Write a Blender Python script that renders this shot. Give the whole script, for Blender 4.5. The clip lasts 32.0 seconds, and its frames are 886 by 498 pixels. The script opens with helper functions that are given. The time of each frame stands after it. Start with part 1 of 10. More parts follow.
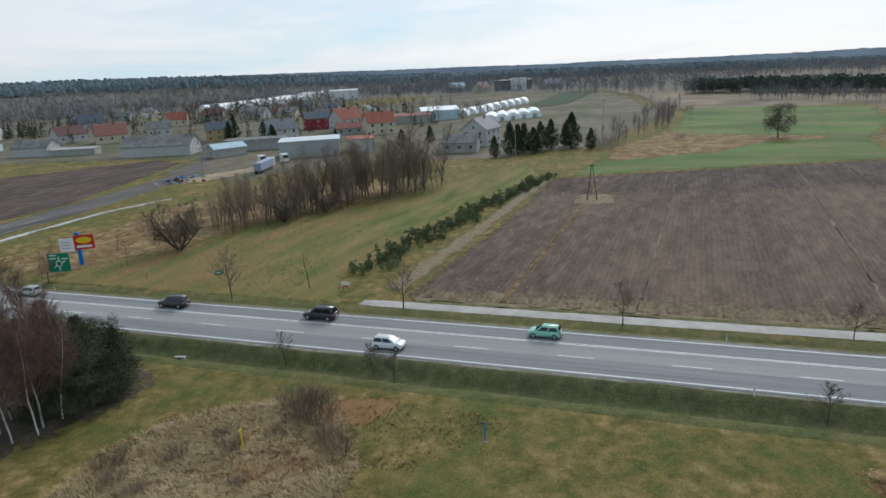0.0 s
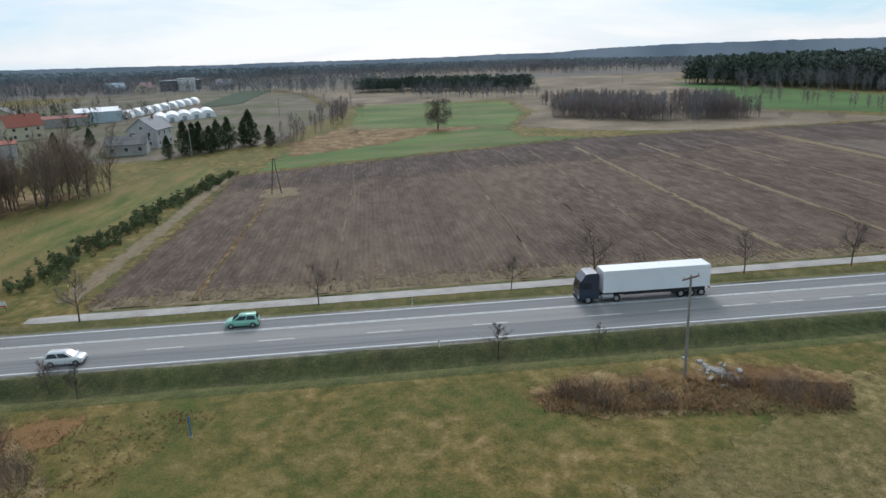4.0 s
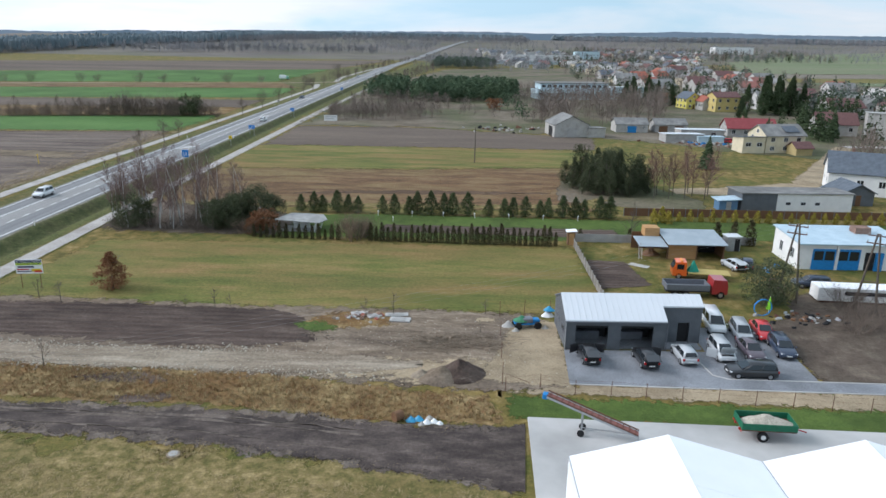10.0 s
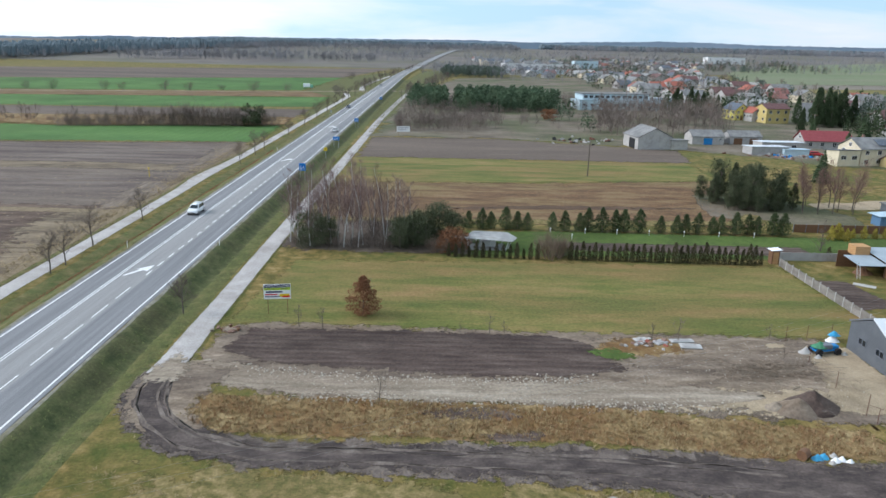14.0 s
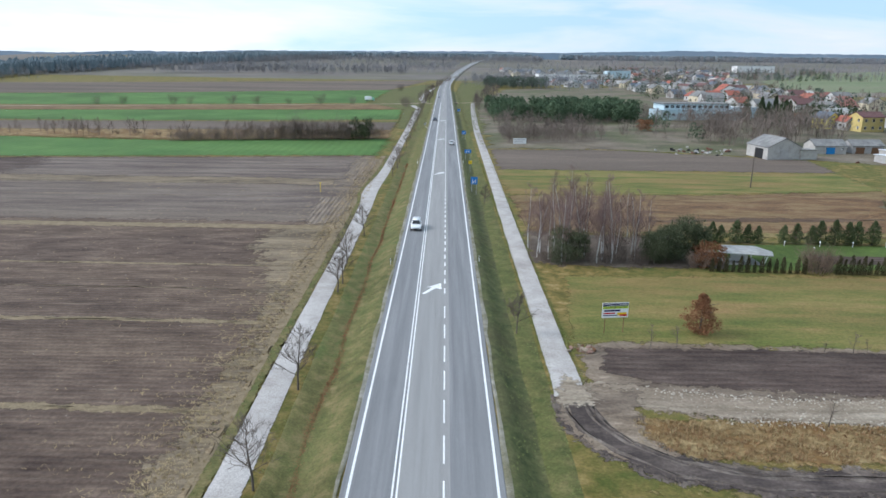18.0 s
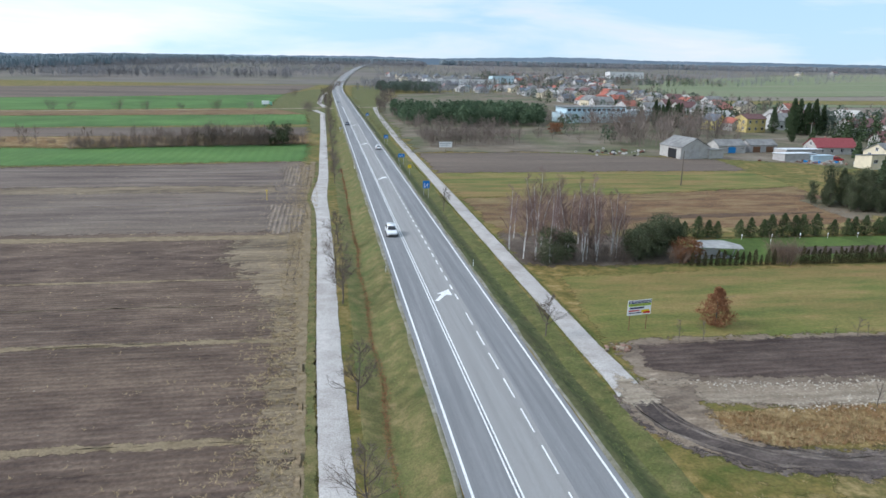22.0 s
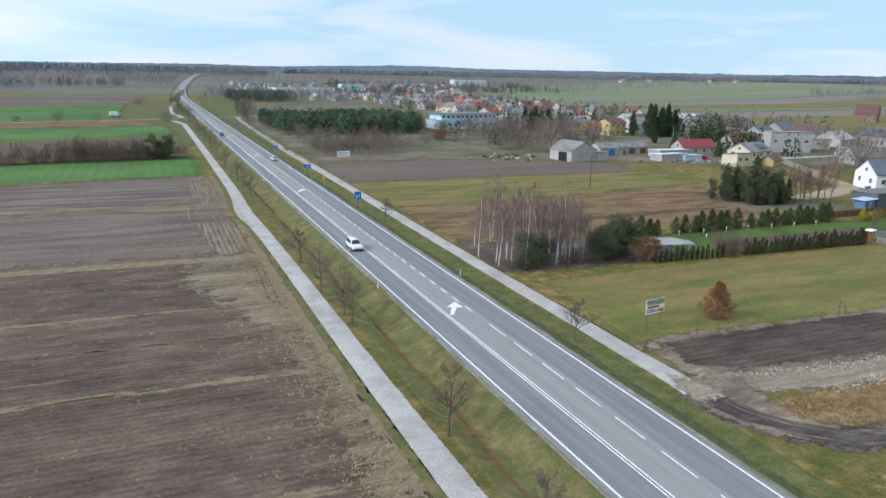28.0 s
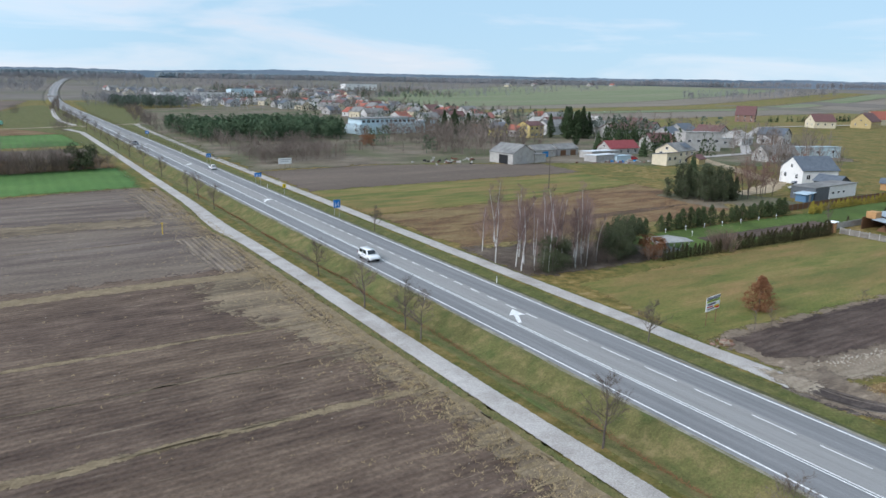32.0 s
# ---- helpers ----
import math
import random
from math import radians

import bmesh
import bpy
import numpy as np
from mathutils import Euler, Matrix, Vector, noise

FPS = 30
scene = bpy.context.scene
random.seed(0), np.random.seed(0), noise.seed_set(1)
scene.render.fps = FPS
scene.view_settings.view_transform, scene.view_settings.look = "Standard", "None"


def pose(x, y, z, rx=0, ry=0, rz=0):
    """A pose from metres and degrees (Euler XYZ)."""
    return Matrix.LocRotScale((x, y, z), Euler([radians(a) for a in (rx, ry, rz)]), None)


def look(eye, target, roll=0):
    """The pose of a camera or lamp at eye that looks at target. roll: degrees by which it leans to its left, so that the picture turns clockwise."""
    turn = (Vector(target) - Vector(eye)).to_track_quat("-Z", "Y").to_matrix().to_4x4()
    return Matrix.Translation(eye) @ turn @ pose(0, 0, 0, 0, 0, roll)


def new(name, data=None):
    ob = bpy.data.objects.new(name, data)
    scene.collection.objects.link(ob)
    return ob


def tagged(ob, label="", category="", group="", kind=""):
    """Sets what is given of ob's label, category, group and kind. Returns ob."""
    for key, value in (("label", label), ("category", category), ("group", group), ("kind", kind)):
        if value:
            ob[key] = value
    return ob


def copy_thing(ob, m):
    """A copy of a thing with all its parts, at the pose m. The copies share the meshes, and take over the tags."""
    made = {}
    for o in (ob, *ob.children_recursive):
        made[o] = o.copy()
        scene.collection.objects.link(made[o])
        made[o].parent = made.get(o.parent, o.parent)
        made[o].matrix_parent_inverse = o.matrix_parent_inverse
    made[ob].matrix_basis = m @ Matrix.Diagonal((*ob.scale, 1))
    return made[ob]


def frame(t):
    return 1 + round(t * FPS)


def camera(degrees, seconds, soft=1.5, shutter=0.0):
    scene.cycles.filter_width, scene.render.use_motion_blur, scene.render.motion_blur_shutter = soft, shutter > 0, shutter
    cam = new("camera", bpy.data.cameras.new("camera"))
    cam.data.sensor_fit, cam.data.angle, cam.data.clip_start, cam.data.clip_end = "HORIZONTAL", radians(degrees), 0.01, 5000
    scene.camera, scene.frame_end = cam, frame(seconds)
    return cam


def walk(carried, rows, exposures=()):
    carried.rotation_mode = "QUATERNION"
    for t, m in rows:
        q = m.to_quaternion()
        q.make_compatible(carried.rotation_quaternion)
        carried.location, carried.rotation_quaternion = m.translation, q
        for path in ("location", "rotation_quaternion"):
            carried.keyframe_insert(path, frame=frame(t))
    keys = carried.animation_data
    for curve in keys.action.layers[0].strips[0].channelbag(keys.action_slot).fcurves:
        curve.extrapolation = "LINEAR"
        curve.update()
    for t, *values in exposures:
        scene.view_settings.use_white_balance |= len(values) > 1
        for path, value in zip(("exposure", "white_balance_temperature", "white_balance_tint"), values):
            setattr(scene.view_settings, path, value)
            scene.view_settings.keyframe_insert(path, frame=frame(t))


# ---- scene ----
cam = camera(64.8, 32.0, soft=1.55)
PATH = [
    (0, (72.363, -13.982, 32.034), (70.553, -14.655, 31.515), -3.2),
    (0.5, (72.536, -14.111, 31.589), (70.749, -14.851, 31.077), -3.1),
    (1, (72.752, -14.094, 31.27), (70.972, -14.851, 30.76), -3.1),
    (1.5, (73.092, -14.208, 31.09), (71.298, -14.93, 30.578), -3.0),
    (2, (73.392, -14.095, 30.793), (71.574, -14.751, 30.278), -2.9),
    (2.5, (73.741, -13.985, 30.652), (71.89, -14.534, 30.132), -2.8),
    (3, (73.818, -13.909, 30.441), (71.924, -14.275, 29.913), -2.7),
    (3.5, (74.001, -13.548, 30.299), (72.081, -13.695, 29.761), -2.7),
    (4, (74.529, -13.769, 30.373), (72.616, -13.584, 29.819), -2.2),
    (4.5, (74.879, -13.5, 30.623), (73.028, -13.002, 30.051), -2.1),
    (6.5, (76.245, -13.707, 30.056), (74.881, -12.364, 29.479), -1.6),
    (7, (76.604, -13.331, 29.717), (75.446, -11.809, 29.134), -0.6),
    (7.5, (77.023, -13.16, 29.72), (76.154, -11.456, 29.135), -0.4),
    (8, (77.259, -13.032, 29.761), (76.75, -11.189, 29.174), 0.1),
    (8.5, (77.165, -12.975, 29.691), (76.86, -11.087, 29.105), 0.4),
    (9, (76.792, -12.968, 29.572), (76.603, -11.064, 28.988), 0.6),
    (9.5, (75.436, -12.85, 29.355), (75.328, -10.939, 28.773), 0.8),
    (10, (73.103, -12.617, 29.246), (73.062, -10.703, 28.666), 0.9),
    (10.5, (70.104, -12.397, 29.19), (70.089, -10.483, 28.613), 1.0),
    (11, (66.03, -11.947, 29.166), (66.036, -10.031, 28.589), 1.1),
    (11.5, (61.966, -11.609, 29.313), (61.978, -9.693, 28.74), 1.1),
    (12, (57.373, -11.246, 29.484), (57.389, -9.329, 28.913), 1.2),
    (12.5, (53.109, -10.954, 29.65), (53.127, -9.036, 29.083), 1.3),
    (13, (48.515, -10.458, 29.444), (48.533, -8.538, 28.885), 1.2),
    (13.5, (44.002, -10.19, 29.716), (44.023, -8.271, 29.153), 1.3),
    (14, (39.086, -9.728, 29.611), (39.109, -7.808, 29.052), 1.3),
    (14.5, (34.447, -9.598, 29.598), (34.467, -7.677, 29.043), 1.1),
    (16.5, (15.576, -8.578, 28.82), (15.584, -6.651, 28.284), 0.7),
    (17, (10.582, -8.508, 29.103), (10.586, -6.582, 28.564), 0.9),
    (17.5, (5.843, -7.961, 28.987), (5.845, -6.034, 28.452), 0.8),
    (18, (1.21, -7.654, 29.198), (1.208, -5.726, 28.668), 0.7),
    (18.5, (-2.278, -7.109, 29.446), (-2.277, -5.18, 28.918), 0.8),
    (19, (-4.89, -6.653, 29.4), (-4.886, -4.723, 28.876), 0.9),
    (19.5, (-6.558, -6.578, 29.386), (-6.534, -4.648, 28.862), 0.9),
    (20, (-8.31, -6.394, 29.093), (-8.207, -4.466, 28.574), 0.9),
    (20.5, (-9.879, -5.814, 28.833), (-9.664, -3.894, 28.314), 1.0),
    (21, (-11.466, -5.301, 28.73), (-11.193, -3.389, 28.212), 1.0),
    (21.5, (-13.071, -4.755, 28.595), (-12.768, -2.846, 28.08), 1.0),
    (22, (-14.657, -4.2, 28.426), (-14.328, -2.295, 27.914), 1.1),
    (22.5, (-16.239, -3.549, 28.28), (-15.89, -1.647, 27.771), 1.1),
    (23, (-17.787, -3.082, 28.194), (-17.424, -1.18, 27.69), 1.0),
    (23.5, (-19.575, -2.588, 28.134), (-19.199, -0.689, 27.63), 1.2),
    (24, (-21.351, -2.148, 28.104), (-20.965, -0.252, 27.6), 1.2),
    (24.5, (-22.945, -1.44, 28.05), (-22.547, 0.455, 27.55), 1.2),
    (25, (-24.59, -0.98, 28.06), (-24.159, 0.908, 27.562), 1.2),
    (25.5, (-26.084, -0.345, 28.02), (-25.608, 1.533, 27.525), 1.2),
    (26, (-27.522, 0.584, 27.904), (-26.985, 2.448, 27.415), 1.2),
    (26.5, (-28.968, 1.418, 27.941), (-28.363, 3.261, 27.452), 1.3),
    (28.5, (-34.769, 5.078, 27.838), (-33.987, 6.854, 27.358), 1.0),
    (29, (-36.414, 6.214, 27.825), (-35.609, 7.981, 27.346), 1.0),
    (29.5, (-38.124, 7.459, 27.813), (-37.305, 9.22, 27.335), 1.0),
    (30, (-40.333, 9.03, 27.6), (-39.497, 10.783, 27.124), 1.1),
    (30.5, (-42.748, 10.414, 27.435), (-41.898, 12.162, 26.962), 1.1),
    (31, (-45.622, 12.025, 27.215), (-44.74, 13.758, 26.747), 1.2),
    (31.5, (-48.004, 13.835, 27.171), (-47.063, 15.538, 26.706), 1.2),
    (32, (-50.608, 15.931, 27.366), (-49.569, 17.576, 26.9), 1.0),
]
EXPOSURE = [(0, -0.10, 6250, 11), (4.5, -0.03, 6230, 12), (8, 0.21, 6150, 13), (13, 0.43, 6050, 13), (17, 0.45, 5980, 13), (26, 0.42, 5980, 13), (32, 0.32, 6020, 13)]
walk(cam, [(t, look(eye, target, roll)) for t, eye, target, roll in PATH], EXPOSURE)

# ---------------------------------------------------------------- light
G = -1.1                       # level of the fields; the road's crown is 0
world = bpy.data.worlds.new("world")
scene.world = world
world.use_nodes = True
wn, wl = world.node_tree.nodes, world.node_tree.links
wn.clear()
w_out = wn.new("ShaderNodeOutputWorld")
w_bg = wn.new("ShaderNodeBackground")
w_sky = wn.new("ShaderNodeTexSky")
w_sky.sky_type, w_sky.sun_disc = "NISHITA", False
w_sky.sun_elevation, w_sky.sun_rotation = radians(34), radians(274)
w_sky.air_density, w_sky.dust_density, w_sky.ozone_density = 1.0, 0.1, 2.5
w_co = wn.new("ShaderNodeTexCoord")
w_map = wn.new("ShaderNodeMapping")
w_map.inputs["Scale"].default_value = (1.5, 1.5, 9.0)
w_no = wn.new("ShaderNodeTexNoise")
w_no.inputs["Scale"].default_value, w_no.inputs["Detail"].default_value, w_no.inputs["Roughness"].default_value = 1.7, 7, 0.55
w_no.inputs["Distortion"].default_value = 0.35
w_ramp = wn.new("ShaderNodeValToRGB")
w_ramp.color_ramp.elements[0].position, w_ramp.color_ramp.elements[0].color = 0.40, (5.2, 7.5, 8.9, 1)
w_ramp.color_ramp.elements[1].position, w_ramp.color_ramp.elements[1].color = 0.66, (8.9, 9.2, 9.5, 1)
w_mid = w_ramp.color_ramp.elements.new(0.50)
w_mid.color = (6.9, 8.3, 9.2, 1)
w_low = w_ramp.color_ramp.elements.new(0.56)
w_low.color = (7.6, 8.4, 9.0, 1)
w_mix = wn.new("ShaderNodeMixRGB")
w_mix.inputs["Fac"].default_value = 0.86          # the share of the thin cloud
wl.new(w_co.outputs["Generated"], w_map.inputs["Vector"])
wl.new(w_map.outputs["Vector"], w_no.inputs["Vector"])
wl.new(w_ramp.outputs["Color"], w_mix.inputs["Color2"])
wl.new(w_sky.outputs["Color"], w_mix.inputs["Color1"])
w_dot = wn.new("ShaderNodeVectorMath")            # the veil of cloud is brighter round the sun
w_dot.operation = "DOT_PRODUCT"
w_dot.inputs[1].default_value = (-0.92, 0.08, 0.38)
w_glow = wn.new("ShaderNodeMapRange")
w_glow.inputs["From Min"].default_value, w_glow.inputs["From Max"].default_value = -0.1, 1.0
w_glow.inputs["To Min"].default_value, w_glow.inputs["To Max"].default_value = 0.95, 1.32
w_mul = wn.new("ShaderNodeMixRGB")
w_mul.blend_type, w_mul.inputs["Fac"].default_value = "MULTIPLY", 1.0
wl.new(w_co.outputs["Generated"], w_dot.inputs[0])
wl.new(w_dot.outputs["Value"], w_glow.inputs["Value"])
w_veil = wn.new("ShaderNodeMath")                 # the cloud thickens towards the sun
w_veil.operation = "MULTIPLY_ADD"
w_veil.inputs[1].default_value = 0.10
wl.new(w_dot.outputs["Value"], w_veil.inputs[0])
wl.new(w_no.outputs["Fac"], w_veil.inputs[2])
wl.new(w_veil.outputs[0], w_ramp.inputs["Fac"])
wl.new(w_mix.outputs["Color"], w_mul.inputs["Color1"])
wl.new(w_glow.outputs["Result"], w_mul.inputs["Color2"])
wl.new(w_mul.outputs["Color"], w_bg.inputs["Color"])
w_bg.inputs["Strength"].default_value = 0.084
wl.new(w_bg.outputs["Background"], w_out.inputs["Surface"])

sun = new("sun", bpy.data.lights.new("sun", "SUN"))
sun.data.energy, sun.data.angle, sun.data.color = 2.2, radians(24), (1.0, 0.985, 0.965)
sun.matrix_world = look((0, 0, 95), (140, -10, 0))


# ---------------------------------------------------------------- materials
def material(name, cols, scale=1.0, rough=0.9, bump=0.0, metal=0.0, spec=0.2, big=0.0, big_cols=None, furrow=None, stretch=(1, 1, 1), rand=0.0, fine=0.0, fray=0.0, streak=None):
    """Noise between two to four colours at one scale, broken by a second, larger one; furrow=(axis, period, depth)."""
    m = bpy.data.materials.new(name)
    m.use_nodes = True
    n, l = m.node_tree.nodes, m.node_tree.links
    b = n["Principled BSDF"]
    b.inputs["Roughness"].default_value, b.inputs["Metallic"].default_value = rough, metal
    b.inputs["Specular IOR Level"].default_value = spec
    co = n.new("ShaderNodeTexCoord")
    mp = n.new("ShaderNodeMapping")
    mp.inputs["Scale"].default_value = stretch
    l.new(co.outputs["Object"], mp.inputs["Vector"])
    no = n.new("ShaderNodeTexNoise")
    no.inputs["Scale"].default_value, no.inputs["Detail"].default_value, no.inputs["Roughness"].default_value = scale, 8, 0.62
    l.new(mp.outputs["Vector"], no.inputs["Vector"])
    ramp = n.new("ShaderNodeValToRGB")
    e = ramp.color_ramp.elements
    while len(e) < len(cols):
        e.new(0.5)
    for k, c in enumerate(cols):
        e[k].position = 0.32 + 0.36 * k / max(1, len(cols) - 1)
        e[k].color = (*c, 1)
    l.new(no.outputs["Fac"], ramp.inputs["Fac"])
    col = ramp.outputs["Color"]
    if big:
        nb = n.new("ShaderNodeTexNoise")
        nb.inputs["Scale"].default_value, nb.inputs["Detail"].default_value = big, 5
        l.new(mp.outputs["Vector"], nb.inputs["Vector"])
        rb = n.new("ShaderNodeValToRGB")
        rb.color_ramp.elements[0].position, rb.color_ramp.elements[1].position = 0.42, 0.62
        l.new(nb.outputs["Fac"], rb.inputs["Fac"])
        mx = n.new("ShaderNodeMixRGB")
        l.new(rb.outputs["Color"], mx.inputs["Fac"])
        l.new(col, mx.inputs["Color1"])
        if big_cols:
            r2 = n.new("ShaderNodeValToRGB")
            for k, c in enumerate(big_cols[:2]):
                r2.color_ramp.elements[k].position = 0.35 + 0.3 * k
                r2.color_ramp.elements[k].color = (*c, 1)
            l.new(no.outputs["Fac"], r2.inputs["Fac"])
            l.new(r2.outputs["Color"], mx.inputs["Color2"])
        else:
            hv = n.new("ShaderNodeHueSaturation")
            hv.inputs["Value"].default_value = 0.72
            l.new(col, hv.inputs["Color"])
            l.new(hv.outputs["Color"], mx.inputs["Color2"])
        col = mx.outputs["Color"]
    height = no.outputs["Fac"]
    if fine:
        nf = n.new("ShaderNodeTexNoise")
        nf.inputs["Scale"].default_value, nf.inputs["Detail"].default_value, nf.inputs["Roughness"].default_value = fine, 6, 0.7
        l.new(co.outputs["Object"], nf.inputs["Vector"])
        rf = n.new("ShaderNodeMapRange")
        rf.inputs["From Min"].default_value, rf.inputs["From Max"].default_value = 0.3, 0.7
        rf.inputs["To Min"].default_value, rf.inputs["To Max"].default_value = 0.68, 1.32
        l.new(nf.outputs["Fac"], rf.inputs["Value"])
        mf = n.new("ShaderNodeMixRGB")
        mf.blend_type, mf.inputs["Fac"].default_value = "MULTIPLY", 1.0
        l.new(col, mf.inputs["Color1"])
        l.new(rf.outputs["Result"], mf.inputs["Color2"])
        col, height = mf.outputs["Color"], nf.outputs["Fac"]
    if furrow:
        axis, period, depth = furrow
        wv = n.new("ShaderNodeTexWave")
        wv.bands_direction = axis
        wv.inputs["Scale"].default_value = 0.314 / period
        wv.inputs["Distortion"].default_value, wv.inputs["Detail"].default_value, wv.inputs["Detail Scale"].default_value = 1.6, 3, 0.6
        l.new(co.outputs["Object"], wv.inputs["Vector"])
        rw = n.new("ShaderNodeMapRange")
        rw.inputs["To Min"].default_value, rw.inputs["To Max"].default_value = 1 - depth, 1 + depth
        l.new(wv.outputs["Fac"], rw.inputs["Value"])
        mw = n.new("ShaderNodeMixRGB")
        mw.blend_type, mw.inputs["Fac"].default_value = "MULTIPLY", 1.0
        l.new(col, mw.inputs["Color1"])
        l.new(rw.outputs["Result"], mw.inputs["Color2"])
        col = mw.outputs["Color"]
        ad = n.new("ShaderNodeMath")
        l.new(wv.outputs["Fac"], ad.inputs[0])
        l.new(height, ad.inputs[1])
        height = ad.outputs[0]
    if rand:
        oi = n.new("ShaderNodeObjectInfo")
        rr = n.new("ShaderNodeMapRange")
        rr.inputs["To Min"].default_value, rr.inputs["To Max"].default_value = 1 - rand, 1 + rand
        l.new(oi.outputs["Random"], rr.inputs["Value"])
        mr = n.new("ShaderNodeMixRGB")
        mr.blend_type, mr.inputs["Fac"].default_value = "MULTIPLY", 1.0
        l.new(col, mr.inputs["Color1"])
        l.new(rr.outputs["Result"], mr.inputs["Color2"])
        col = mr.outputs["Color"]
    if streak:
        sc, sx, sy, cut = streak                       # colour, stretch along x and y, threshold
        sm = n.new("ShaderNodeMapping")
        sm.inputs["Scale"].default_value = (sx, sy, 1)
        l.new(co.outputs["Object"], sm.inputs["Vector"])
        sn = n.new("ShaderNodeTexNoise")
        sn.inputs["Scale"].default_value, sn.inputs["Detail"].default_value, sn.inputs["Roughness"].default_value = 1.0, 5, 0.75
        l.new(sm.outputs["Vector"], sn.inputs["Vector"])
        sr = n.new("ShaderNodeMapRange")
        sr.inputs["From Min"].default_value, sr.inputs["From Max"].default_value = cut, cut + 0.10
        sr.inputs["To Max"].default_value = 0.8
        l.new(sn.outputs["Fac"], sr.inputs["Value"])
        ms = n.new("ShaderNodeMixRGB")
        ms.inputs["Color2"].default_value = (*sc, 1)
        l.new(sr.outputs["Result"], ms.inputs["Fac"])
        l.new(col, ms.inputs["Color1"])
        col = ms.outputs["Color"]
    l.new(col, b.inputs["Base Color"])
    if fray:
        at = n.new("ShaderNodeAttribute")
        at.attribute_name = "fringe"
        fn = n.new("ShaderNodeTexNoise")
        fn.inputs["Scale"].default_value, fn.inputs["Detail"].default_value, fn.inputs["Roughness"].default_value = fray, 7, 0.72
        l.new(co.outputs["Object"], fn.inputs["Vector"])
        ft = n.new("ShaderNodeMapRange")
        ft.inputs["From Min"].default_value, ft.inputs["From Max"].default_value = 0.28, 0.72
        ft.inputs["To Min"].default_value, ft.inputs["To Max"].default_value = 0.12, 1.88
        l.new(fn.outputs["Fac"], ft.inputs["Value"])
        fd = n.new("ShaderNodeMath")
        fd.operation = "SUBTRACT"
        l.new(ft.outputs["Result"], fd.inputs[0])
        l.new(at.outputs["Fac"], fd.inputs[1])
        fa = n.new("ShaderNodeMapRange")
        fa.inputs["From Min"].default_value, fa.inputs["From Max"].default_value = -0.12, 0.10
        l.new(fd.outputs[0], fa.inputs["Value"])
        l.new(fa.outputs["Result"], b.inputs["Alpha"])
    if bump:
        bp = n.new("ShaderNodeBump")
        bp.inputs["Strength"].default_value, bp.inputs["Distance"].default_value = min(1.0, bump), 0.12
        l.new(height, bp.inputs["Height"])
        l.new(bp.outputs["Normal"], b.inputs["Normal"])
    return m


def plain(name, c, rough=0.6, metal=0.0, spec=0.3, var=0.12, scale=3.0, bump=0.0, rand=0.0):
    """A painted or bare surface with a little dirt in it."""
    return material(name, [tuple(v * (1 - var) for v in c), c, tuple(min(1, v * (1 + var * 0.6)) for v in c)], scale, rough, bump, metal, spec, rand=rand)


M_GRASS = material("rough_grass", [(0.076, 0.071, 0.017), (0.126, 0.104, 0.027), (0.206, 0.146, 0.049), (0.29, 0.215, 0.092)], 0.6, 0.95, 0.9, big=0.08, big_cols=[(0.070, 0.090, 0.018), (0.150, 0.122, 0.036)], fine=3.6)
# Grey-brown woodland floor, its tone lightened for the distance haze.
M_FARLAND = material("hazed_woodland_floor", [(0.110, 0.097, 0.086), (0.145, 0.128, 0.112), (0.18, 0.155, 0.130)], 0.012, 0.98, 0.2, big=0.004, big_cols=[(0.105, 0.105, 0.075), (0.15, 0.14, 0.10)])
M_MEADOW = material("meadow_grass", [(0.066, 0.094, 0.020), (0.116, 0.126, 0.031), (0.172, 0.150, 0.047), (0.248, 0.170, 0.071)], 0.22, 0.95, 0.7, big=0.05, big_cols=[(0.125, 0.120, 0.036), (0.225, 0.138, 0.058)], fine=3.0, stretch=(0.32, 1.2, 1), fray=0.8)
M_VERGE = material("verge_grass", [(0.078, 0.080, 0.028), (0.126, 0.116, 0.042), (0.205, 0.162, 0.076)], 0.6, 0.95, 0.8, big=0.13, big_cols=[(0.080, 0.104, 0.030), (0.150, 0.130, 0.052)], fine=5, fray=1.2)
M_BANK = material("bank_grass", [(0.056, 0.068, 0.026), (0.090, 0.100, 0.038), (0.138, 0.130, 0.058)], 0.7, 0.95, 0.9, big=0.18, big_cols=[(0.070, 0.066, 0.032), (0.112, 0.110, 0.046)], fine=4, fray=1.2)
M_EDGE = material("edge_grass", [(0.062, 0.076, 0.024), (0.100, 0.108, 0.034), (0.155, 0.138, 0.056)], 0.6, 0.95, 0.9, big=0.16, big_cols=[(0.072, 0.082, 0.026), (0.135, 0.118, 0.045)], fine=4, fray=1.2)
M_SHOULDER = material("gravel_shoulder", [(0.15, 0.140, 0.10), (0.235, 0.222, 0.18), (0.32, 0.305, 0.265)], 0.8, 0.95, 0.5, big=0.15, big_cols=[(0.12, 0.115, 0.06), (0.21, 0.19, 0.13)], fine=9, fray=2.0)
M_PASTURE = material("pasture_grass", [(0.075, 0.135, 0.034), (0.115, 0.168, 0.044), (0.19, 0.175, 0.075)], 0.05, 0.95, 0.4, big=0.03, fine=3, stretch=(1, 0.5, 1), fray=0.25)
M_LAWN = material("lawn_grass", [(0.062, 0.100, 0.022), (0.096, 0.140, 0.031)], 0.8, 0.95, 0.4, big=0.12, fine=8, fray=1.5)
M_CROP = material("winter_crop", [(0.062, 0.135, 0.034), (0.098, 0.180, 0.048)], 0.05, 0.95, 0.4, big=0.02, fine=4, furrow=("X", 3.0, 0.05), fray=0.6)
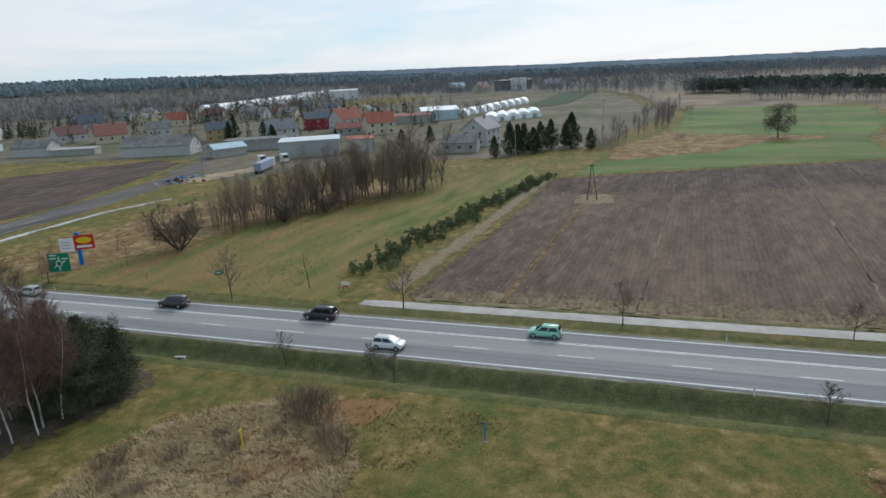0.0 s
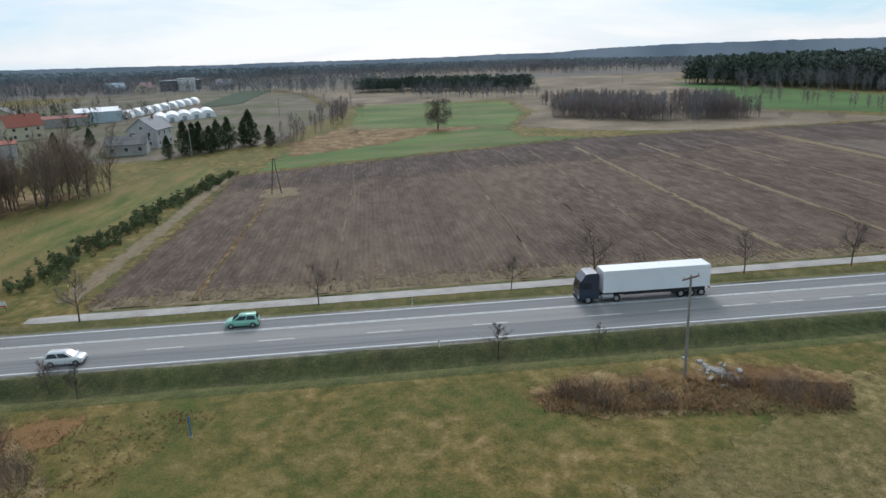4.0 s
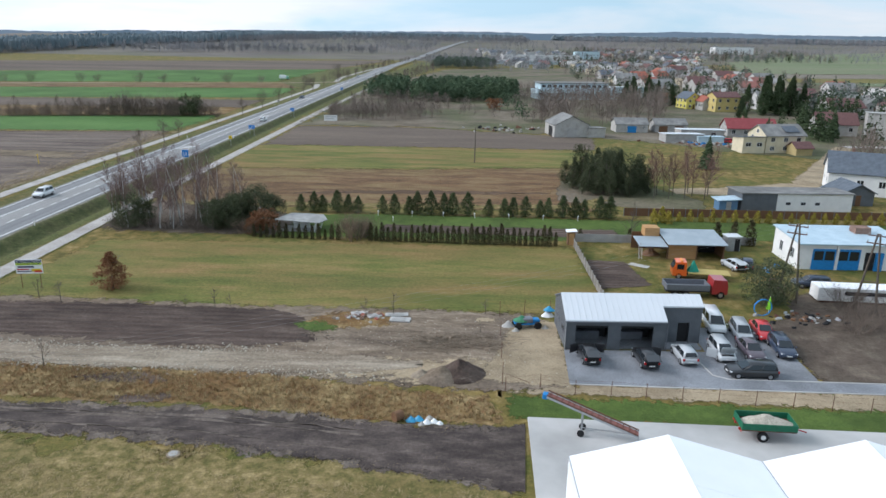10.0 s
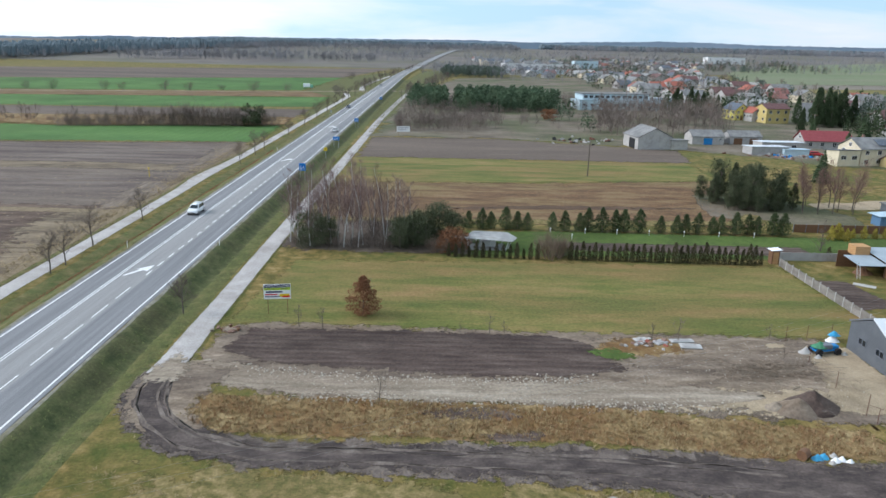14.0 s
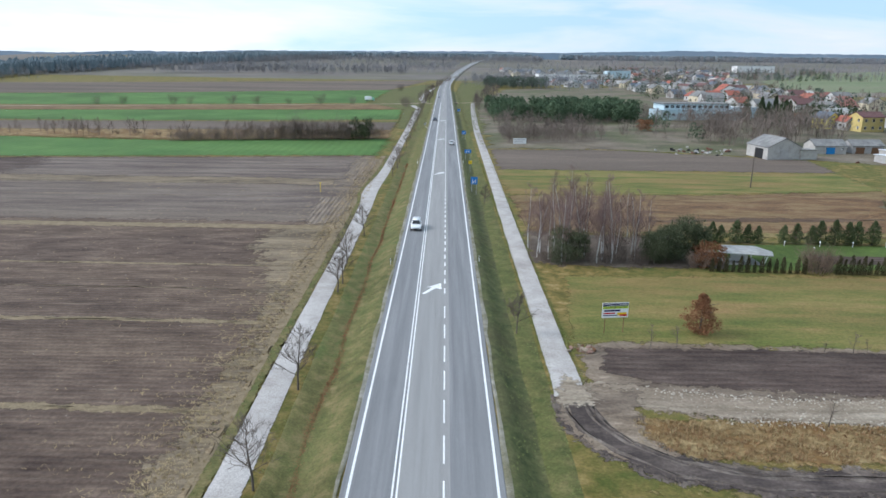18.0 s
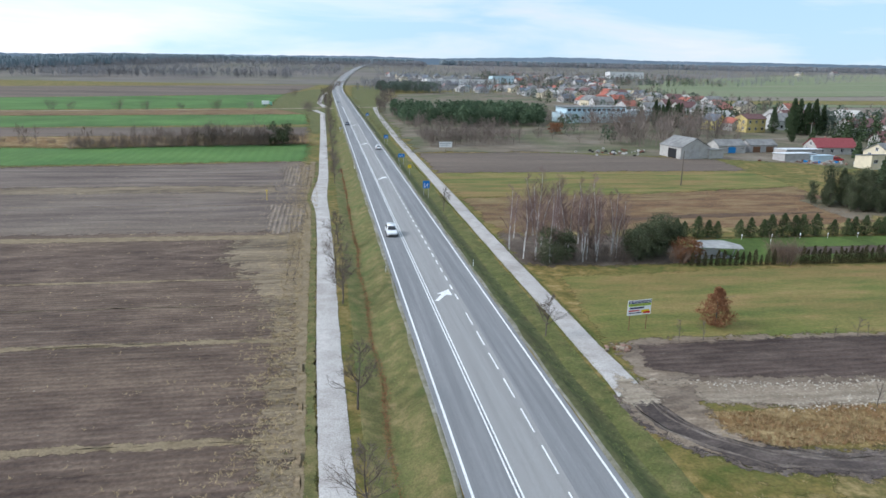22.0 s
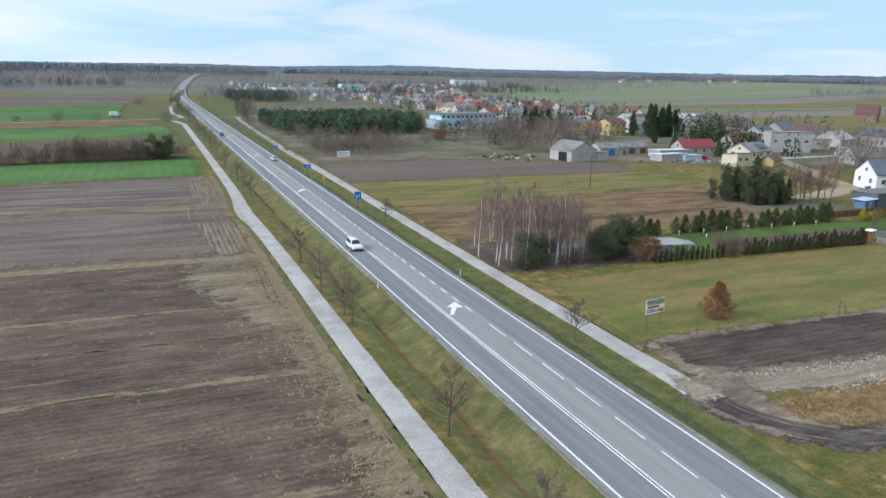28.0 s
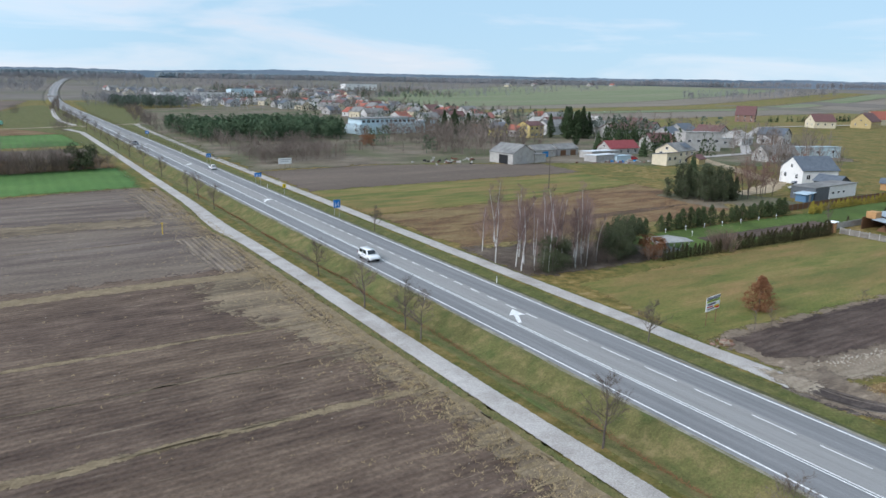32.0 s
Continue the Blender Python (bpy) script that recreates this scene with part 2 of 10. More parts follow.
M_SOIL = material("ploughed_soil", [(0.060, 0.041, 0.032), (0.105, 0.074, 0.056), (0.167, 0.121, 0.090)], 0.5, 0.98, 1.0, big=0.022, big_cols=[(0.104, 0.073, 0.052), (0.184, 0.133, 0.093)], fine=2.6, furrow=("Y", 0.85, 0.08), stretch=(0.35, 1, 1), fray=0.9, streak=((0.27, 0.225, 0.165), 0.12, 1.9, 0.615))
M_HARROWED = material("harrowed_soil", [(0.088, 0.068, 0.058), (0.142, 0.112, 0.094), (0.205, 0.168, 0.138)], 0.3, 0.98, 0.9, big=0.03, big_cols=[(0.125, 0.098, 0.078), (0.195, 0.156, 0.122)], fine=2.6, furrow=("Y", 0.6, 0.06), stretch=(0.15, 1, 1), fray=0.5, streak=((0.30, 0.255, 0.19), 0.06, 1.1, 0.62))
M_CHURNED = material("rutted_soil", [(0.100, 0.078, 0.064), (0.178, 0.142, 0.112), (0.265, 0.215, 0.165)], 1.0, 0.98, 1.0, big=0.15, fine=3.0, furrow=("X", 0.9, 0.13), stretch=(1, 0.12, 1), fray=0.8)
M_TANSOIL = material("straw_strewn_soil", [(0.125, 0.094, 0.066), (0.200, 0.155, 0.104), (0.285, 0.225, 0.148)], 0.5, 0.98, 0.9, big=0.12, fine=3.0, furrow=("Y", 0.85, 0.05), stretch=(0.3, 1, 1), fray=0.55, streak=((0.36, 0.30, 0.20), 0.2, 1.6, 0.58))
M_DARKSOIL = material("dark_soil", [(0.056, 0.039, 0.032), (0.098, 0.071, 0.058), (0.160, 0.121, 0.098)], 0.5, 0.98, 1.0, big=0.12, fine=3.0, furrow=("Y", 1.1, 0.09), stretch=(0.3, 1.2, 1), fray=1.0, streak=((0.26, 0.22, 0.175), 0.5, 2.0, 0.63))
M_FARSOIL = material("far_soil", [(0.112, 0.087, 0.069), (0.168, 0.131, 0.103)], 0.08, 0.98, 0.5, big=0.02, fine=2, furrow=("Y", 2.6, 0.06), stretch=(0.2, 1, 1), fray=0.3, streak=((0.24, 0.195, 0.145), 0.03, 0.5, 0.60))
M_DRY = material("dry_grass", [(0.098, 0.060, 0.027), (0.185, 0.122, 0.053), (0.275, 0.196, 0.092), (0.36, 0.275, 0.14)], 0.7, 0.95, 0.9, big=0.2, big_cols=[(0.120, 0.064, 0.026), (0.200, 0.118, 0.046)], fine=3.5, fray=0.9)
M_RUST = material("brown_meadow", [(0.088, 0.050, 0.028), (0.158, 0.095, 0.048), (0.225, 0.158, 0.080)], 0.3, 0.95, 0.8, big=0.05, big_cols=[(0.105, 0.058, 0.030), (0.205, 0.155, 0.070)], fine=2.2, stretch=(0.34, 1.1, 1), fray=0.35)
M_STRAW = material("straw", [(0.165, 0.125, 0.075), (0.255, 0.200, 0.125)], 0.8, 0.95, 0.7, fine=5, fray=1.2)
M_GRAVEL = material("crushed_gravel", [(0.180, 0.143, 0.104), (0.300, 0.250, 0.187), (0.42, 0.362, 0.284)], 0.6, 0.95, 0.9, big=0.2, big_cols=[(0.18, 0.140, 0.100), (0.27, 0.218, 0.163)], fine=3.5, stretch=(0.2, 1.1, 1), fray=1.0)
M_DIRT = material("trodden_dirt", [(0.120, 0.087, 0.061), (0.212, 0.164, 0.118), (0.34, 0.275, 0.205)], 0.5, 0.95, 1.0, big=0.14, big_cols=[(0.110, 0.083, 0.062), (0.205, 0.162, 0.122)], fine=3.2, stretch=(0.4, 1.2, 1), fray=1.0)
M_SAND = material("sand", [(0.29, 0.225, 0.145), (0.40, 0.32, 0.215)], 0.5, 0.95, 0.5, big=0.2, fine=7, fray=1.0)
M_TRACK = material("cinder_track", [(0.046, 0.036, 0.033), (0.084, 0.066, 0.058), (0.150, 0.120, 0.102)], 0.7, 0.95, 0.9, big=0.3, fine=4, stretch=(0.5, 1.0, 1), fray=0.6, streak=((0.19, 0.155, 0.125), 0.22, 0.8, 0.60))
M_MUDTRACK = material("muddy_wheel_track", [(0.085, 0.066, 0.054), (0.150, 0.121, 0.100), (0.225, 0.188, 0.158)], 0.9, 0.95, 1.0, big=0.3, fine=4, stretch=(1.0, 0.5, 1), fray=0.9)
M_ASPHALT = material("asphalt", [(0.160, 0.161, 0.163), (0.198, 0.199, 0.200), (0.24, 0.240, 0.240)], 0.9, 0.85, 0.1, stretch=(1.3, 0.03, 1), fine=26)
M_ASPHALT_MID = material("worn_asphalt", [(0.225, 0.221, 0.213), (0.265, 0.260, 0.250), (0.30, 0.295, 0.283)], 0.9, 0.88, 0.1, stretch=(1.3, 0.03, 1), fine=26)
M_PATH = material("concrete_path", [(0.335, 0.308, 0.282), (0.405, 0.378, 0.350), (0.465, 0.438, 0.408)], 0.4, 0.9, 0.1, big=0.14, big_cols=[(0.31, 0.284, 0.258), (0.41, 0.384, 0.355)], fine=7, fray=2.0)
M_CONC = material("concrete", [(0.44, 0.43, 0.41), (0.50, 0.49, 0.47)], 0.3, 0.9, 0.05, big=0.1, fray=1.0)
# The pale streak colour paints the wet sheen onto the dark mud.
M_WET = material("wet_mud_sheen", [(0.060, 0.052, 0.046), (0.096, 0.084, 0.074), (0.15, 0.135, 0.12)], 0.18, 0.7, 0.3, big=0.1, fine=4, stretch=(0.2, 1, 1), fray=0.5, streak=((0.30, 0.31, 0.31), 0.03, 0.35, 0.60))
M_PAVER = material("grey_pavers", [(0.215, 0.225, 0.240), (0.265, 0.275, 0.292)], 0.5, 0.85, 0.1, big=0.2, fine=9)
M_PAINT = material("road_paint", [(0.62, 0.62, 0.60), (0.78, 0.78, 0.76)], 2.5, 0.7, 0.1, fine=10)
M_BARK = material("bark", [(0.084, 0.070, 0.058), (0.145, 0.120, 0.098)], 6, 0.95, 0.4, rand=0.2)
M_TWIG = material("twigs", [(0.110, 0.086, 0.070), (0.170, 0.135, 0.110)], 4, 0.95, 0.0, rand=0.2)
M_BIRCH = material("birch_bark", [(0.17, 0.16, 0.15), (0.58, 0.565, 0.54), (0.74, 0.72, 0.69)], 2.5, 0.85, 0.1, stretch=(1, 1, 2.5))
M_PALETWIG = material("pale_birch_twigs", [(0.170, 0.112, 0.098), (0.260, 0.184, 0.164)], 3, 0.95, rand=0.15)
M_BTWIG = material("birch_twigs", [(0.145, 0.088, 0.070), (0.220, 0.140, 0.112)], 3, 0.95, rand=0.15)
M_PINE = material("pine_needles", [(0.046, 0.060, 0.032), (0.082, 0.096, 0.050), (0.126, 0.136, 0.076)], 0.9, 0.95, rand=0.18, big=0.3)
M_SPRUCE = material("spruce_needles", [(0.036, 0.056, 0.026), (0.066, 0.094, 0.042)], 1.5, 0.95, rand=0.18)
M_THUJA = material("thuja_leaves", [(0.048, 0.044, 0.021), (0.084, 0.073, 0.036)], 2.5, 0.95, rand=0.2)
M_YSPRUCE = material("young_spruce_needles", [(0.052, 0.074, 0.030), (0.090, 0.114, 0.048)], 1.2, 0.95, rand=0.2)
M_GOLD = material("golden_thuja", [(0.20, 0.165, 0.030), (0.32, 0.26, 0.045)], 2.5, 0.95, rand=0.2)
M_RUSTLEAF = material("withered_leaves", [(0.150, 0.066, 0.032), (0.250, 0.124, 0.062)], 2.5, 0.95, rand=0.1)
M_PURPLE = material("bare_thicket", [(0.140, 0.112, 0.094), (0.215, 0.175, 0.148)], 0.5, 0.95, big=0.05, rand=0.2)
M_BIRCHSCRUB = material("birch_scrub_twigs", [(0.215, 0.172, 0.156), (0.310, 0.258, 0.238)], 0.4, 0.95)
# Far woods: both colours made paler and bluer to hold the distance haze.
M_HAZEPINE = material("hazed_far_pines", [(0.140, 0.180, 0.198), (0.188, 0.228, 0.246)], 0.03, 0.95, big=0.01)
M_HAZEBARE = material("hazed_bare_woods", [(0.215, 0.212, 0.220), (0.285, 0.278, 0.284)], 0.04, 0.95, big=0.012)
M_BROWN = material("brown_earth", [(0.080, 0.060, 0.046), (0.125, 0.096, 0.073), (0.18, 0.145, 0.108)], 0.5, 0.95, 0.8, big=0.15, fine=5, fray=0.8)
M_TANGRASS = material("tan_grass", [(0.100, 0.088, 0.028), (0.158, 0.130, 0.046), (0.25, 0.190, 0.082), (0.35, 0.27, 0.13)], 1.1, 0.95, 0.9, big=0.12, big_cols=[(0.098, 0.096, 0.028), (0.20, 0.150, 0.060)], fine=4.5, fray=0.4)


# ---------------------------------------------------------------- the land
def smooth(v, a, b):
    v = min(1, max(0, (v - a) / (b - a)))
    return v * v * (3 - 2 * v)


def bend(y):
    """How far the road's axis has swung to the east."""
    return max(0.0, y - 640) ** 2 / 15000


def land(x, y):
    """The height of the open land."""
    d = math.hypot(x - 40, y)
    n = smooth(y / (abs(min(x, 0)) + 1), 0.85, 1.8) if y > 0 else 0.0
    if x < 0 and y < 500:
        a = math.degrees(math.atan2(-y, -x))           # degrees south of west
        up = 6 + 6 * smooth(a, -15, 20) + 22 * smooth(a, 15, 52)
        return G - 0.022 * max(0.0, d - 950) * (1 - n) + n * 26 * smooth(d, 900, 2100) + up * smooth(d, 700, 1200) * (1 - smooth(y, 200, 500))
    return G - 0.022 * max(0.0, d - 950) * (1 - n) + n * 26 * smooth(d, 900, 2100)


PROFILE = [(-5.95, -0.04), (-6.8, -0.12), (-8.9, -1.35), (-9.9, -1.6), (-10.7, -1.5), (-11.9, G), (5.95, -0.04), (6.7, -0.12), (8.3, -1.25), (9.0, -1.45), (9.7, -1.3), (11.0, G)]


def profile(r):
    if -5.95 <= r <= 5.95:
        return -0.06
    pts = sorted(p for p in PROFILE if (p[0] < 0) == (r < 0))
    return float(np.interp(r, [p[0] for p in pts], [p[1] for p in pts]))


def mesh_object(name, verts, faces, mat, smooth_faces=False):
    me = bpy.data.meshes.new(name)
    me.from_pydata(verts, [], faces)
    if smooth_faces:
        me.polygons.foreach_set("use_smooth", [True] * len(me.polygons))
    ob = new(name, me)
    if mat:
        me.materials.append(mat)
    return ob


def build_ground():
    rs = [-4600, -3400, -2600, -2000, -1500, -1200, -950, -750, -600, -450, -330, -240, -170, -120, -85, -60, -44, -32, -24, -18, -14, -11.9, -11.3, -10.7, -10.3, -9.9, -9.4, -8.9, -8.2, -7.5, -6.8, -6.4, -5.95, -5.9,
          0, 5.9, 5.95, 6.3, 6.7, 7.5, 8.3, 8.65, 9.0, 9.35, 9.7, 10.3, 11.0, 11.7, 13, 16, 20, 26, 34, 46, 60, 85, 120, 170, 240, 330, 450, 600, 750, 950, 1200, 1500, 2000, 2600, 3400, 4600]
    ys = sorted(set([-4600, -3400, -2600, -2000, -1500, -1100, -800, -600, -450, -330] + list(range(-240, 300, 12)) + list(range(300, 1000, 50)) + list(range(1000, 2400, 100)) + [2700, 3200, 3800, 4600]))
    verts, faces = [], []
    for y in ys:
        for r in rs:
            x = r + bend(y)
            z = land(x, y)
            if abs(r) < 12:
                z += profile(r) - G - float(np.interp(abs(r), [6.2, 6.35, 10.3, 11.3, 11.7], [0, 0.22, 0.22, 0.08, 0]))
            verts.append((x, y, z))
    w = len(rs)
    for j in range(len(ys) - 1):
        for i in range(w - 1):
            a = j * w + i
            faces.append((a, a + 1, a + w + 1, a + w))
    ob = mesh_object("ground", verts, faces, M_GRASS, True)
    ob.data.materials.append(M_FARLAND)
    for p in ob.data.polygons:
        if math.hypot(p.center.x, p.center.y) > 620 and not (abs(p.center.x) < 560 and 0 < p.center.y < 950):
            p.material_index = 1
    return tagged(ob, "rough grassland of early spring, olive and straw", "ground", kind="structure")


build_ground()


def ribbon(name, pts, width, mat, dz, label, category="path", wobble=0.0, kind="structure", seed=0, step=3.0, soft=None):
    """A strip laid along pts [(x, y[, width])], with sides that wander by wobble and fray over soft metres."""
    dense = []
    for a, b in zip(pts, pts[1:]):
        n = max(1, int(math.dist(a[:2], b[:2]) / step))
        for k in range(n):
            f = k / n
            dense.append([a[i] * (1 - f) + b[i] * f for i in range(2)] + [(a[2] if len(a) > 2 else width) * (1 - f) + (b[2] if len(b) > 2 else width) * f])
    dense.append([pts[-1][0], pts[-1][1], pts[-1][2] if len(pts[-1]) > 2 else width])
    soft = min(1.2, wobble * 0.9) if soft is None else soft
    verts, faces, fringe = [], [], []
    for i, (x, y, wd) in enumerate(dense):
        p, q = dense[max(0, i - 2)], dense[min(len(dense) - 1, i + 2)]
        dx, dy = q[0] - p[0], q[1] - p[1]
        s = math.hypot(dx, dy) or 1
        nx, ny = dy / s, -dx / s
        fs = min(soft, wd * 0.45)
        for side in (-1, 0, 1):
            for o, f in ((-fs, 0), (fs, 2)) if side == 1 else ((fs, 0), (-fs, 2))[::-1] if side == -1 else ((0, 0),):
                o += side * wd / 2 + wobble * noise.noise((x * 0.35, y * 0.35, seed + side * 5)) * abs(side)
                px, py = x + nx * o, y + ny * o
                r = px - bend(py)
                z = land(px, py) + (profile(r) - G if abs(r) < 12 else 0)
                verts.append((px, py, z + dz - (dz * 0.5 if f else 0)))
                fringe.append(f if soft else 0)
    for i in range(len(dense) - 1):
        for k in range(4):
            a = i * 5 + k
            faces.append((a, a + 1, a + 6, a + 5))
    ob = mesh_object(name, verts, faces, mat, True)
    ob.data.attributes.new("fringe", "FLOAT", "POINT").data.foreach_set("value", fringe)
    return tagged(ob, label, category, kind=kind)


def patch(name, pts, mat, dz, label, category="field", wobble=0.6, step=2.5, seed=0, kind="structure", soft=None):
    """A piece of land whose edge wanders by wobble and frays over soft metres."""
    ring = []
    for a, b in zip(pts, pts[1:] + pts[:1]):
        n = max(1, int(math.dist(a, b) / step))
        for k in range(n):
            f = k / n
            x, y = a[0] * (1 - f) + b[0] * f, a[1] * (1 - f) + b[1] * f
            ring.append((x + wobble * noise.noise((x * 0.4, y * 0.4, seed)), y + wobble * noise.noise((x * 0.4, y * 0.4, seed + 9))))
    P = np.array(ring)
    size = max(P.max(0) - P.min(0))
    soft = (min(1.1, wobble) + size / 150 if wobble else 0.0) if soft is None else soft
    if not soft:
        bm = bmesh.new()
        f = bm.faces.new([bm.verts.new((x, y, land(x, y) + dz)) for x, y in ring])
        f.normal_update()
        if f.normal.z < 0:
            bmesh.ops.reverse_faces(bm, faces=[f])
        bmesh.ops.triangulate(bm, faces=bm.faces[:])
        me = bpy.data.meshes.new(name)
        bm.to_mesh(me)
        bm.free()
        me.materials.append(mat)
        return tagged(new(name, me), label, category, kind=kind)
    cell = max(0.5, soft * 0.5, size / 160)
    lo, hi = P.min(0) - soft * 1.2, P.max(0) + soft * 1.2
    gx, gy = np.arange(lo[0], hi[0] + cell, cell), np.arange(lo[1], hi[1] + cell, cell)
    X, Y = np.meshgrid(gx, gy)
    best, odd = np.full(X.shape, 1e9), np.zeros(X.shape, bool)
    for (x0, y0), (x1, y1) in zip(ring, ring[1:] + ring[:1]):
        ex, ey = x1 - x0, y1 - y0
        u = np.clip(((X - x0) * ex + (Y - y0) * ey) / max(1e-9, ex * ex + ey * ey), 0, 1)
        best = np.minimum(best, np.hypot(X - x0 - u * ex, Y - y0 - u * ey))
        if abs(ey) > 1e-9:
            odd ^= ((y0 > Y) != (y1 > Y)) & (X < ex * (Y - y0) / ey + x0)
    sd = np.where(odd, best, -best)
    fr = np.clip(1 - sd / soft, 0, 2.3)
    keep = fr < 2.05
    quad = keep[:-1, :-1] | keep[1:, :-1] | keep[:-1, 1:] | keep[1:, 1:]
    index = np.full(X.shape, -1)
    verts, faces, fringe = [], [], []

    def corner(j, i):
        if index[j, i] < 0:
            index[j, i] = len(verts)
            x, y = float(X[j, i]), float(Y[j, i])
            r = x - bend(y)
            verts.append((x, y, land(x, y) + (profile(r) - G if abs(r) < 12 else 0) + dz))
            fringe.append(float(fr[j, i]))
        return int(index[j, i])
    for j, i in zip(*np.nonzero(quad)):
        faces.append((corner(j, i), corner(j, i + 1), corner(j + 1, i + 1), corner(j + 1, i)))
    ob = mesh_object(name, verts, faces, mat, True)
    ob.data.attributes.new("fringe", "FLOAT", "POINT").data.foreach_set("value", fringe)
    return tagged(ob, label, category, kind=kind)


# the fields west of the road
patch("field_ploughed", [(-18.2, -53), (-60, -51), (-117, -50), (-137, 0), (-150, 35), (-158, 60), (-160, 120), (-163, 192), (-121, 201), (-60, 207), (-21.5, 213), (-19, 160), (-18.5, 110), (-17.5, 60), (-16.8, 10), (-16.4, -25)], M_SOIL, 0.03, "ploughed brown field with furrows running from the road", "field", 1.0)
patch("field_crop_near", [(-20.5, 214), (-121, 204), (-165, 197), (-300, 190), (-430, 205), (-415, 226), (-205, 258), (-100, 247), (-20, 260)], M_CROP, 0.04, "bright green strip of winter crop", "field", 1.2, 6)
patch("field_scrub_strip", [(-20, 261), (-100, 248), (-205, 260), (-330, 262), (-330, 285), (-190, 280), (-22, 292)], M_DRY, 0.04, "strip of withered grass between the fields", "field", 1.5, 6)
patch("field_dark_strip", [(-22, 330), (-190, 318), (-330, 300), (-330, 286), (-190, 281), (-22, 293)], M_FARSOIL, 0.05, "narrow strip of bare brown soil", "field", 1.0, 6)
patch("field_crop_middle", [(-22, 345), (-140, 325), (-360, 320), (-420, 350), (-190, 385), (-24, 412)], M_CROP, 0.05, "long green strip of winter crop", "field", 1.2, 8)
patch("field_dry_strip", [(-24, 413), (-190, 386), (-430, 352), (-460, 385), (-200, 425), (-60, 450), (-30, 455)], M_RUST, 0.05, "faded brown stubble strip", "field", 1.2, 8)
patch("field_crop_far", [(-52, 470), (-200, 430), (-460, 390), (-520, 480), (-250, 560), (-50, 660)], M_CROP, 0.06, "far green field of winter crop", "field", 2, 10)
patch("field_brown_far", [(-50, 665), (-250, 565), (-530, 490), (-640, 650), (-330, 780), (-20, 940)], M_FARSOIL, 0.08, "far field of bare brown soil", "field", 2, 12)
patch("field_meadow_southwest", [(-24, -68), (-80, -64), (-121, -55), (-148, -66), (-104, -82), (-80, -90), (-58, -103), (-36, -107), (-24, -120), (-12.5, -118), (-12.3, -62)], M_MEADOW, 0.03, "mown meadow, green and brown", "meadow", 1.2)
patch("field_crop_west", [(-124, -46), (-142, 0), (-154, 34), (-162, 62), (-172, 40), (-200, 40), (-262, 60), (-330, 66), (-345, 10), (-345, -20), (-240, -22), (-185, -38)], M_PASTURE, 0.04, "green pasture behind the ploughed field", "meadow", 2)
patch("field_crop_lone_tree", [(-222, -16), (-345, -18), (-352, 34), (-300, 40), (-212, 30)], M_PASTURE, 0.06, "green strip of winter crop", "field", 4)
patch("pasture_tan", [(-150, -40), (-170, -8), (-194, 8), (-203, 30), (-211, 28), (-220, -14), (-232, -26), (-205, -34), (-186, -42)], M_DRY, 0.075, "tan withered strip in the pasture", "meadow", 4, 2)
patch("field_ploughed_south", [(-43, -180), (-72, -180), (-100, -188), (-150, -204), (-158, -222), (-136, -240), (-104, -262), (-60, -300), (-30, -290), (-28, -200)], M_DARKSOIL, 0.04, "dark ploughed field before the village", "field", 1.5)
patch("field_crop_northwest", [(-190, 192), (-252, 238), (-330, 190), (-310, 165), (-240, 150)], M_CROP, 0.06, "green field at the edge of the woods", "field", 2)
patch("field_dark_end", [(-112, -49), (-118, -50), (-137, 0), (-150, 35), (-158, 60), (-160, 112), (-128, 112), (-118, 60), (-108, 10), (-98, -48)], M_DARKSOIL, 0.034, "darker ploughed far end of the field", "field", 2.0, soft=9)
patch("field_dark_end", [(-128, 124), (-160, 124), (-163, 192), (-121, 200), (-112, 190), (-120, 150)], M_DARKSOIL, 0.038, "darker ploughed far end of the field", "field", 2.0, soft=9)
patch("field_harrowed", [(-18.6, 120.5), (-60, 121), (-157, 122), (-162, 190), (-121, 199), (-60, 205), (-21, 211), (-18.6, 160)], M_HARROWED, 0.036, "harrowed pale brown end of the field", "field", 0.8, soft=2.2)
patch("field_harrowed_strip", [(-26, 160), (-160, 162), (-160, 171), (-26, 169)], M_TANSOIL, 0.041, "paler strip in the harrowed soil", "field", 0.8, soft=3.0)
patch("field_straw_corner", [(-17.2, 60), (-20, 66), (-21.5, 80), (-26, 92), (-30, 102), (-30, 113), (-19, 119), (-18, 100)], M_TANSOIL, 0.043, "tan straw-strewn corner of the field", "field edge", 1.5, 1.5, soft=4.5)
patch("field_headland", [(-16.2, -52), (-20.6, -51), (-20.8, 0), (-20.4, 40), (-20.2, 66), (-17.2, 66), (-16.8, 10)], M_TANSOIL, 0.0425, "tan straw-strewn headland of the field", "field edge", 1.0, 1.5, soft=2.6)
patch("field_ruts", [(-26.5, 144.5), (-18.6, 146), (-18.4, 119.5), (-24.6, 119.5)], M_CHURNED, 0.046, "square of soil rutted by tractor wheels", "field", 0.9, 1.2, soft=2.2)
patch("field_ruts_far", [(-25.8, 199), (-18.4, 205), (-18.8, 168), (-25.2, 169)], M_CHURNED, 0.046, "strip of soil rutted by tractor wheels", "field", 0.9, 1.2, soft=2.2)
ribbon("wheel_rut", [(-18.9, 113), (-19.0, 103), (-19.3, 91)], 0.35, M_DARKSOIL, 0.050, "dark wheel rut in the tan soil", "wheel rut", 0.15, seed=40, step=0.8)
ribbon("wheel_rut", [(-19.9, 113), (-20.0, 103), (-20.4, 92)], 0.3, M_DARKSOIL, 0.050, "dark wheel rut in the tan soil", "wheel rut", 0.15, seed=41, step=0.8)
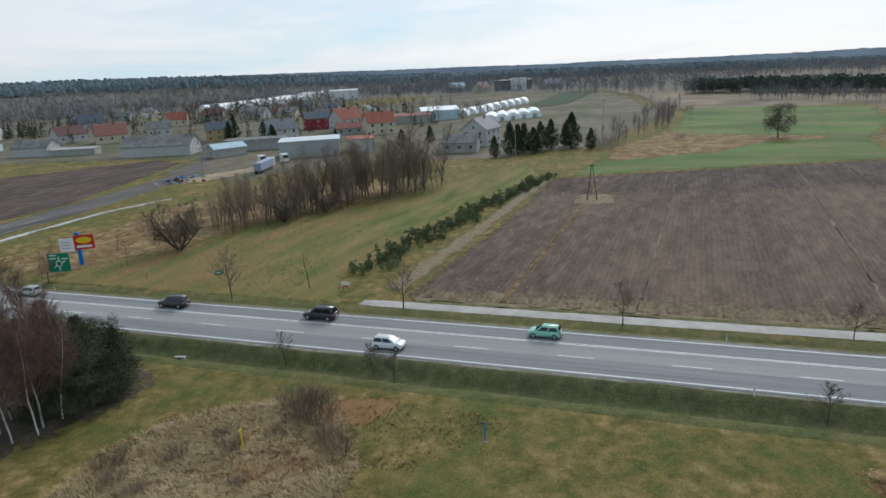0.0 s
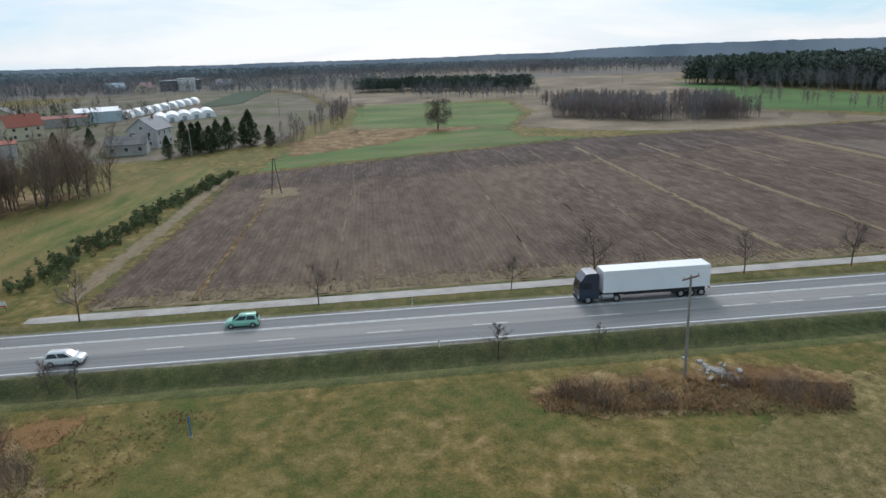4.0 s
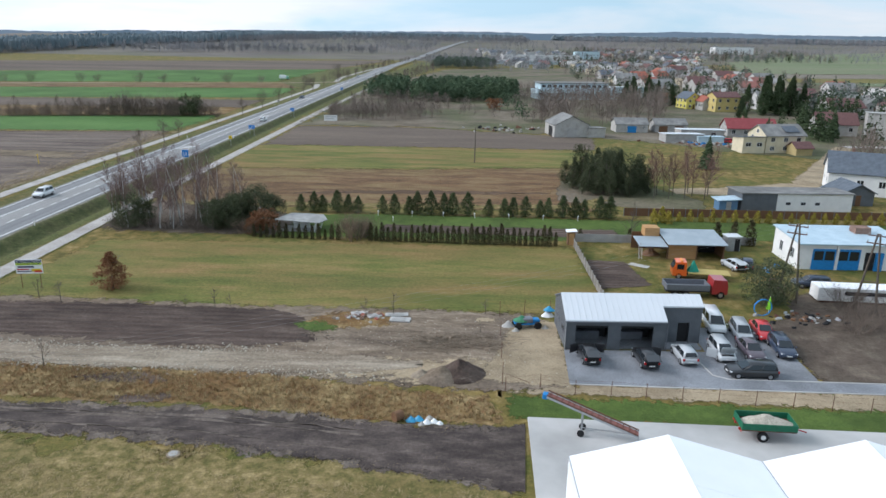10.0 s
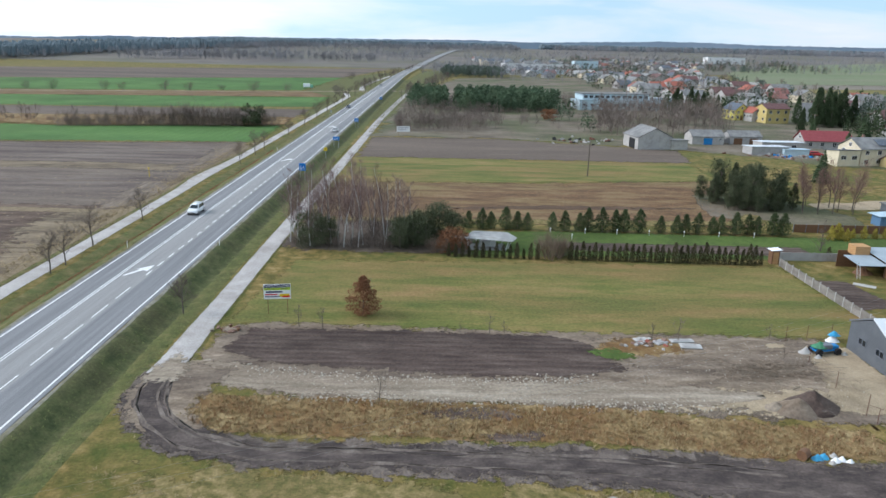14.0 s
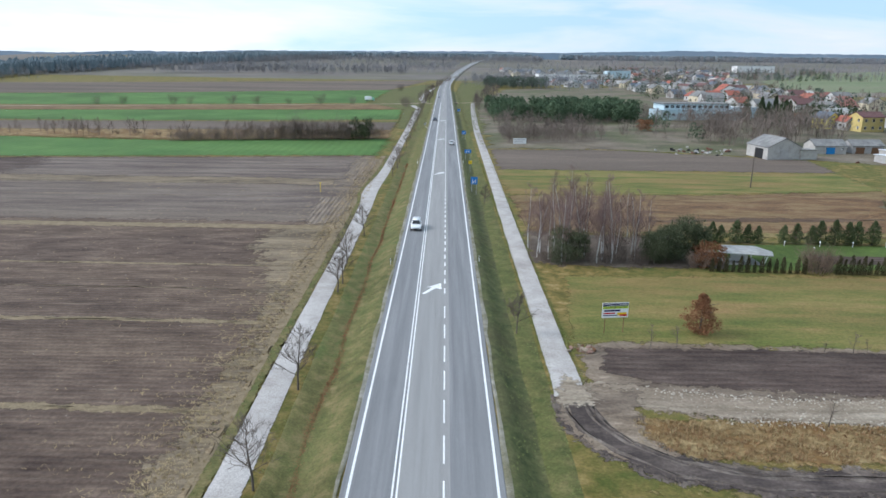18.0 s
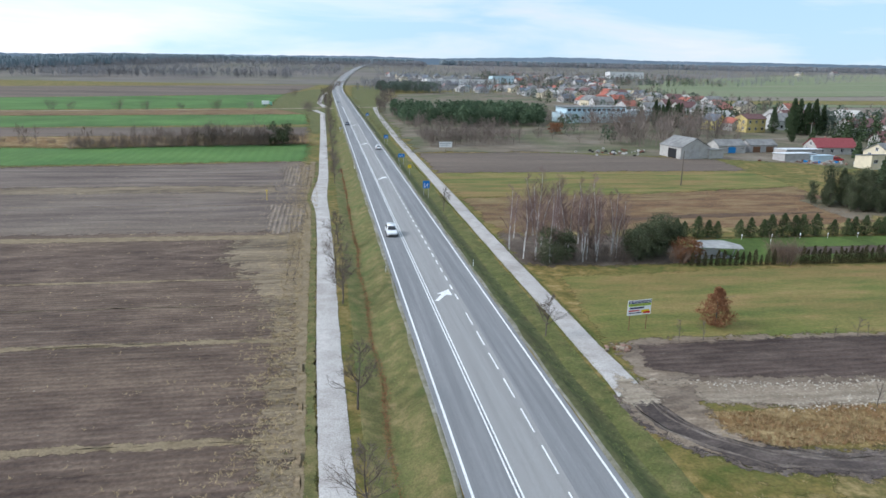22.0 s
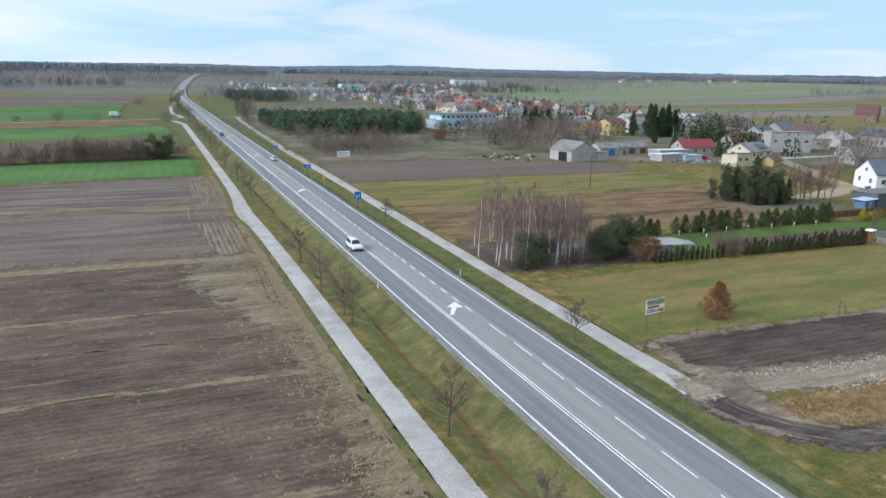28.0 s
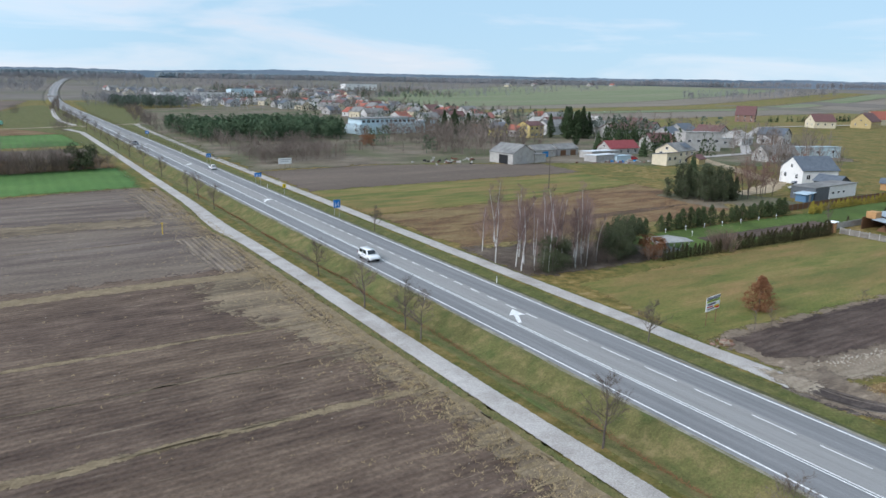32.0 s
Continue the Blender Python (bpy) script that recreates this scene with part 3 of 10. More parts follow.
for k, (y, w) in enumerate(((116.6, 3.0), (69.4, 1.1), (48.2, 1.2), (92.2, 0.7), (145, 0.5), (81.2, 0.4), (-38.5, 0.7), (33, 0.4), (10, 0.35), (24, 0.3), (-20, 0.3))):
    x0 = -19 if y > 0 else -17
    ribbon("straw_strip", [(x0, y - 0.6), (-34, y), (-60, y + 0.4), (-110, y + 1.2), (-140, y + (12 if y < 0 else 1.6))], w, M_DRY if k == 6 else (M_STRAW if w > 0.6 else M_TANSOIL), 0.050, "strip of pale straw left between furrows", "straw strip", 0.5, seed=k, kind="structure", step=1.5, soft=min(0.7, w * 0.45))
ribbon("straw_headland", [(-16.0, -52, 1.2), (-16.6, 10, 1.3), (-17.2, 60, 1.4), (-17.9, 84, 1.8), (-18.0, 112, 2.0), (-18.2, 150, 1.4), (-18.0, 212, 1.6)], 2, M_STRAW, 0.055, "strip of straw and dead grass along the field", "field edge", 0.6, seed=12, step=0.8, soft=0.6)
ribbon("green_edge", [(-15.1, -52), (-15.3, -20), (-15.8, 10), (-16.6, 66), (-16.8, 113), (-17.2, 140), (-18.4, 150), (-18.0, 162), (-16.9, 182), (-16.6, 212)], 0.9, M_VERGE, 0.067, "green grass edge beside the cycle path", "verge", 0.25, seed=13, step=0.8, soft=0.35)


def straw_tongues():
    """Straw that runs out from the field edge along the furrows."""
    r = random.Random(77)
    verts, faces, fringe = [], [], []
    y = -51.0
    while y < 116:
        x0 = -16.4 - 0.011 * (y + 52)
        L, w = r.uniform(2.2, 6.5), r.uniform(0.3, 0.8)
        n = 8
        for k in range(n + 1):
            f = k / n
            yy = y + 0.4 * noise.noise((x0 - L * f * 0.5, y, 1))
            for o, e in ((-w, 2), (0, 0.3 + 1.2 * f * f), (w, 2)):
                verts.append((x0 - L * f, yy + o, G + 0.062))
                fringe.append(e)
            if k:
                a = len(verts) - 6
                faces += [(a, a + 1, a + 4, a + 3), (a + 1, a + 2, a + 5, a + 4)]
        y += r.uniform(1.7, 2.7)
    ob = mesh_object("straw_tongues", verts, faces, M_STRAW)
    ob.data.attributes.new("fringe", "FLOAT", "POINT").data.foreach_set("value", fringe)
    tagged(ob, "straw tongues between furrows at the field edge", "straw", kind="stuff")


straw_tongues()
ribbon("straw_margin", [(-20, -56.5, 3.5), (-60, -54.6, 3.0), (-100, -53.6, 2.6), (-122, -52.4, 2.4)], 3, M_STRAW, 0.05, "pale dead grass beside the planted pines", "field edge", 0.9, seed=50, step=1.2)
patch("straw_patch", [(-86, -40), (-96, -40), (-97, -33), (-88, -31), (-84, -35)], M_STRAW, 0.06, "patch of dry grass round the pole", "field edge", 1.2, 1.0)

# the plots east of the road
M_DARKWEED = material("dead_weeds", [(0.060, 0.036, 0.024), (0.105, 0.066, 0.042), (0.15, 0.10, 0.062)], 0.4, 0.95, 0.8, big=0.1, fine=3, stretch=(0.3, 1, 1), fray=0.7)
patch("field_mown", [(15.5, 64), (19, 88.5), (58, 89.5), (90.5, 89), (91.5, 62), (79, 63), (58, 63), (19, 64.5)], M_MEADOW, 0.03, "mown grass plot, green with brown patches", "meadow", 0.7)
patch("field_brown", [(17, 113), (16, 150), (60, 152), (107, 160), (103, 126), (99, 113), (60, 113)], M_RUST, 0.03, "brown withered meadow strip east", "meadow", 1.5)
ribbon("meadow_dark_band", [(40, 124, 1.2), (52, 126, 2.6), (66, 127, 3.2), (80, 127.5, 2.6), (92, 128.5, 1.0)], 3, M_DARKWEED, 0.055, "dark band of dead weeds in the meadow", "weeds", 1.0, seed=81, step=1.0, soft=1.1)
ribbon("meadow_pale_edge", [(20, 114, 2.0), (50, 114.5, 3.2), (76, 115, 3.6), (98, 117, 3.4), (101, 124, 3.0)], 3, M_TANGRASS, 0.058, "pale grass edge of the brown meadow", "meadow", 1.2, seed=82, step=1.2, soft=1.3)
patch("field_olive", [(16, 151), (15.5, 187), (60, 188), (111, 187), (108, 161), (60, 153)], M_MEADOW, 0.035, "olive grass strip behind the meadow", "meadow", 1.2)
patch("field_ploughed_east", [(16.5, 188), (17, 232), (60, 233), (116, 213), (112, 188), (60, 189)], M_FARSOIL, 0.04, "ploughed strip before the farm sheds", "field", 1.2)
patch("birch_litter", [(14.6, 95), (24, 93.6), (36, 93.4), (45, 93.6), (46, 104), (36, 112), (16, 116)], M_BROWN, 0.034, "brown leaf litter under the birches", "leaf litter", 1.2, 1.0, soft=2.0)
patch("garden_lawn", [(40, 93), (40, 106.5), (60, 108), (100, 107), (150, 107), (150, 98), (91, 93)], M_LAWN, 0.03, "bright green garden lawn", "lawn", 0.4)
patch("garden_bed", [(60, 96.4), (99, 95.2), (99.3, 100.3), (61, 101)], M_DARKSOIL, 0.06, "long dug garden bed", "garden bed", 0.3)
patch("plot_margin", [(15.5, 53.5), (18, 49), (30, 46.6), (60, 45.2), (82, 43.8), (82, 62.4), (60, 63.6), (36, 63.9), (19, 64.4), (15.8, 62)], M_DIRT, 0.02, "bare brown soil between the plots", "yard", 1.4, 0.8)
patch("plot_dug", [(17.4, 57.5), (21, 54.6), (41, 51.8), (52, 52), (58.5, 53.6), (57, 58), (54, 61.5), (36, 62.6), (18.6, 62.6)], M_DARKSOIL, 0.05, "dug plot of dark soil", "field", 0.7, 0.5)
patch("dirt_fan", [(11.9, 51.6), (13.4, 52.4), (15.0, 53.4), (20, 52.6), (19, 48.5), (18.2, 44), (20, 41.4), (17, 40.2), (13.6, 42.8), (11.8, 47)], M_DIRT, 0.072, "trampled dirt where the tracks meet", "yard", 1.0, 0.6, soft=1.3)
patch("plot_dirt", [(57, 46.2), (60.5, 53), (56, 61.5), (68, 62.6), (79, 62.2), (84, 58), (84, 44.5), (76, 43.6), (66, 45.4)], M_DIRT, 0.045, "trodden grey-brown dirt yard", "yard", 0.7)
patch("plot_sand_track", [(58, 47), (66, 49.5), (76, 50), (78, 47), (70, 45.8), (62, 45.6)], M_SAND, 0.05, "pale trampled sand on the yard", "yard", 1.0, 1.0, soft=2.0)
patch("plot_weeds", [(56, 57.6), (58.4, 58.6), (60, 57.4), (59, 56.2), (57, 56.2)], M_LAWN, 0.058, "patch of fresh green weeds by the rubble", "weeds", 0.8, 0.6, soft=1.1)
patch("rubble_weeds", [(56, 59), (60, 62), (65, 61.6), (66, 58.6), (62, 57), (57, 57)], M_DRY, 0.054, "brown weeds round the rubble", "weeds", 0.9, 0.6, soft=1.2)
patch("plot_sand_spot", [(75.4, 60.6), (77.6, 60.8), (77.8, 59.8), (75.6, 59.7)], M_SAND, 0.06, "small spill of pale sand", "yard", 0.3, 0.5, soft=0.5)
patch("plot_burnt", [(38, 44.8), (42, 45.4), (46, 45), (47, 44), (42, 43.6)], M_DARKSOIL, 0.06, "dark patch of rotted stems", "weeds", 0.6, 0.6, soft=0.9)
patch("plot_burnt", [(43, 41.2), (46, 41.8), (49, 41.2), (48, 40.2), (44, 40.2)], M_DARKSOIL, 0.06, "dark patch of dug soil in the dry grass", "weeds", 0.6, 0.6, soft=0.8)
patch("plot_sand", [(75.5, 46), (84, 45), (84.2, 60), (79.5, 60.5), (77.5, 52)], M_SAND, 0.055, "pale sand beside the garage", "yard", 0.6, 1.2)
patch("plot_dry", [(17, 47.5), (26, 47), (55, 46), (66, 44), (76, 42.5), (77, 38.5), (63, 38.4), (52, 40.3), (32, 40.6), (22, 40.8), (17.5, 43)], M_DRY, 0.035, "strip of tall withered grass", "meadow", 0.8)
patch("plot_bed", [(91.6, 71.5), (91.6, 83.5), (97, 83), (98.3, 73)], M_DARKSOIL, 0.05, "dug dark vegetable bed", "garden bed", 0.3)
patch("plot_scrap", [(108, 47), (107.3, 60), (116, 66), (140, 60), (140, 46.5)], M_BROWN, 0.034, "bare earth with scrap", "yard", 0.8)
patch("plot_lawn_near", [(77.5, 39.4), (77.8, 43), (150, 40.2), (150, 36.8)], M_LAWN, 0.03, "green grass strip by the tents", "lawn", 0.4)
patch("yard_earth", [(107.6, 46.6), (107.8, 60), (110, 69), (122, 73), (150, 72), (150, 45.2), (108, 45.6)], M_BROWN, 0.026, "trampled brown earth beside the yard", "yard", 0.8)
patch("field_tan", [(17, 36), (30, 35), (52, 33.5), (66, 31.5), (76, 30.5), (76, 4), (60, -8), (36, -4), (26, 16), (18, 30)], M_TANGRASS, 0.015, "tan and olive rough meadow", "meadow", 3, 2)
patch("sand_strip", [(78, 43.6), (84, 45.4), (150, 44.4), (150, 41.2), (110, 41.9), (88, 43.4)], M_SAND, 0.050, "sandy strip along the wire fence", "yard", 0.4)
M_REEDBED = material("reed_litter", [(0.130, 0.085, 0.045), (0.235, 0.170, 0.088), (0.34, 0.265, 0.150)], 0.35, 0.95, 0.9, big=0.15, big_cols=[(0.150, 0.085, 0.040), (0.24, 0.150, 0.070)], fine=3.5, stretch=(1.2, 0.4, 1), fray=0.4)
M_ORANGE = material("russet_weeds", [(0.19, 0.105, 0.042), (0.27, 0.155, 0.066)], 0.6, 0.95, 0.8, fine=5, fray=1.0)
patch("bramble_ground", [(15, 0), (18, -1), (22, 4), (22.5, 14), (23, 24), (19, 31), (14.5, 24), (13.6, 14), (14, 5)], M_DRY, 0.045, "brown dead grass round the power pole", "weeds", 1.6, 0.8, soft=1.8)
patch("russet_patch", [(18.8, -49.0), (15.4, -48.6), (13.8, -45), (14.0, -41.5), (17.4, -41.6), (19.8, -45.4)], M_ORANGE, 0.05, "patch of russet withered weeds", "weeds", 1.2, 0.6)
patch("reed_bed", [(19.5, -59), (27, -64), (38, -62), (40, -48), (35, -40), (26, -41), (18, -46), (16.5, -53)], M_REEDBED, 0.04, "patch of withered reeds", "reeds", 3.2, 1.0, soft=3.0)
patch("leaf_litter", [(14, -72), (22, -71), (30, -72.5), (38, -76), (44, -80), (44, -96), (12, -96)], M_BROWN, 0.045, "brown leaf litter under the birches", "leaf litter", 1.5, 1.0, soft=3.0)

M_SCRUBLAND = material("scrubland", [(0.145, 0.112, 0.074), (0.210, 0.166, 0.112), (0.275, 0.220, 0.150)], 0.05, 0.95, 0.5, big=0.02, big_cols=[(0.11, 0.090, 0.058), (0.17, 0.132, 0.088)], fine=1.5, fray=0.08)
M_YARD = material("village_ground", [(0.100, 0.080, 0.058), (0.152, 0.124, 0.090), (0.20, 0.170, 0.13)], 0.08, 0.95, 0.4, big=0.03, big_cols=[(0.075, 0.085, 0.04), (0.11, 0.11, 0.055)], fine=1.5, fray=0.1)
patch("land_scrub_west", [(-350, -30), (-352, 70), (-262, 66), (-205, 45), (-178, 66), (-165, 100), (-168, 188), (-240, 150), (-300, 185), (-330, 215), (-380, 240), (-480, 230), (-700, 420), (-850, 200), (-880, -150), (-640, -120), (-480, -60)], M_SCRUBLAND, 0.02, "tan scrubland and stubble behind the pasture", "scrubland", 3, 12)
patch("land_village_southwest", [(-160, -76), (-190, -50), (-345, -24), (-350, -40), (-480, -62), (-640, -125), (-830, -180), (-700, -520), (-400, -780), (-180, -560), (-120, -420), (-150, -290), (-160, -225), (-160, -205), (-112, -184), (-112, -150), (-150, -130)], M_YARD, 0.02, "brown and grey village ground", "village ground", 3, 12)
patch("land_rough_southwest", [(-14, -122), (-26, -118), (-38, -110), (-60, -106), (-82, -93), (-104, -85), (-112, -120), (-78, -142), (-46, -140), (-20, -140)], M_DRY, 0.032, "rough dry grass under the trees", "scrubland", 2, 4)
patch("land_village_east", [(17, 236), (60, 236), (118, 214), (145, 200), (150, 190), (170, 180), (240, 165), (300, 230), (360, 310), (480, 440), (640, 700), (560, 760), (300, 800), (120, 760), (60, 700), (30, 520), (24, 490), (20, 400)], M_YARD, 0.06, "brown ground among the village houses", "village ground", 3, 10)
patch("land_yard_east", [(92, 66), (108, 62), (118, 78), (113, 92), (100, 92), (98, 84), (99, 72)], M_GRASS, 0.028, "worn grass round the sheds", "yard", 1.5, 2)
patch("land_grove_east", [(92, 122), (118, 112.5), (122, 124), (112, 142), (96, 142)], M_YARD, 0.038, "dark leaf litter under the grove", "grove ground", 1.5, 3)

# tracks and paths
ribbon("gravel_track", [(13.6, 51.5, 3.0), (17, 52.5, 4.2), (26, 49.7, 4.4), (40, 48.9, 4.2), (55, 48.6, 4.6), (62, 48.4, 4.0), (70, 48.6, 1.4)], 4.2, M_GRAVEL, 0.068, "pale gravel track across the plot", "track", 0.8, seed=1, step=1.0)
ribbon("track_margin", [(13.1, 52.0, 3.0), (13.4, 50.0, 4.6), (14.0, 47, 5.6), (15.8, 42.9, 5.4), (19.6, 39.4, 4.4), (25.5, 37.8, 4.2), (34, 37.7, 4.4), (53, 36.8, 5.6), (66, 35, 6.2), (74, 34.0, 7.6), (78.6, 33.6, 8.8)], 4, M_MUDTRACK, 0.05, "worn brown margin of the cinder track", "track", 1.0, seed=22, step=0.6, soft=1.1)
ribbon("cinder_track", [(13.3, 52.6, 2.2), (13.4, 50.4, 3.0), (13.6, 48.4, 3.8), (14.3, 45.4, 4.0), (15.9, 42.6, 3.6), (19.6, 39.5, 3.2), (25.5, 37.8, 2.9), (34, 37.7, 3.0), (53, 36.8, 4.2), (66, 35, 5.4), (74, 34.0, 7.0), (78.6, 33.6, 8.4)], 3, M_TRACK, 0.085, "dark cinder track in the grass", "track", 0.5, seed=2, step=0.5, soft=1.2)
for k, o in enumerate((-1.05, 0.75, 1.35)):
    ribbon("wheel_rut", [(13.3 + o * 0.9, 51.0, 0.3), (13.5 + o, 48.4, 0.5), (14.3 + o * 0.9, 45.4 + o * 0.35, 0.5), (15.9 + o * 0.65, 42.6 + o * 0.65, 0.45), (19.6 + o * 0.4, 39.5 + o * 0.8, 0.4), (25.5, 37.8 + o * 0.75, 0.35), (34, 37.7 + o * 0.75, 0.35), (53, 36.8 + o, 0.4), (66, 35 + o * 1.2, 0.3)], 0.4, M_MUDTRACK, 0.094 + 0.004 * k, "pale wheel rut in the cinder track", "track", 0.25, seed=70 + k, step=0.6, soft=0.2)
ribbon("path_west", [(-13.4, -58.8, 2.0), (-13.4, -56), (-13.5, -20), (-13.9, 10), (-14.7, 66), (-14.9, 113), (-15.2, 134, 2.7), (-15.6, 143, 3.1), (-15.95, 150, 3.5), (-15.95, 157, 3.4), (-15.6, 166, 3.1), (-15.15, 176, 2.8), (-14.95, 188), (-14.8, 300), (-15, 420, 3.0), (-20, 450, 4)], 2.6, M_PATH, 0.06, "grey concrete cycle path beside the road", "path", 0.12, seed=3, step=2, soft=0.12)
ribbon("path_east", [(13.2, 51.2, 3.1), (13.3, 56, 2.8), (13.3, 70), (13.4, 107), (13.9, 175), (14.6, 288), (17, 400), (19.5, 470), (21, 486, 4)], 2.7, M_PATH, 0.06, "pale concrete cycle path beside the road", "path", 0.12, seed=4, step=2, soft=0.12)
patch("path_end_dirt", [(11.9, 49.6), (12.1, 52.4), (12.6, 54.2), (13.2, 55.6), (14.2, 54.2), (15.2, 52.8), (15.4, 50.0)], M_GRAVEL, 0.11, "dusty gravel where the path runs into the dirt", "track", 0.5, 0.5, soft=1.5)
ribbon("lane_cross_west", [(-5.5, 470, 9), (-13, 476, 7), (-28, 466, 5), (-44, 459), (-90, 446), (-152, 430), (-260, 404)], 4, M_GRAVEL, 0.09, "pale gravel side lane", "lane", 0.4, seed=5)
ribbon("path_west_far", [(-13, 480, 4), (-17.5, 525), (-16, 600), (-11, 700), (-6, 780)], 3, M_PATH, 0.09, "pale path leading on beside the road", "path", 0.2, seed=15, step=6)
patch("verge_far_west", [(-8.5, 300), (-20, 300), (-24, 412), (-50, 470), (-50, 662), (-24, 800), (-6, 800), (-7, 640)], M_EDGE, 0.055, "grass between the fields and the road", "verge", 0.8, 6, soft=2.5)
patch("verge_far_east", [(11, 290), (22, 290), (26, 420), (40, 640), (64, 900), (22, 900), (11, 640)], M_EDGE, 0.05, "grass beside the far road", "verge", 0.8, 6, soft=2.5)
ribbon("lane_cross_east", [(5.6, 478, 5), (24, 488, 4), (60, 492, 3)], 4, M_GRAVEL, 0.07, "pale gravel side lane", "lane", 0.4, seed=6)
ribbon("lane_south", [(-20, -168, 9), (-34, -169.5, 11), (-57, -170, 12), (-92, -174, 12), (-120, -180, 9), (-150, -192, 5), (-200, -230, 5), (-240, -270, 5)], 5, M_WET, 0.06, "grey service lane towards the village", "lane", 0.4, seed=7)
# Puddles: the sky they reflect is put in as the pale concrete colour.
ribbon("lane_south_puddle_sheen", [(-22, -157.5, 2.4), (-41, -158.5, 2.0), (-65, -158, 1.8), (-83, -152, 1.4)], 2, M_CONC, 0.07, "puddled strip, sky sheen put in as pale colour", "lane", 0.8, seed=8)

patch("sand_heaps", [(-104, -171), (-112, -162), (-135, -155), (-142, -163), (-118, -172)], M_SAND, 0.08, "pale sand on the service yard", "yard", 2.0, 1.5)


def bank(name, rs, mat, dz, label, y0=-600, y1=640):
    """Grass laid over one side of the road's embankment."""
    ys = list(range(y0, -140, 40)) + list(range(-140, 320, 4)) + list(range(320, y1 + 1, 20))
    verts, faces = [], []
    for y in ys:
        for k, r in enumerate(rs):
            rr = r + (0.35 * noise.noise((r, y * 0.21, 7)) if k in (0, len(rs) - 1) else 0)
            verts.append((rr, y, profile(rr) + dz + (0.10 * noise.noise((r * 0.7, y * 0.11, 3)) if 0 < k < len(rs) - 1 else -0.045 - (0.06 if abs(r) > 10 else 0))))
    w = len(rs)
    for j in range(len(ys) - 1):
        for i in range(w - 1):
            a = j * w + i
            faces.append((a, a + 1, a + w + 1, a + w))
    return tagged(mesh_object(name, verts, faces, mat, True), label, "verge", kind="structure")


bank("verge_east", [6.15, 6.7, 7.5, 8.3, 9.0, 9.35], M_BANK, 0.05, "dark green grass bank with a shallow ditch")
bank("ditch_slope_east", [9.2, 9.7, 11.0, 11.9], M_EDGE, 0.045, "green grass slope beside the path")
bank("shoulder_east", [5.8, 5.98, 6.25], M_SHOULDER, 0.06, "pale gravel shoulder of the road")
bank("shoulder_west", [-6.25, -5.98, -5.8], M_SHOULDER, 0.06, "pale gravel shoulder of the road")
bank("verge_west", [-12.2, -11.9, -10.7, -9.9, -8.9, -7.5, -6.8, -6.15], M_VERGE, 0.05, "olive grass bank with a ditch")


def road_strip(name, r0, r1, y0, y1, mat, z, label="", parent=None):
    n = max(1, int((y1 - y0) / (20 if y1 > 640 else 200)))
    verts, faces = [], []
    for k in range(n + 1):
        y = y0 + (y1 - y0) * k / n
        for r in (r0, r1):
            x = r + bend(y)
            verts.append((x, y, land(x, y) - G + z))
    for k in range(n):
        faces.append((2 * k, 2 * k + 1, 2 * k + 3, 2 * k + 2))
    return mesh_object(name, verts, faces, mat)


def build_road():
    verts, faces = [], []
    ys = list(range(-900, 640, 20)) + list(range(640, 2300, 20))
    sec = [(-5.85, -0.10), (-5.75, 0.0), (-1.9, 0.03), (1.9, 0.03), (5.75, 0.0), (5.85, -0.10)]
    for y in ys:
        for r, z in sec:
            x = r + bend(y)
            verts.append((x, y, land(x, y) - G + z))
    for j in range(len(ys) - 1):
        for i in range(5):
            a = j * 6 + i
            faces.append((a, a + 1, a + 7, a + 6))
    surface = mesh_object("road", verts, faces, M_ASPHALT)
    surface.data.materials.append(M_ASPHALT_MID)
    for k, p in enumerate(surface.data.polygons):
        p.material_index = 1 if k % 5 == 2 else 0
    road = tagged(surface, "grey three-lane asphalt road with white markings", "road", kind="structure")

    def mark(name, r0, r1, y0, y1):
        zz = 0.036 if max(abs(r0), abs(r1)) < 2.4 else 0.010
        ob = road_strip(name, r0, r1, y0, y1, M_PAINT, zz)
        ob.parent = road
        return ob
    for s in (-1, 1):
        mark("edge_line", s * 5.25 - 0.10, s * 5.25 + 0.10, -900, 2300)
    for o in (-0.16, 0.16):
        mark("centre_line", -2.0 + o - 0.07, -2.0 + o + 0.07, -900, 470)
    for y in [-303.6 + 12 * k for k in range(26)] + [9.8, 18.3, 26, 32] + [38.2 + 6 * k for k in range(6)]:
        mark("lane_dash", 1.35, 1.49, y, y + 4)
    y = 77.0
    while y < 330:
        mark("lane_dash", 1.33, 1.51, y, y + 2.1)
        y += 4
    y = 500
    while y < 1200:
        mark("lane_dash", -0.1, 0.1, y, y + 4)
        y += 12
    me = bpy.data.meshes.new("lane_arrow")
    me.from_pydata([(-1.75, -2.6, 0), (-1.25, -2.6, 0), (0.1, -0.3, 0), (0.85, -0.6, 0), (0.75, 1.9, 0), (-1.05, 0.15, 0), (-0.45, 0.0, 0)], [], [(0, 1, 2, 6), (3, 4, 5, 6, 2)])
    me.materials.append(M_PAINT)
    for yy in (79.3, 173, 251, 329):
        a = new("lane_arrow", me)
        a.location = (0.15, yy, 0.042)
        a.parent = road


build_road()


# ---------------------------------------------------------------- makers
def part(name, bm, mat, parent=None, label="", shade=False):
    """Links a bmesh as one mesh object under a thing or a part."""
    me = bpy.data.meshes.new(name)
    bm.to_mesh(me)
    bm.free()
    return part_of(name, me, mat, parent, label, shade)


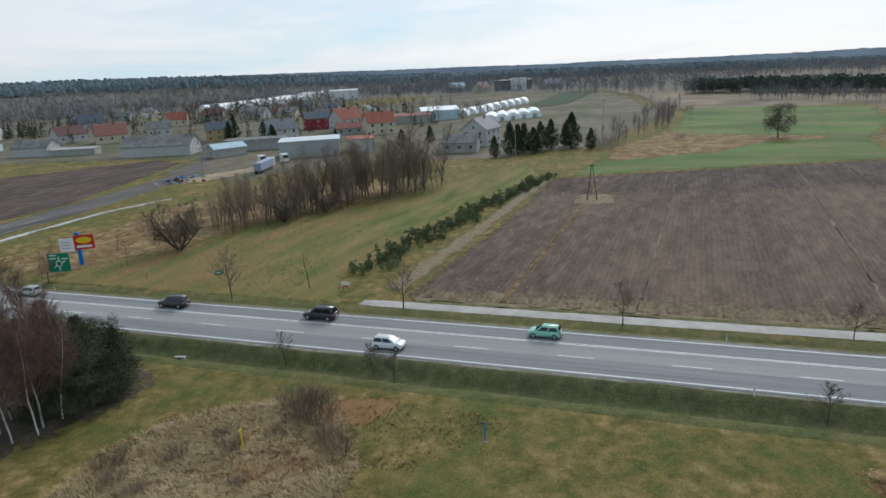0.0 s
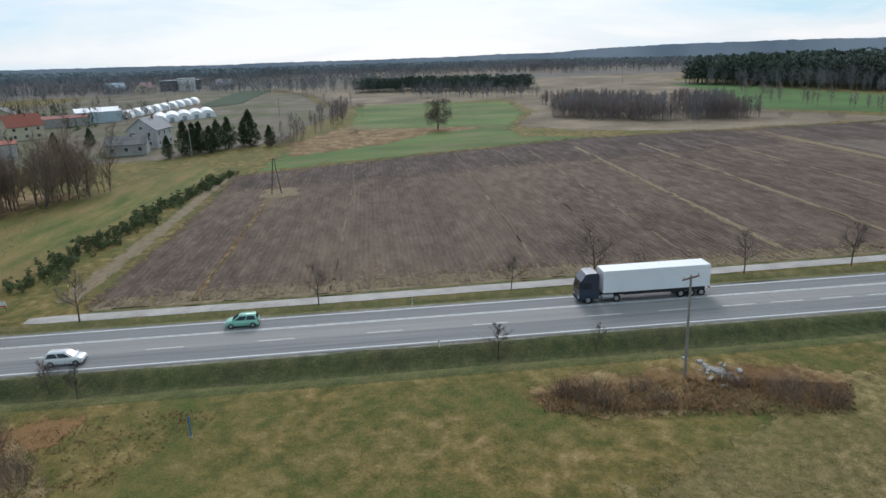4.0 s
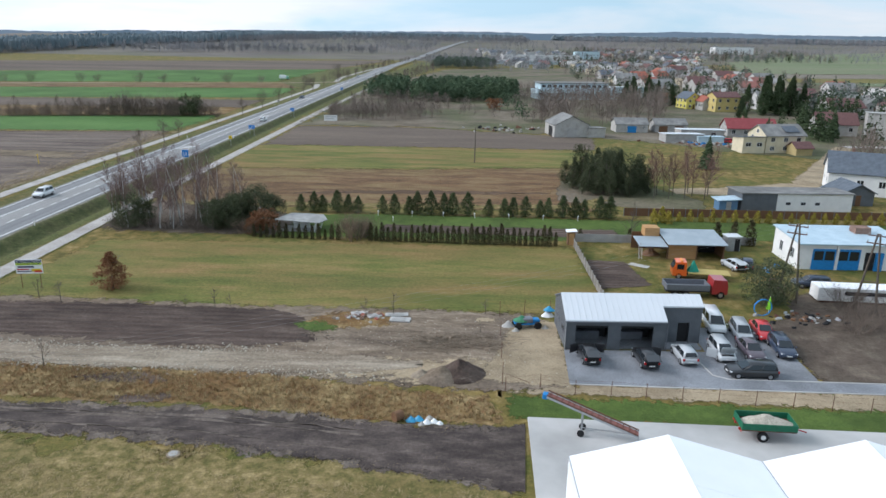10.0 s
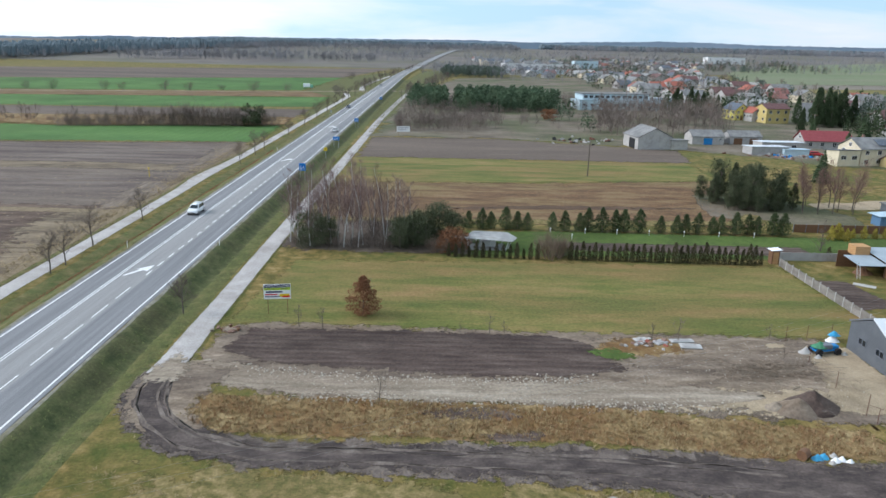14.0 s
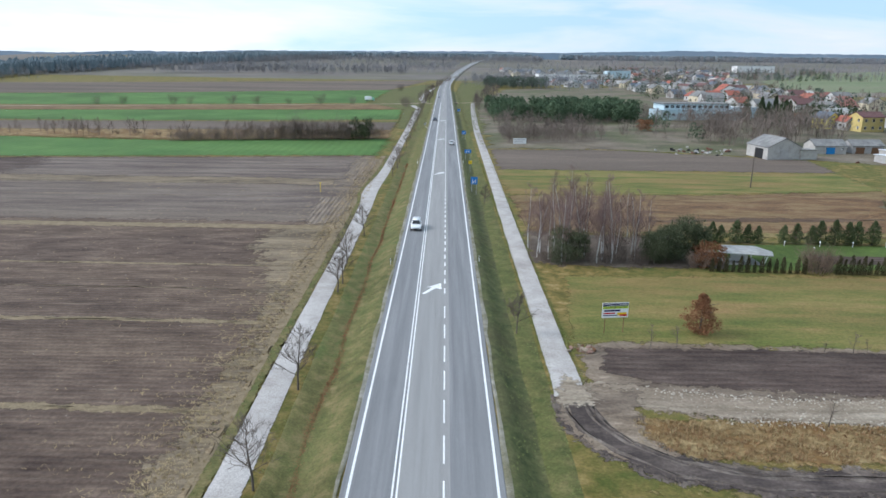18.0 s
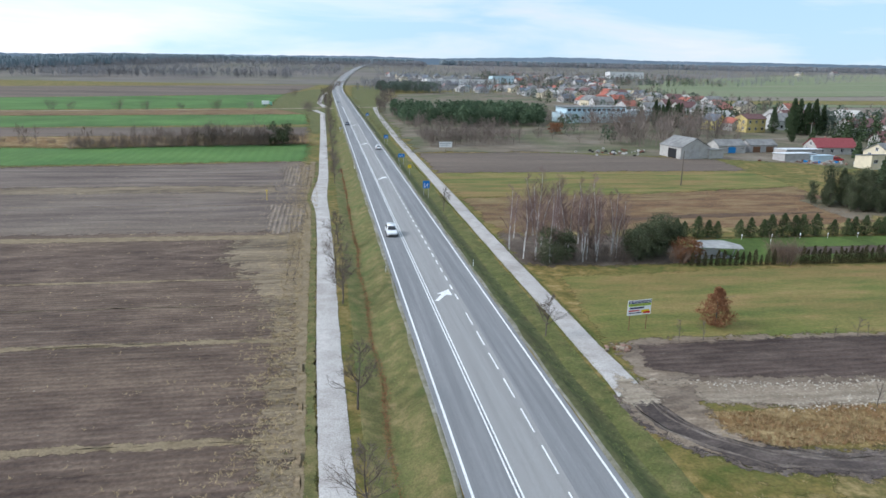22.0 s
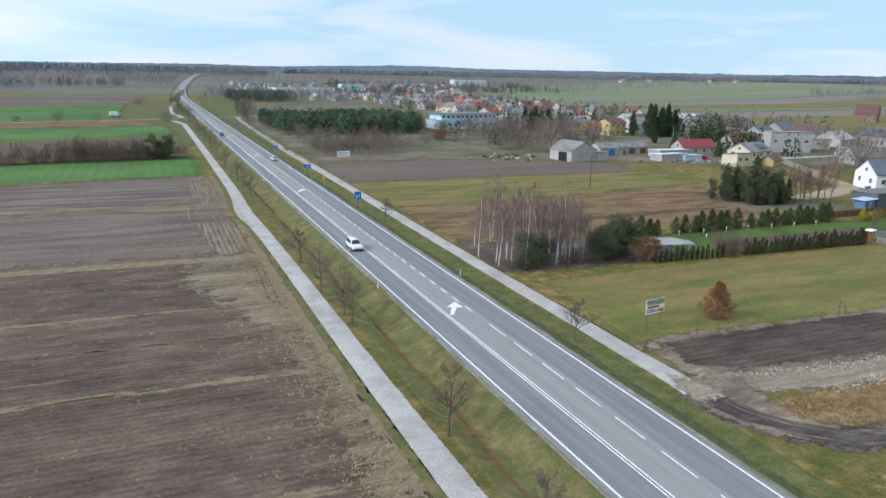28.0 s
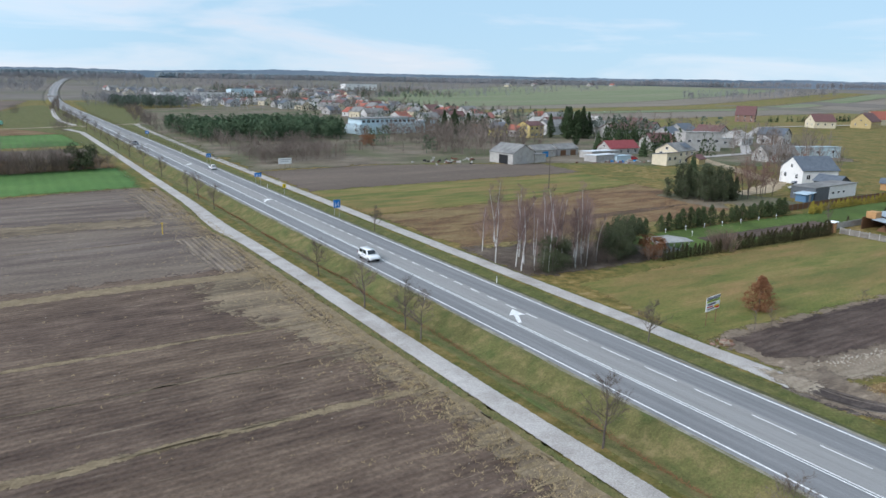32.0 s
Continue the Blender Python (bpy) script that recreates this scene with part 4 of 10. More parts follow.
def part_of(name, me, mat, parent=None, label="", shade=False):
    if mat and not me.materials:
        me.materials.append(mat)
    if shade:
        me.polygons.foreach_set("use_smooth", [True] * len(me.polygons))
    ob = new(name, me)
    ob.parent = parent
    if label:
        ob["label"] = label
    return ob


def thing(name, x, y, z=None, rz=0, label="", category="", group="", kind=""):
    ob = new(name)
    ob.empty_display_size = 0.3
    ob.matrix_basis = pose(x, y, land(x, y) if z is None else z, 0, 0, rz)
    return tagged(ob, label, category, group, kind)


def box(x0, x1, y0, y1, z0, z1, bevel=0.0, bm=None):
    bm = bm or bmesh.new()
    r = bmesh.ops.create_cube(bm, size=1, matrix=Matrix.LocRotScale(((x0 + x1) / 2, (y0 + y1) / 2, (z0 + z1) / 2), None, (x1 - x0, y1 - y0, z1 - z0)))
    if bevel:
        es = list({e for v in r["verts"] for e in v.link_edges})
        bmesh.ops.bevel(bm, geom=es, offset=bevel, segments=1, affect="EDGES")
    return bm


def tube(p, q, r0, r1, n=6, bm=None):
    """A tapered rod from p to q."""
    bm = bm or bmesh.new()
    p, q = Vector(p), Vector(q)
    m = Matrix.Translation((p + q) / 2) @ (q - p).to_track_quat("Z", "Y").to_matrix().to_4x4()
    bmesh.ops.create_cone(bm, cap_ends=True, segments=n, radius1=r0, radius2=r1, depth=(q - p).length, matrix=m)
    return bm


def prism(pts, y0, y1):
    """A solid with the outline pts in x and z, from y0 to y1."""
    bm = bmesh.new()
    a = [bm.verts.new((x, y0, z)) for x, z in pts]
    b = [bm.verts.new((x, y1, z)) for x, z in pts]
    n = len(pts)
    bm.faces.new(a)
    bm.faces.new(b[::-1])
    for i in range(n):
        bm.faces.new((a[i], b[i], b[(i + 1) % n], a[(i + 1) % n]))
    bmesh.ops.recalc_face_normals(bm, faces=bm.faces[:])
    return bm


class Wood:
    """Rods and leaves gathered into one mesh."""

    def __init__(self):
        self.v, self.f = [], []

    def rod(self, p, q, r0, r1, n=4, joined=False):
        """joined: goes on from the last rod's end ring."""
        d = (q - p).normalized()
        s = d.orthogonal().normalized()
        t = d.cross(s)
        k = len(self.v) - (n if joined else 0)
        for c, r in ((q, r1),) if joined else ((p, r0), (q, r1)):
            for i in range(n):
                a = 2 * math.pi * i / n
                self.v.append(c + (s * math.cos(a) + t * math.sin(a)) * r)
        for i in range(n):
            j = (i + 1) % n
            self.f.append((k + i, k + j, k + n + j, k + n + i))

    def leaf(self, c, size, rnd, up=0.0):
        a = Vector((rnd.gauss(0, 1), rnd.gauss(0, 1), rnd.gauss(0, 1) + up)).normalized()
        b = a.orthogonal().normalized()
        b.rotate(Matrix.Rotation(rnd.uniform(0, 6.28), 3, a))
        k = len(self.v)
        self.v += [c - a * size, c + b * size * 0.55, c + a * size, c - b * size * 0.45]
        self.f.append((k, k + 1, k + 2, k + 3))

    def mesh(self, name, mat):
        me = bpy.data.meshes.new(name)
        me.from_pydata([tuple(v) for v in self.v], [], self.f)
        me.materials.append(mat)
        return me


def grow(w, p, d, length, r, depth, rnd, bush=0.0, split=(3, 5), segs=3, droop=0.0, ends=0.45):
    """A limb that bends, tapers and forks."""
    for s in range(segs):
        q = p + d * (length / segs)
        w.rod(p, q, r * (1 - 0.25 * s / segs), r * (1 - 0.25 * (s + 1) / segs), 5 if r > 0.05 else 3)
        if depth > 0:
            for _ in range(rnd.randint(*split) if s or bush else rnd.randint(0, 1)):
                side = Vector((rnd.gauss(0, 1), rnd.gauss(0, 1), rnd.gauss(0.25, 0.5))).normalized()
                nd = (d * rnd.uniform(0.6, 1.0) + side * rnd.uniform(0.5, 0.9)).normalized()
                grow(w, p.lerp(q, rnd.random()), nd, length * rnd.uniform(0.32, 0.6), max(r * 0.42, 0.0095), depth - 1, rnd, bush, split, 2, droop, ends)
        p, d = q, (d + Vector((rnd.gauss(0, 0.16), rnd.gauss(0, 0.16), rnd.gauss(0.05, 0.1) - droop))).normalized()
        r *= 0.8


def bare_tree(name, h, seed, label, bark=M_BARK, twig=M_TWIG, first=0.28, limbs=9, spread=0.75, rad=0.02, depth=2, split=(2, 3), droop=0.0, stems=1, reach=0.42, lean=0.38):
    rnd = random.Random(seed)
    tree = thing(name, 0, 0, 0, 0, label, "tree")
    tw, cw = Wood(), Wood()
    for s in range(stems):
        p, d = Vector((0, 0, -0.15)), Vector((rnd.gauss(0, 0.05 if stems == 1 else lean), rnd.gauss(0, 0.05 if stems == 1 else lean), 1)).normalized()
        n = 8
        r = h * rad * (1 if stems == 1 else 0.7)
        for k in range(n):
            q = p + d * (h / n)
            r1 = h * rad * (1 - (k + 1) / n) * (1 if stems == 1 else 0.7) + 0.012
            tw.rod(p, q, r, r1, 6, k > 0)
            if (k + 1) / n > first:
                for _ in range(max(1, round(limbs / (n * (1 - first)) + rnd.uniform(-0.4, 0.6)))):
                    a = rnd.uniform(0, 6.28)
                    up = rnd.uniform(0.35, 1.1)
                    ld = Vector((math.cos(a) * spread, math.sin(a) * spread, up)).normalized()
                    left = 1 - (k / n - first) / (1.15 - first)
                    grow(cw, p.lerp(q, rnd.random()), ld, h * reach * max(0.25, left) * rnd.uniform(0.7, 1.1), max(r * 0.5, 0.02), depth, rnd, 0, split, 3, droop)
            p, r = q, r1
            d = (d + Vector((rnd.gauss(0, 0.07), rnd.gauss(0, 0.07), 0.1))).normalized()
        if stems > 1:
            part_of("stem", tw.mesh("stem", bark), None, tree)
            tw = Wood()
    if stems == 1:
        part_of("trunk", tw.mesh("trunk", bark), None, tree)
    part_of("crown", cw.mesh("crown", twig), None, tree)
    return tree


def spruce(name, h, w0, seed, label, mat=M_SPRUCE, levels=16, category="tree"):
    rnd = random.Random(seed)
    tree = thing(name, 0, 0, 0, 0, label, category)
    part("trunk", tube((0, 0, -0.1), (0, 0, h * 0.9), h * 0.022, 0.01, 6), M_BARK, tree)
    cw = Wood()
    for k in range(levels):
        z = h * (0.04 + 0.93 * k / levels)
        rr = w0 * (1 - k / levels) ** 0.85 * rnd.uniform(0.85, 1.1) + 0.05 * h / 4
        n = 10 if k < levels * 0.6 else 7
        for i in range(n):
            a = 2 * math.pi * (i + rnd.random() * 0.7) / n + k
            L = rr * rnd.uniform(0.75, 1.12)
            c = Vector((0, 0, z + rnd.uniform(-0.03, 0.03) * h))
            e = Vector((math.cos(a) * L, math.sin(a) * L, z - L * 0.10 + rnd.uniform(-0.02, 0.04) * h))
            t = Vector((-math.sin(a), math.cos(a), 0)) * L * 0.30
            m = c.lerp(e, 0.55)
            b = len(cw.v)
            cw.v += [c, m + t, e, m - t, m + Vector((0, 0, 0.10 * L + 0.02 * h)), m - Vector((0, 0, 0.16 * L))]
            cw.f += [(b, b + 1, b + 4), (b + 1, b + 2, b + 4), (b + 2, b + 3, b + 4), (b + 3, b, b + 4), (b, b + 5, b + 1), (b + 1, b + 5, b + 2), (b + 2, b + 5, b + 3), (b + 3, b + 5, b)]
    k = len(cw.v)
    cw.v += [Vector((0.04 * h, 0, h * 0.9)), Vector((-0.02 * h, 0.035 * h, h * 0.9)), Vector((-0.02 * h, -0.035 * h, h * 0.9)), Vector((0, 0, h))]
    cw.f += [(k, k + 1, k + 3), (k + 1, k + 2, k + 3), (k + 2, k, k + 3)]
    part_of("crown", cw.mesh("crown", mat), None, tree)
    return tree


def leafy(name, h, rx, seed, label, mat, n=900, size=0.14, clumps=14, low=0.0, category="tree", column=False, trunk=True, cone=False):
    """A crown of many small leaf clumps with gaps."""
    rnd = random.Random(seed)
    tree = thing(name, 0, 0, 0, 0, label, category)
    if trunk:
        w = Wood()
        w.rod(Vector((0, 0, -0.1)), Vector((rnd.gauss(0, 0.1), rnd.gauss(0, 0.1), h * 0.85)), h * 0.02 + 0.03, 0.02, 6)
        for k in range(6):
            z = h * rnd.uniform(max(low, 0.2), 0.75)
            a = rnd.uniform(0, 6.28)
            w.rod(Vector((0, 0, z)), Vector((math.cos(a) * rx * 0.7, math.sin(a) * rx * 0.7, z + h * 0.12)), h * 0.008 + 0.012, 0.01, 4)
        part_of("trunk", w.mesh("trunk", M_BARK), None, tree)
    cw = Wood()
    cl = []
    for k in range(clumps):
        if column:
            z = h * (k + 0.5) / clumps
            cl.append((Vector((rnd.gauss(0, 0.08) * rx, rnd.gauss(0, 0.08) * rx, z)), rx * (1.0 - 0.75 * max(0, z / h - 0.55) / 0.45), h / clumps * 0.9))
        elif cone:
            u = (k + rnd.random()) / clumps
            z = h * (low + 0.06 + (0.92 - low) * u)
            a, rr = 2.4 * k + rnd.uniform(0, 1.2), rx * (0.25 + 0.75 * min(1, u * 5)) * (1 - u) ** 0.7 * rnd.uniform(0.35, 1.0)
            cl.append((Vector((math.cos(a) * rr, math.sin(a) * rr, z)), rx * (0.42 - 0.26 * u) * rnd.uniform(0.8, 1.2), h * rnd.uniform(0.05, 0.085)))
        else:
            z = h * rnd.uniform(low + 0.1, 0.92)
            f = math.sqrt(max(0.05, 1 - ((z / h - (low + 1) / 2) / ((1 - low) / 2 + 0.05)) ** 2))
            a, rr = rnd.uniform(0, 6.28), rx * f * math.sqrt(rnd.random()) * 0.85
            cl.append((Vector((math.cos(a) * rr, math.sin(a) * rr, z)), rx * rnd.uniform(0.24, 0.42), h * rnd.uniform(0.08, 0.15)))
    for i in range(n):
        c, r, hz = cl[i % len(cl)]
        d = Vector((rnd.gauss(0, 1), rnd.gauss(0, 1), rnd.gauss(0, 1))).normalized() * rnd.uniform(0.55, 1.05)
        cw.leaf(c + Vector((d.x * r, d.y * r, d.z * hz)), size * rnd.uniform(0.6, 1.4), rnd, 0.8)
    part_of("crown", cw.mesh("crown", mat), None, tree)
    return tree


def thicket(name, h, rx, seed, label, mat=M_TWIG, stems=45, category="bush"):
    rnd = random.Random(seed)
    bush = thing(name, 0, 0, 0, 0, label, category)
    cw = Wood()
    for k in range(stems):
        a, rr = rnd.uniform(0, 6.28), rx * math.sqrt(rnd.random())
        p = Vector((math.cos(a) * rr * 0.75, math.sin(a) * rr * 0.75, -0.05))
        d = Vector((math.cos(a) * rr / rx * 0.5 + rnd.gauss(0, 0.15), math.sin(a) * rr / rx * 0.5 + rnd.gauss(0, 0.15), 1)).normalized()
        grow(cw, p, d, h * rnd.uniform(0.55, 1.0), 0.024, 1, rnd, 0, (4, 6), 3)
    part_of("twig", cw.mesh("twig", mat), None, bush)["kind"] = "stuff"
    return bush


def plant(src, spots, group="", label="", lo=0.85, hi=1.15, seed=0):
    """Puts the first of a kind and its copies at spots (x, y[, size])."""
    rnd = random.Random(seed)
    srcs = src if isinstance(src, list) else [src]
    used = set()
    out = []
    for k, s in enumerate(spots):
        o = srcs[k % len(srcs)]
        r = s[0] - bend(s[1])
        z = land(s[0], s[1]) + (profile(r) - G if abs(r) < 12 else 0)
        f = (s[2] if len(s) > 2 else 1.0) * rnd.uniform(lo, hi)
        m = pose(s[0], s[1], z, 0, 0, rnd.uniform(0, 360))
        if o.name not in used:
            used.add(o.name)
            o.matrix_basis = m
            c = o
        else:
            c = copy_thing(o, m)
        c.scale = (f * rnd.uniform(0.94, 1.06), f * rnd.uniform(0.94, 1.06), f)
        if group:
            c["group"] = group
        if label:
            c["label"] = label
        out.append(c)
    for o in srcs:
        if o.name not in used:
            for ch in list(o.children_recursive):
                bpy.data.objects.remove(ch)
            bpy.data.objects.remove(o)
    return out


# ---------------------------------------------------------------- trees along the road
T = [bare_tree("roadside_tree", 5.2 + 0.5 * k, 10 + k, "young bare roadside tree with a slender trunk", limbs=22, first=0.30, depth=2, split=(3, 4), rad=0.017, spread=0.9, reach=0.44) for k in range(5)]
plant(T, [(-12.3, 36.2, 1.05), (-12.3, 52, 1.05), (-12.8, 80.2, 0.9), (-12.7, 84, 0.9), (-13.4, 93.5, 0.85), (-12.7, 110.5, 1.05), (-12.2, 172, 1), (-12, 187, 1), (-12.1, 21.4, 0.65), (-12, 14.8, 1.1), (-12.8, 3.7, 0.9),
          (-11.8, -21.9, 1.0), (-11.9, -51.7, 1.05), (-11.5, -80, 1.1), (-12.2, -118, 0.7), (-12.2, 198, 1), (-12, 232, 1), (-12, 262, 1.1), (-12, 290, 1.1), (-11.8, 318, 1), (-12, 345, 1.1), (-12, 372, 1), (-11.8, 395, 1.1), (-12, 430, 1.1),
          (-9.5, 470, 1.2), (-9.5, 510, 1.2), (-9.5, 548, 1.2), (-9.5, 590, 1.3)], "trees along the west path", lo=0.95, hi=1.05)
T = [bare_tree("roadside_sapling", 4.2, 30 + k, "small bare tree on the road bank", limbs=22, first=0.25, rad=0.016, depth=2, split=(3, 4), spread=0.9) for k in range(3)]
plant(T, [(9.7, 67, 1.15), (9.6, 136.5, 1.15), (8.2, -58.2, 1.0), (8.2, -47, 0.9), (8.3, -2, 0.9), (8.4, 8.5, 0.8), (9.6, -43.8, 0.9)], "small trees on the east bank", lo=0.95, hi=1.05)
T = [bare_tree("sapling", 2.6, 40 + k, "thin bare sapling in the grass", limbs=8, first=0.3, rad=0.014, depth=1) for k in range(3)]
plant(T, [(34.4, 46.1, 1.05), (24, 63.3), (26.7, 62.9), (42, 61.5, 0.7), (45.3, 61.8, 0.9), (47, 62.2, 0.7), (63, 60.5, 0.9), (66, 61, 1), (75.8, 57, 0.6), (76.5, 62, 0.7)], "bare saplings on the plots", lo=0.9)
plant(bare_tree("garden_tree", 4.5, 47, "bare garden tree with upright twigs", limbs=18, first=0.12, rad=0.016, spread=0.45), [(101.5, 98.5)])
plant(leafy("oak_shrub", 4.3, 2.3, 52, "young oak with rust-brown withered leaves", M_RUSTLEAF, 6500, 0.085, 60, 0.0, cone=True), [(30.8, 67.4)])
plant([leafy("withered_shrub", 3.0, 2.3, 51, "shrub with rust-brown withered leaves", M_RUSTLEAF, 2000, 0.13, 30, 0.0)], [(42.0, 95.2, 1.05), (40.8, 94.2, 0.8), (88, 300, 1.7), (176, 345, 2.0)])

# ---------------------------------------------------------------- the clump of birches and pines beside the east path
T = [bare_tree("birch", 10.0 + k * 0.8, 160 + k, "slender white-barked bare birch with pale twigs", M_BIRCH, M_PALETWIG, 0.36, 26, 0.46, 0.0105, 2, (3, 4), 0.03, reach=0.26) for k in range(4)]
plant(T, [(q[0], q[1] + max(0, q[1] - 99) * 2.2) + q[2:] for q in [(15.9, 98.3), (16.6, 99.5, 0.9), (19.5, 96, 0.95), (22.5, 97.3, 1.05), (23.4, 98.8), (24.8, 95.7, 0.95), (25.9, 97, 0.9), (27.6, 97.4, 1.0), (28.9, 99.5), (21, 101), (26, 103), (30, 102, 0.9), (18, 103, 0.8), (31, 97.5, 0.8), (17.6, 97.2, 0.8), (20.6, 98.6, 0.9), (24.2, 101, 0.95), (28, 101.4, 0.9), (32.4, 100, 0.85), (22, 103.5, 0.85), (27, 95.6, 0.75), (33.5, 103, 0.8), (15.2, 100.6, 0.85), (19.0, 99.8, 0.95), (26.6, 99.6, 1.0), (31.2, 99.2, 0.9), (35.0, 100.4, 0.8), (24.0, 104.5, 0.9)]], "birch clump by the path", lo=0.92, hi=1.06)
T = [bare_tree("birch", 10.0 + k * 0.8, 60 + k, "white-barked bare birch in a clump", M_BIRCH, M_BTWIG, 0.30, 40, 0.5, 0.0085, 2, (4, 5), 0.02, reach=0.32) for k in range(4)]
plant(T, [(30.5, -74.6, 1.05), (28.6, -73.4, 1.0), (31.8, -75.2, 1.1), (27.3, -74.3, 1.0), (25.4, -73.8, 1.0), (33.2, -77, 1.05), (24.2, -74.4, 0.95), (29.5, -77.5, 1.1), (22.5, -77, 0.95), (27, -79, 1.05), (35, -80, 1.05), (31, -80.5, 1.1), (25, -80, 1.05), (21, -80, 1), (34, -84, 1.1), (29, -84, 1.1), (24, -85, 1.1), (19, -82, 1), (37, -83, 1.1), (17.5, -86, 1), (21, -89, 1.05), (27, -89, 1.1), (33, -89, 1.1), (16, -92, 1), (32, -78, 1.0), (26.2, -76.6, 1.0), (23.2, -79, 0.95), (36, -78.5, 1), (38.5, -81, 1.05), (40, -85, 1.1), (34.4, -78.6, 1.0), (30.4, -79, 1.05), (37, -86.5, 1.1), (28.2, -82, 1.05), (25.4, -83, 1.0), (33, -82, 1.1), (41, -90, 1.1), (36, -92, 1.1), (30, -93, 1.1), (24, -93, 1.05), (22, -83.6, 1.0), (38, -78, 0.95), (42, -82, 1.0), (43, -87, 1.0)], "birch clumps", lo=0.95, hi=1.05)
T = [leafy("pine", 4.6 + 0.5 * k, 2.5, 70 + k, "dark green bushy pine", M_PINE, 6500, 0.085, 52, 0.0) for k in range(3)]
plant(T, [(19.9, 95.6, 1.2), (21.8, 96.8, 0.95), (33.6, 95.4, 0.95), (35.6, 96.6, 1.1), (37.6, 97.8, 1.15), (39.6, 99.4, 1.3), (36.8, 99.6, 1.1), (34.2, 98.2, 0.9), (41.8, 101.4, 0.95), (110.4, 66.8, 1.25)], "bushy pines by the garden", lo=0.95, hi=1.05)
T = [leafy("pine", 6.4 + 0.7 * k, 3.0, 170 + k, "olive-green pine at the wood's edge", M_PINE, 11000, 0.075, 60, 0.0, cone=k != 1) for k in range(3)]
plant(T, [(20.4, -71.4, 0.85), (22.6, -72.6, 0.95), (18.4, -72.8, 0.95), (16.4, -74.6, 0.9), (20.6, -74.8, 1.05), (24.4, -74, 1.0), (18.0, -77.0, 1.1), (14.8, -77.8, 0.9), (22.8, -76.8, 1.05), (16.2, -80.5, 1.1), (13.8, -82, 0.9), (19.6, -79.8, 1.1), (26.6, -75.6, 0.9), (15.2, -85, 1.0), (13.6, -89, 1.0)], "pines at the wood's edge", lo=0.95, hi=1.05)
GROVE = [(96.2, 138.5, 0.6), (97.4, 134.0, 0.72), (99.6, 136.8, 0.95), (100.0, 130.6, 0.8), (102.8, 137.4, 0.85), (103.0, 129.0, 0.95), (104.8, 133.4, 1.08), (107.4, 136.4, 0.85), (106.6, 128.2, 0.7), (109.6, 131.0, 0.95), (112.0, 129.4, 0.65), (98.4, 128.4, 0.45), (112.4, 135, 0.7), (98.2, 136.2, 0.6), (101.6, 133.6, 0.8), (101.2, 128.0, 0.6), (104.8, 130.4, 0.7), (106.6, 133.0, 0.85), (108.6, 128.6, 0.65), (110.8, 133.4, 0.7), (103.6, 126.8, 0.5), (107.6, 126.6, 0.5), (100.8, 139.2, 0.7), (105.4, 138.6, 0.75)]
T = [leafy("tall_pine", 8.2 + k, 2.5, 80 + k, "tall dark green conifer in a grove", M_PINE, 6500, 0.12, 40, 0.02, cone=k == 1) for k in range(3)]
plant(T, GROVE, "grove of dark conifers", lo=0.92, hi=1.05)
T = [bare_tree("grove_tree", 8.5 + k, 90 + k, "slender bare tree beside the conifer grove", M_BARK, M_BTWIG, 0.25, 34, 0.5, 0.010, 2, (3, 4), reach=0.30) for k in range(2)]
plant(T, [(112.4, 126), (113.6, 128.5), (115.2, 125.5), (117, 129), (118.5, 126), (120.6, 128), (122.4, 125.6), (124, 128.8), (116, 132), (121, 132)], "bare trees by the grove", lo=0.85)

# ---------------------------------------------------------------- garden rows
plant(spruce("lone_spruce", 7.5, 2.3, 99, "dark spruce on the olive grass", levels=22), [(134.8, 161.5), (176, 246, 1.1), (198, 226, 1.2), (205, 262, 1.3), (172, 216, 0.9)], "single dark spruces", lo=0.95)
plant([leafy("farm_spruce", 15, 3.2, 400 + k, "tall dark spruce behind the yellow houses", M_SPRUCE, 5200, 0.26, 60, 0.0, cone=True) for k in range(3)], [(204, 298, 1.05), (207.5, 303, 1.1), (210.5, 297, 1.0), (213, 306, 1.1), (216, 299, 1.05), (219, 308, 0.95), (222, 301, 0.9), (201, 308, 0.8), (183, 268, 0.7), (152, 330, 0.75), (158, 338, 0.8), (164, 333, 0.85), (170, 341, 0.8), (175, 335, 0.75), (160, 350, 0.9), (168, 352, 0.85)], "tall dark spruces of the village", lo=0.95, hi=1.06)
T = [leafy("young_spruce", 3.7, 1.6, 100 + k, "young spruce in the garden row", M_YSPRUCE, 2400, 0.10, 60, 0.0, cone=True) for k in range(4)]
plant(T, [(44.9 + 2.12 * k + 0.35 * math.sin(k * 2.3), 109.0 - 0.03 * k) for k in range(27) if k not in (6, 15)], "row of young spruces", lo=0.8, hi=1.15, seed=1)
T = [leafy("thuja", 2.6, 0.46, 110 + k, "dark clipped thuja in the hedge", M_THUJA, 1500, 0.065, 16, 0, "hedge plant", True, False) for k in range(3)]
plant(T, [(59.6 + 0.92 * k, 91.2 - 0.03 * k + 0.12 * math.sin(k * 1.7), (1.0, 0.82, 1.1, 0.9, 1.0)[k % 5] + (0.12 if k > 17 else 0)) for k in range(32)], "thuja hedge", lo=0.9, hi=1.12, seed=2)
plant(leafy("thuja_low", 2.3, 0.40, 114, "low rounded thuja in the hedge", M_THUJA, 1400, 0.06, 14, 0, "hedge plant", True, False), [(41.2 + 1.03 * k, 92.0 - 0.06 * k, (1.0, 0.9, 1.05, 0.75, 1.1, 1.05, 0.8, 1.0)[k % 8]) for k in range(14)], "thuja hedge", lo=0.85, hi=1.05, seed=3)
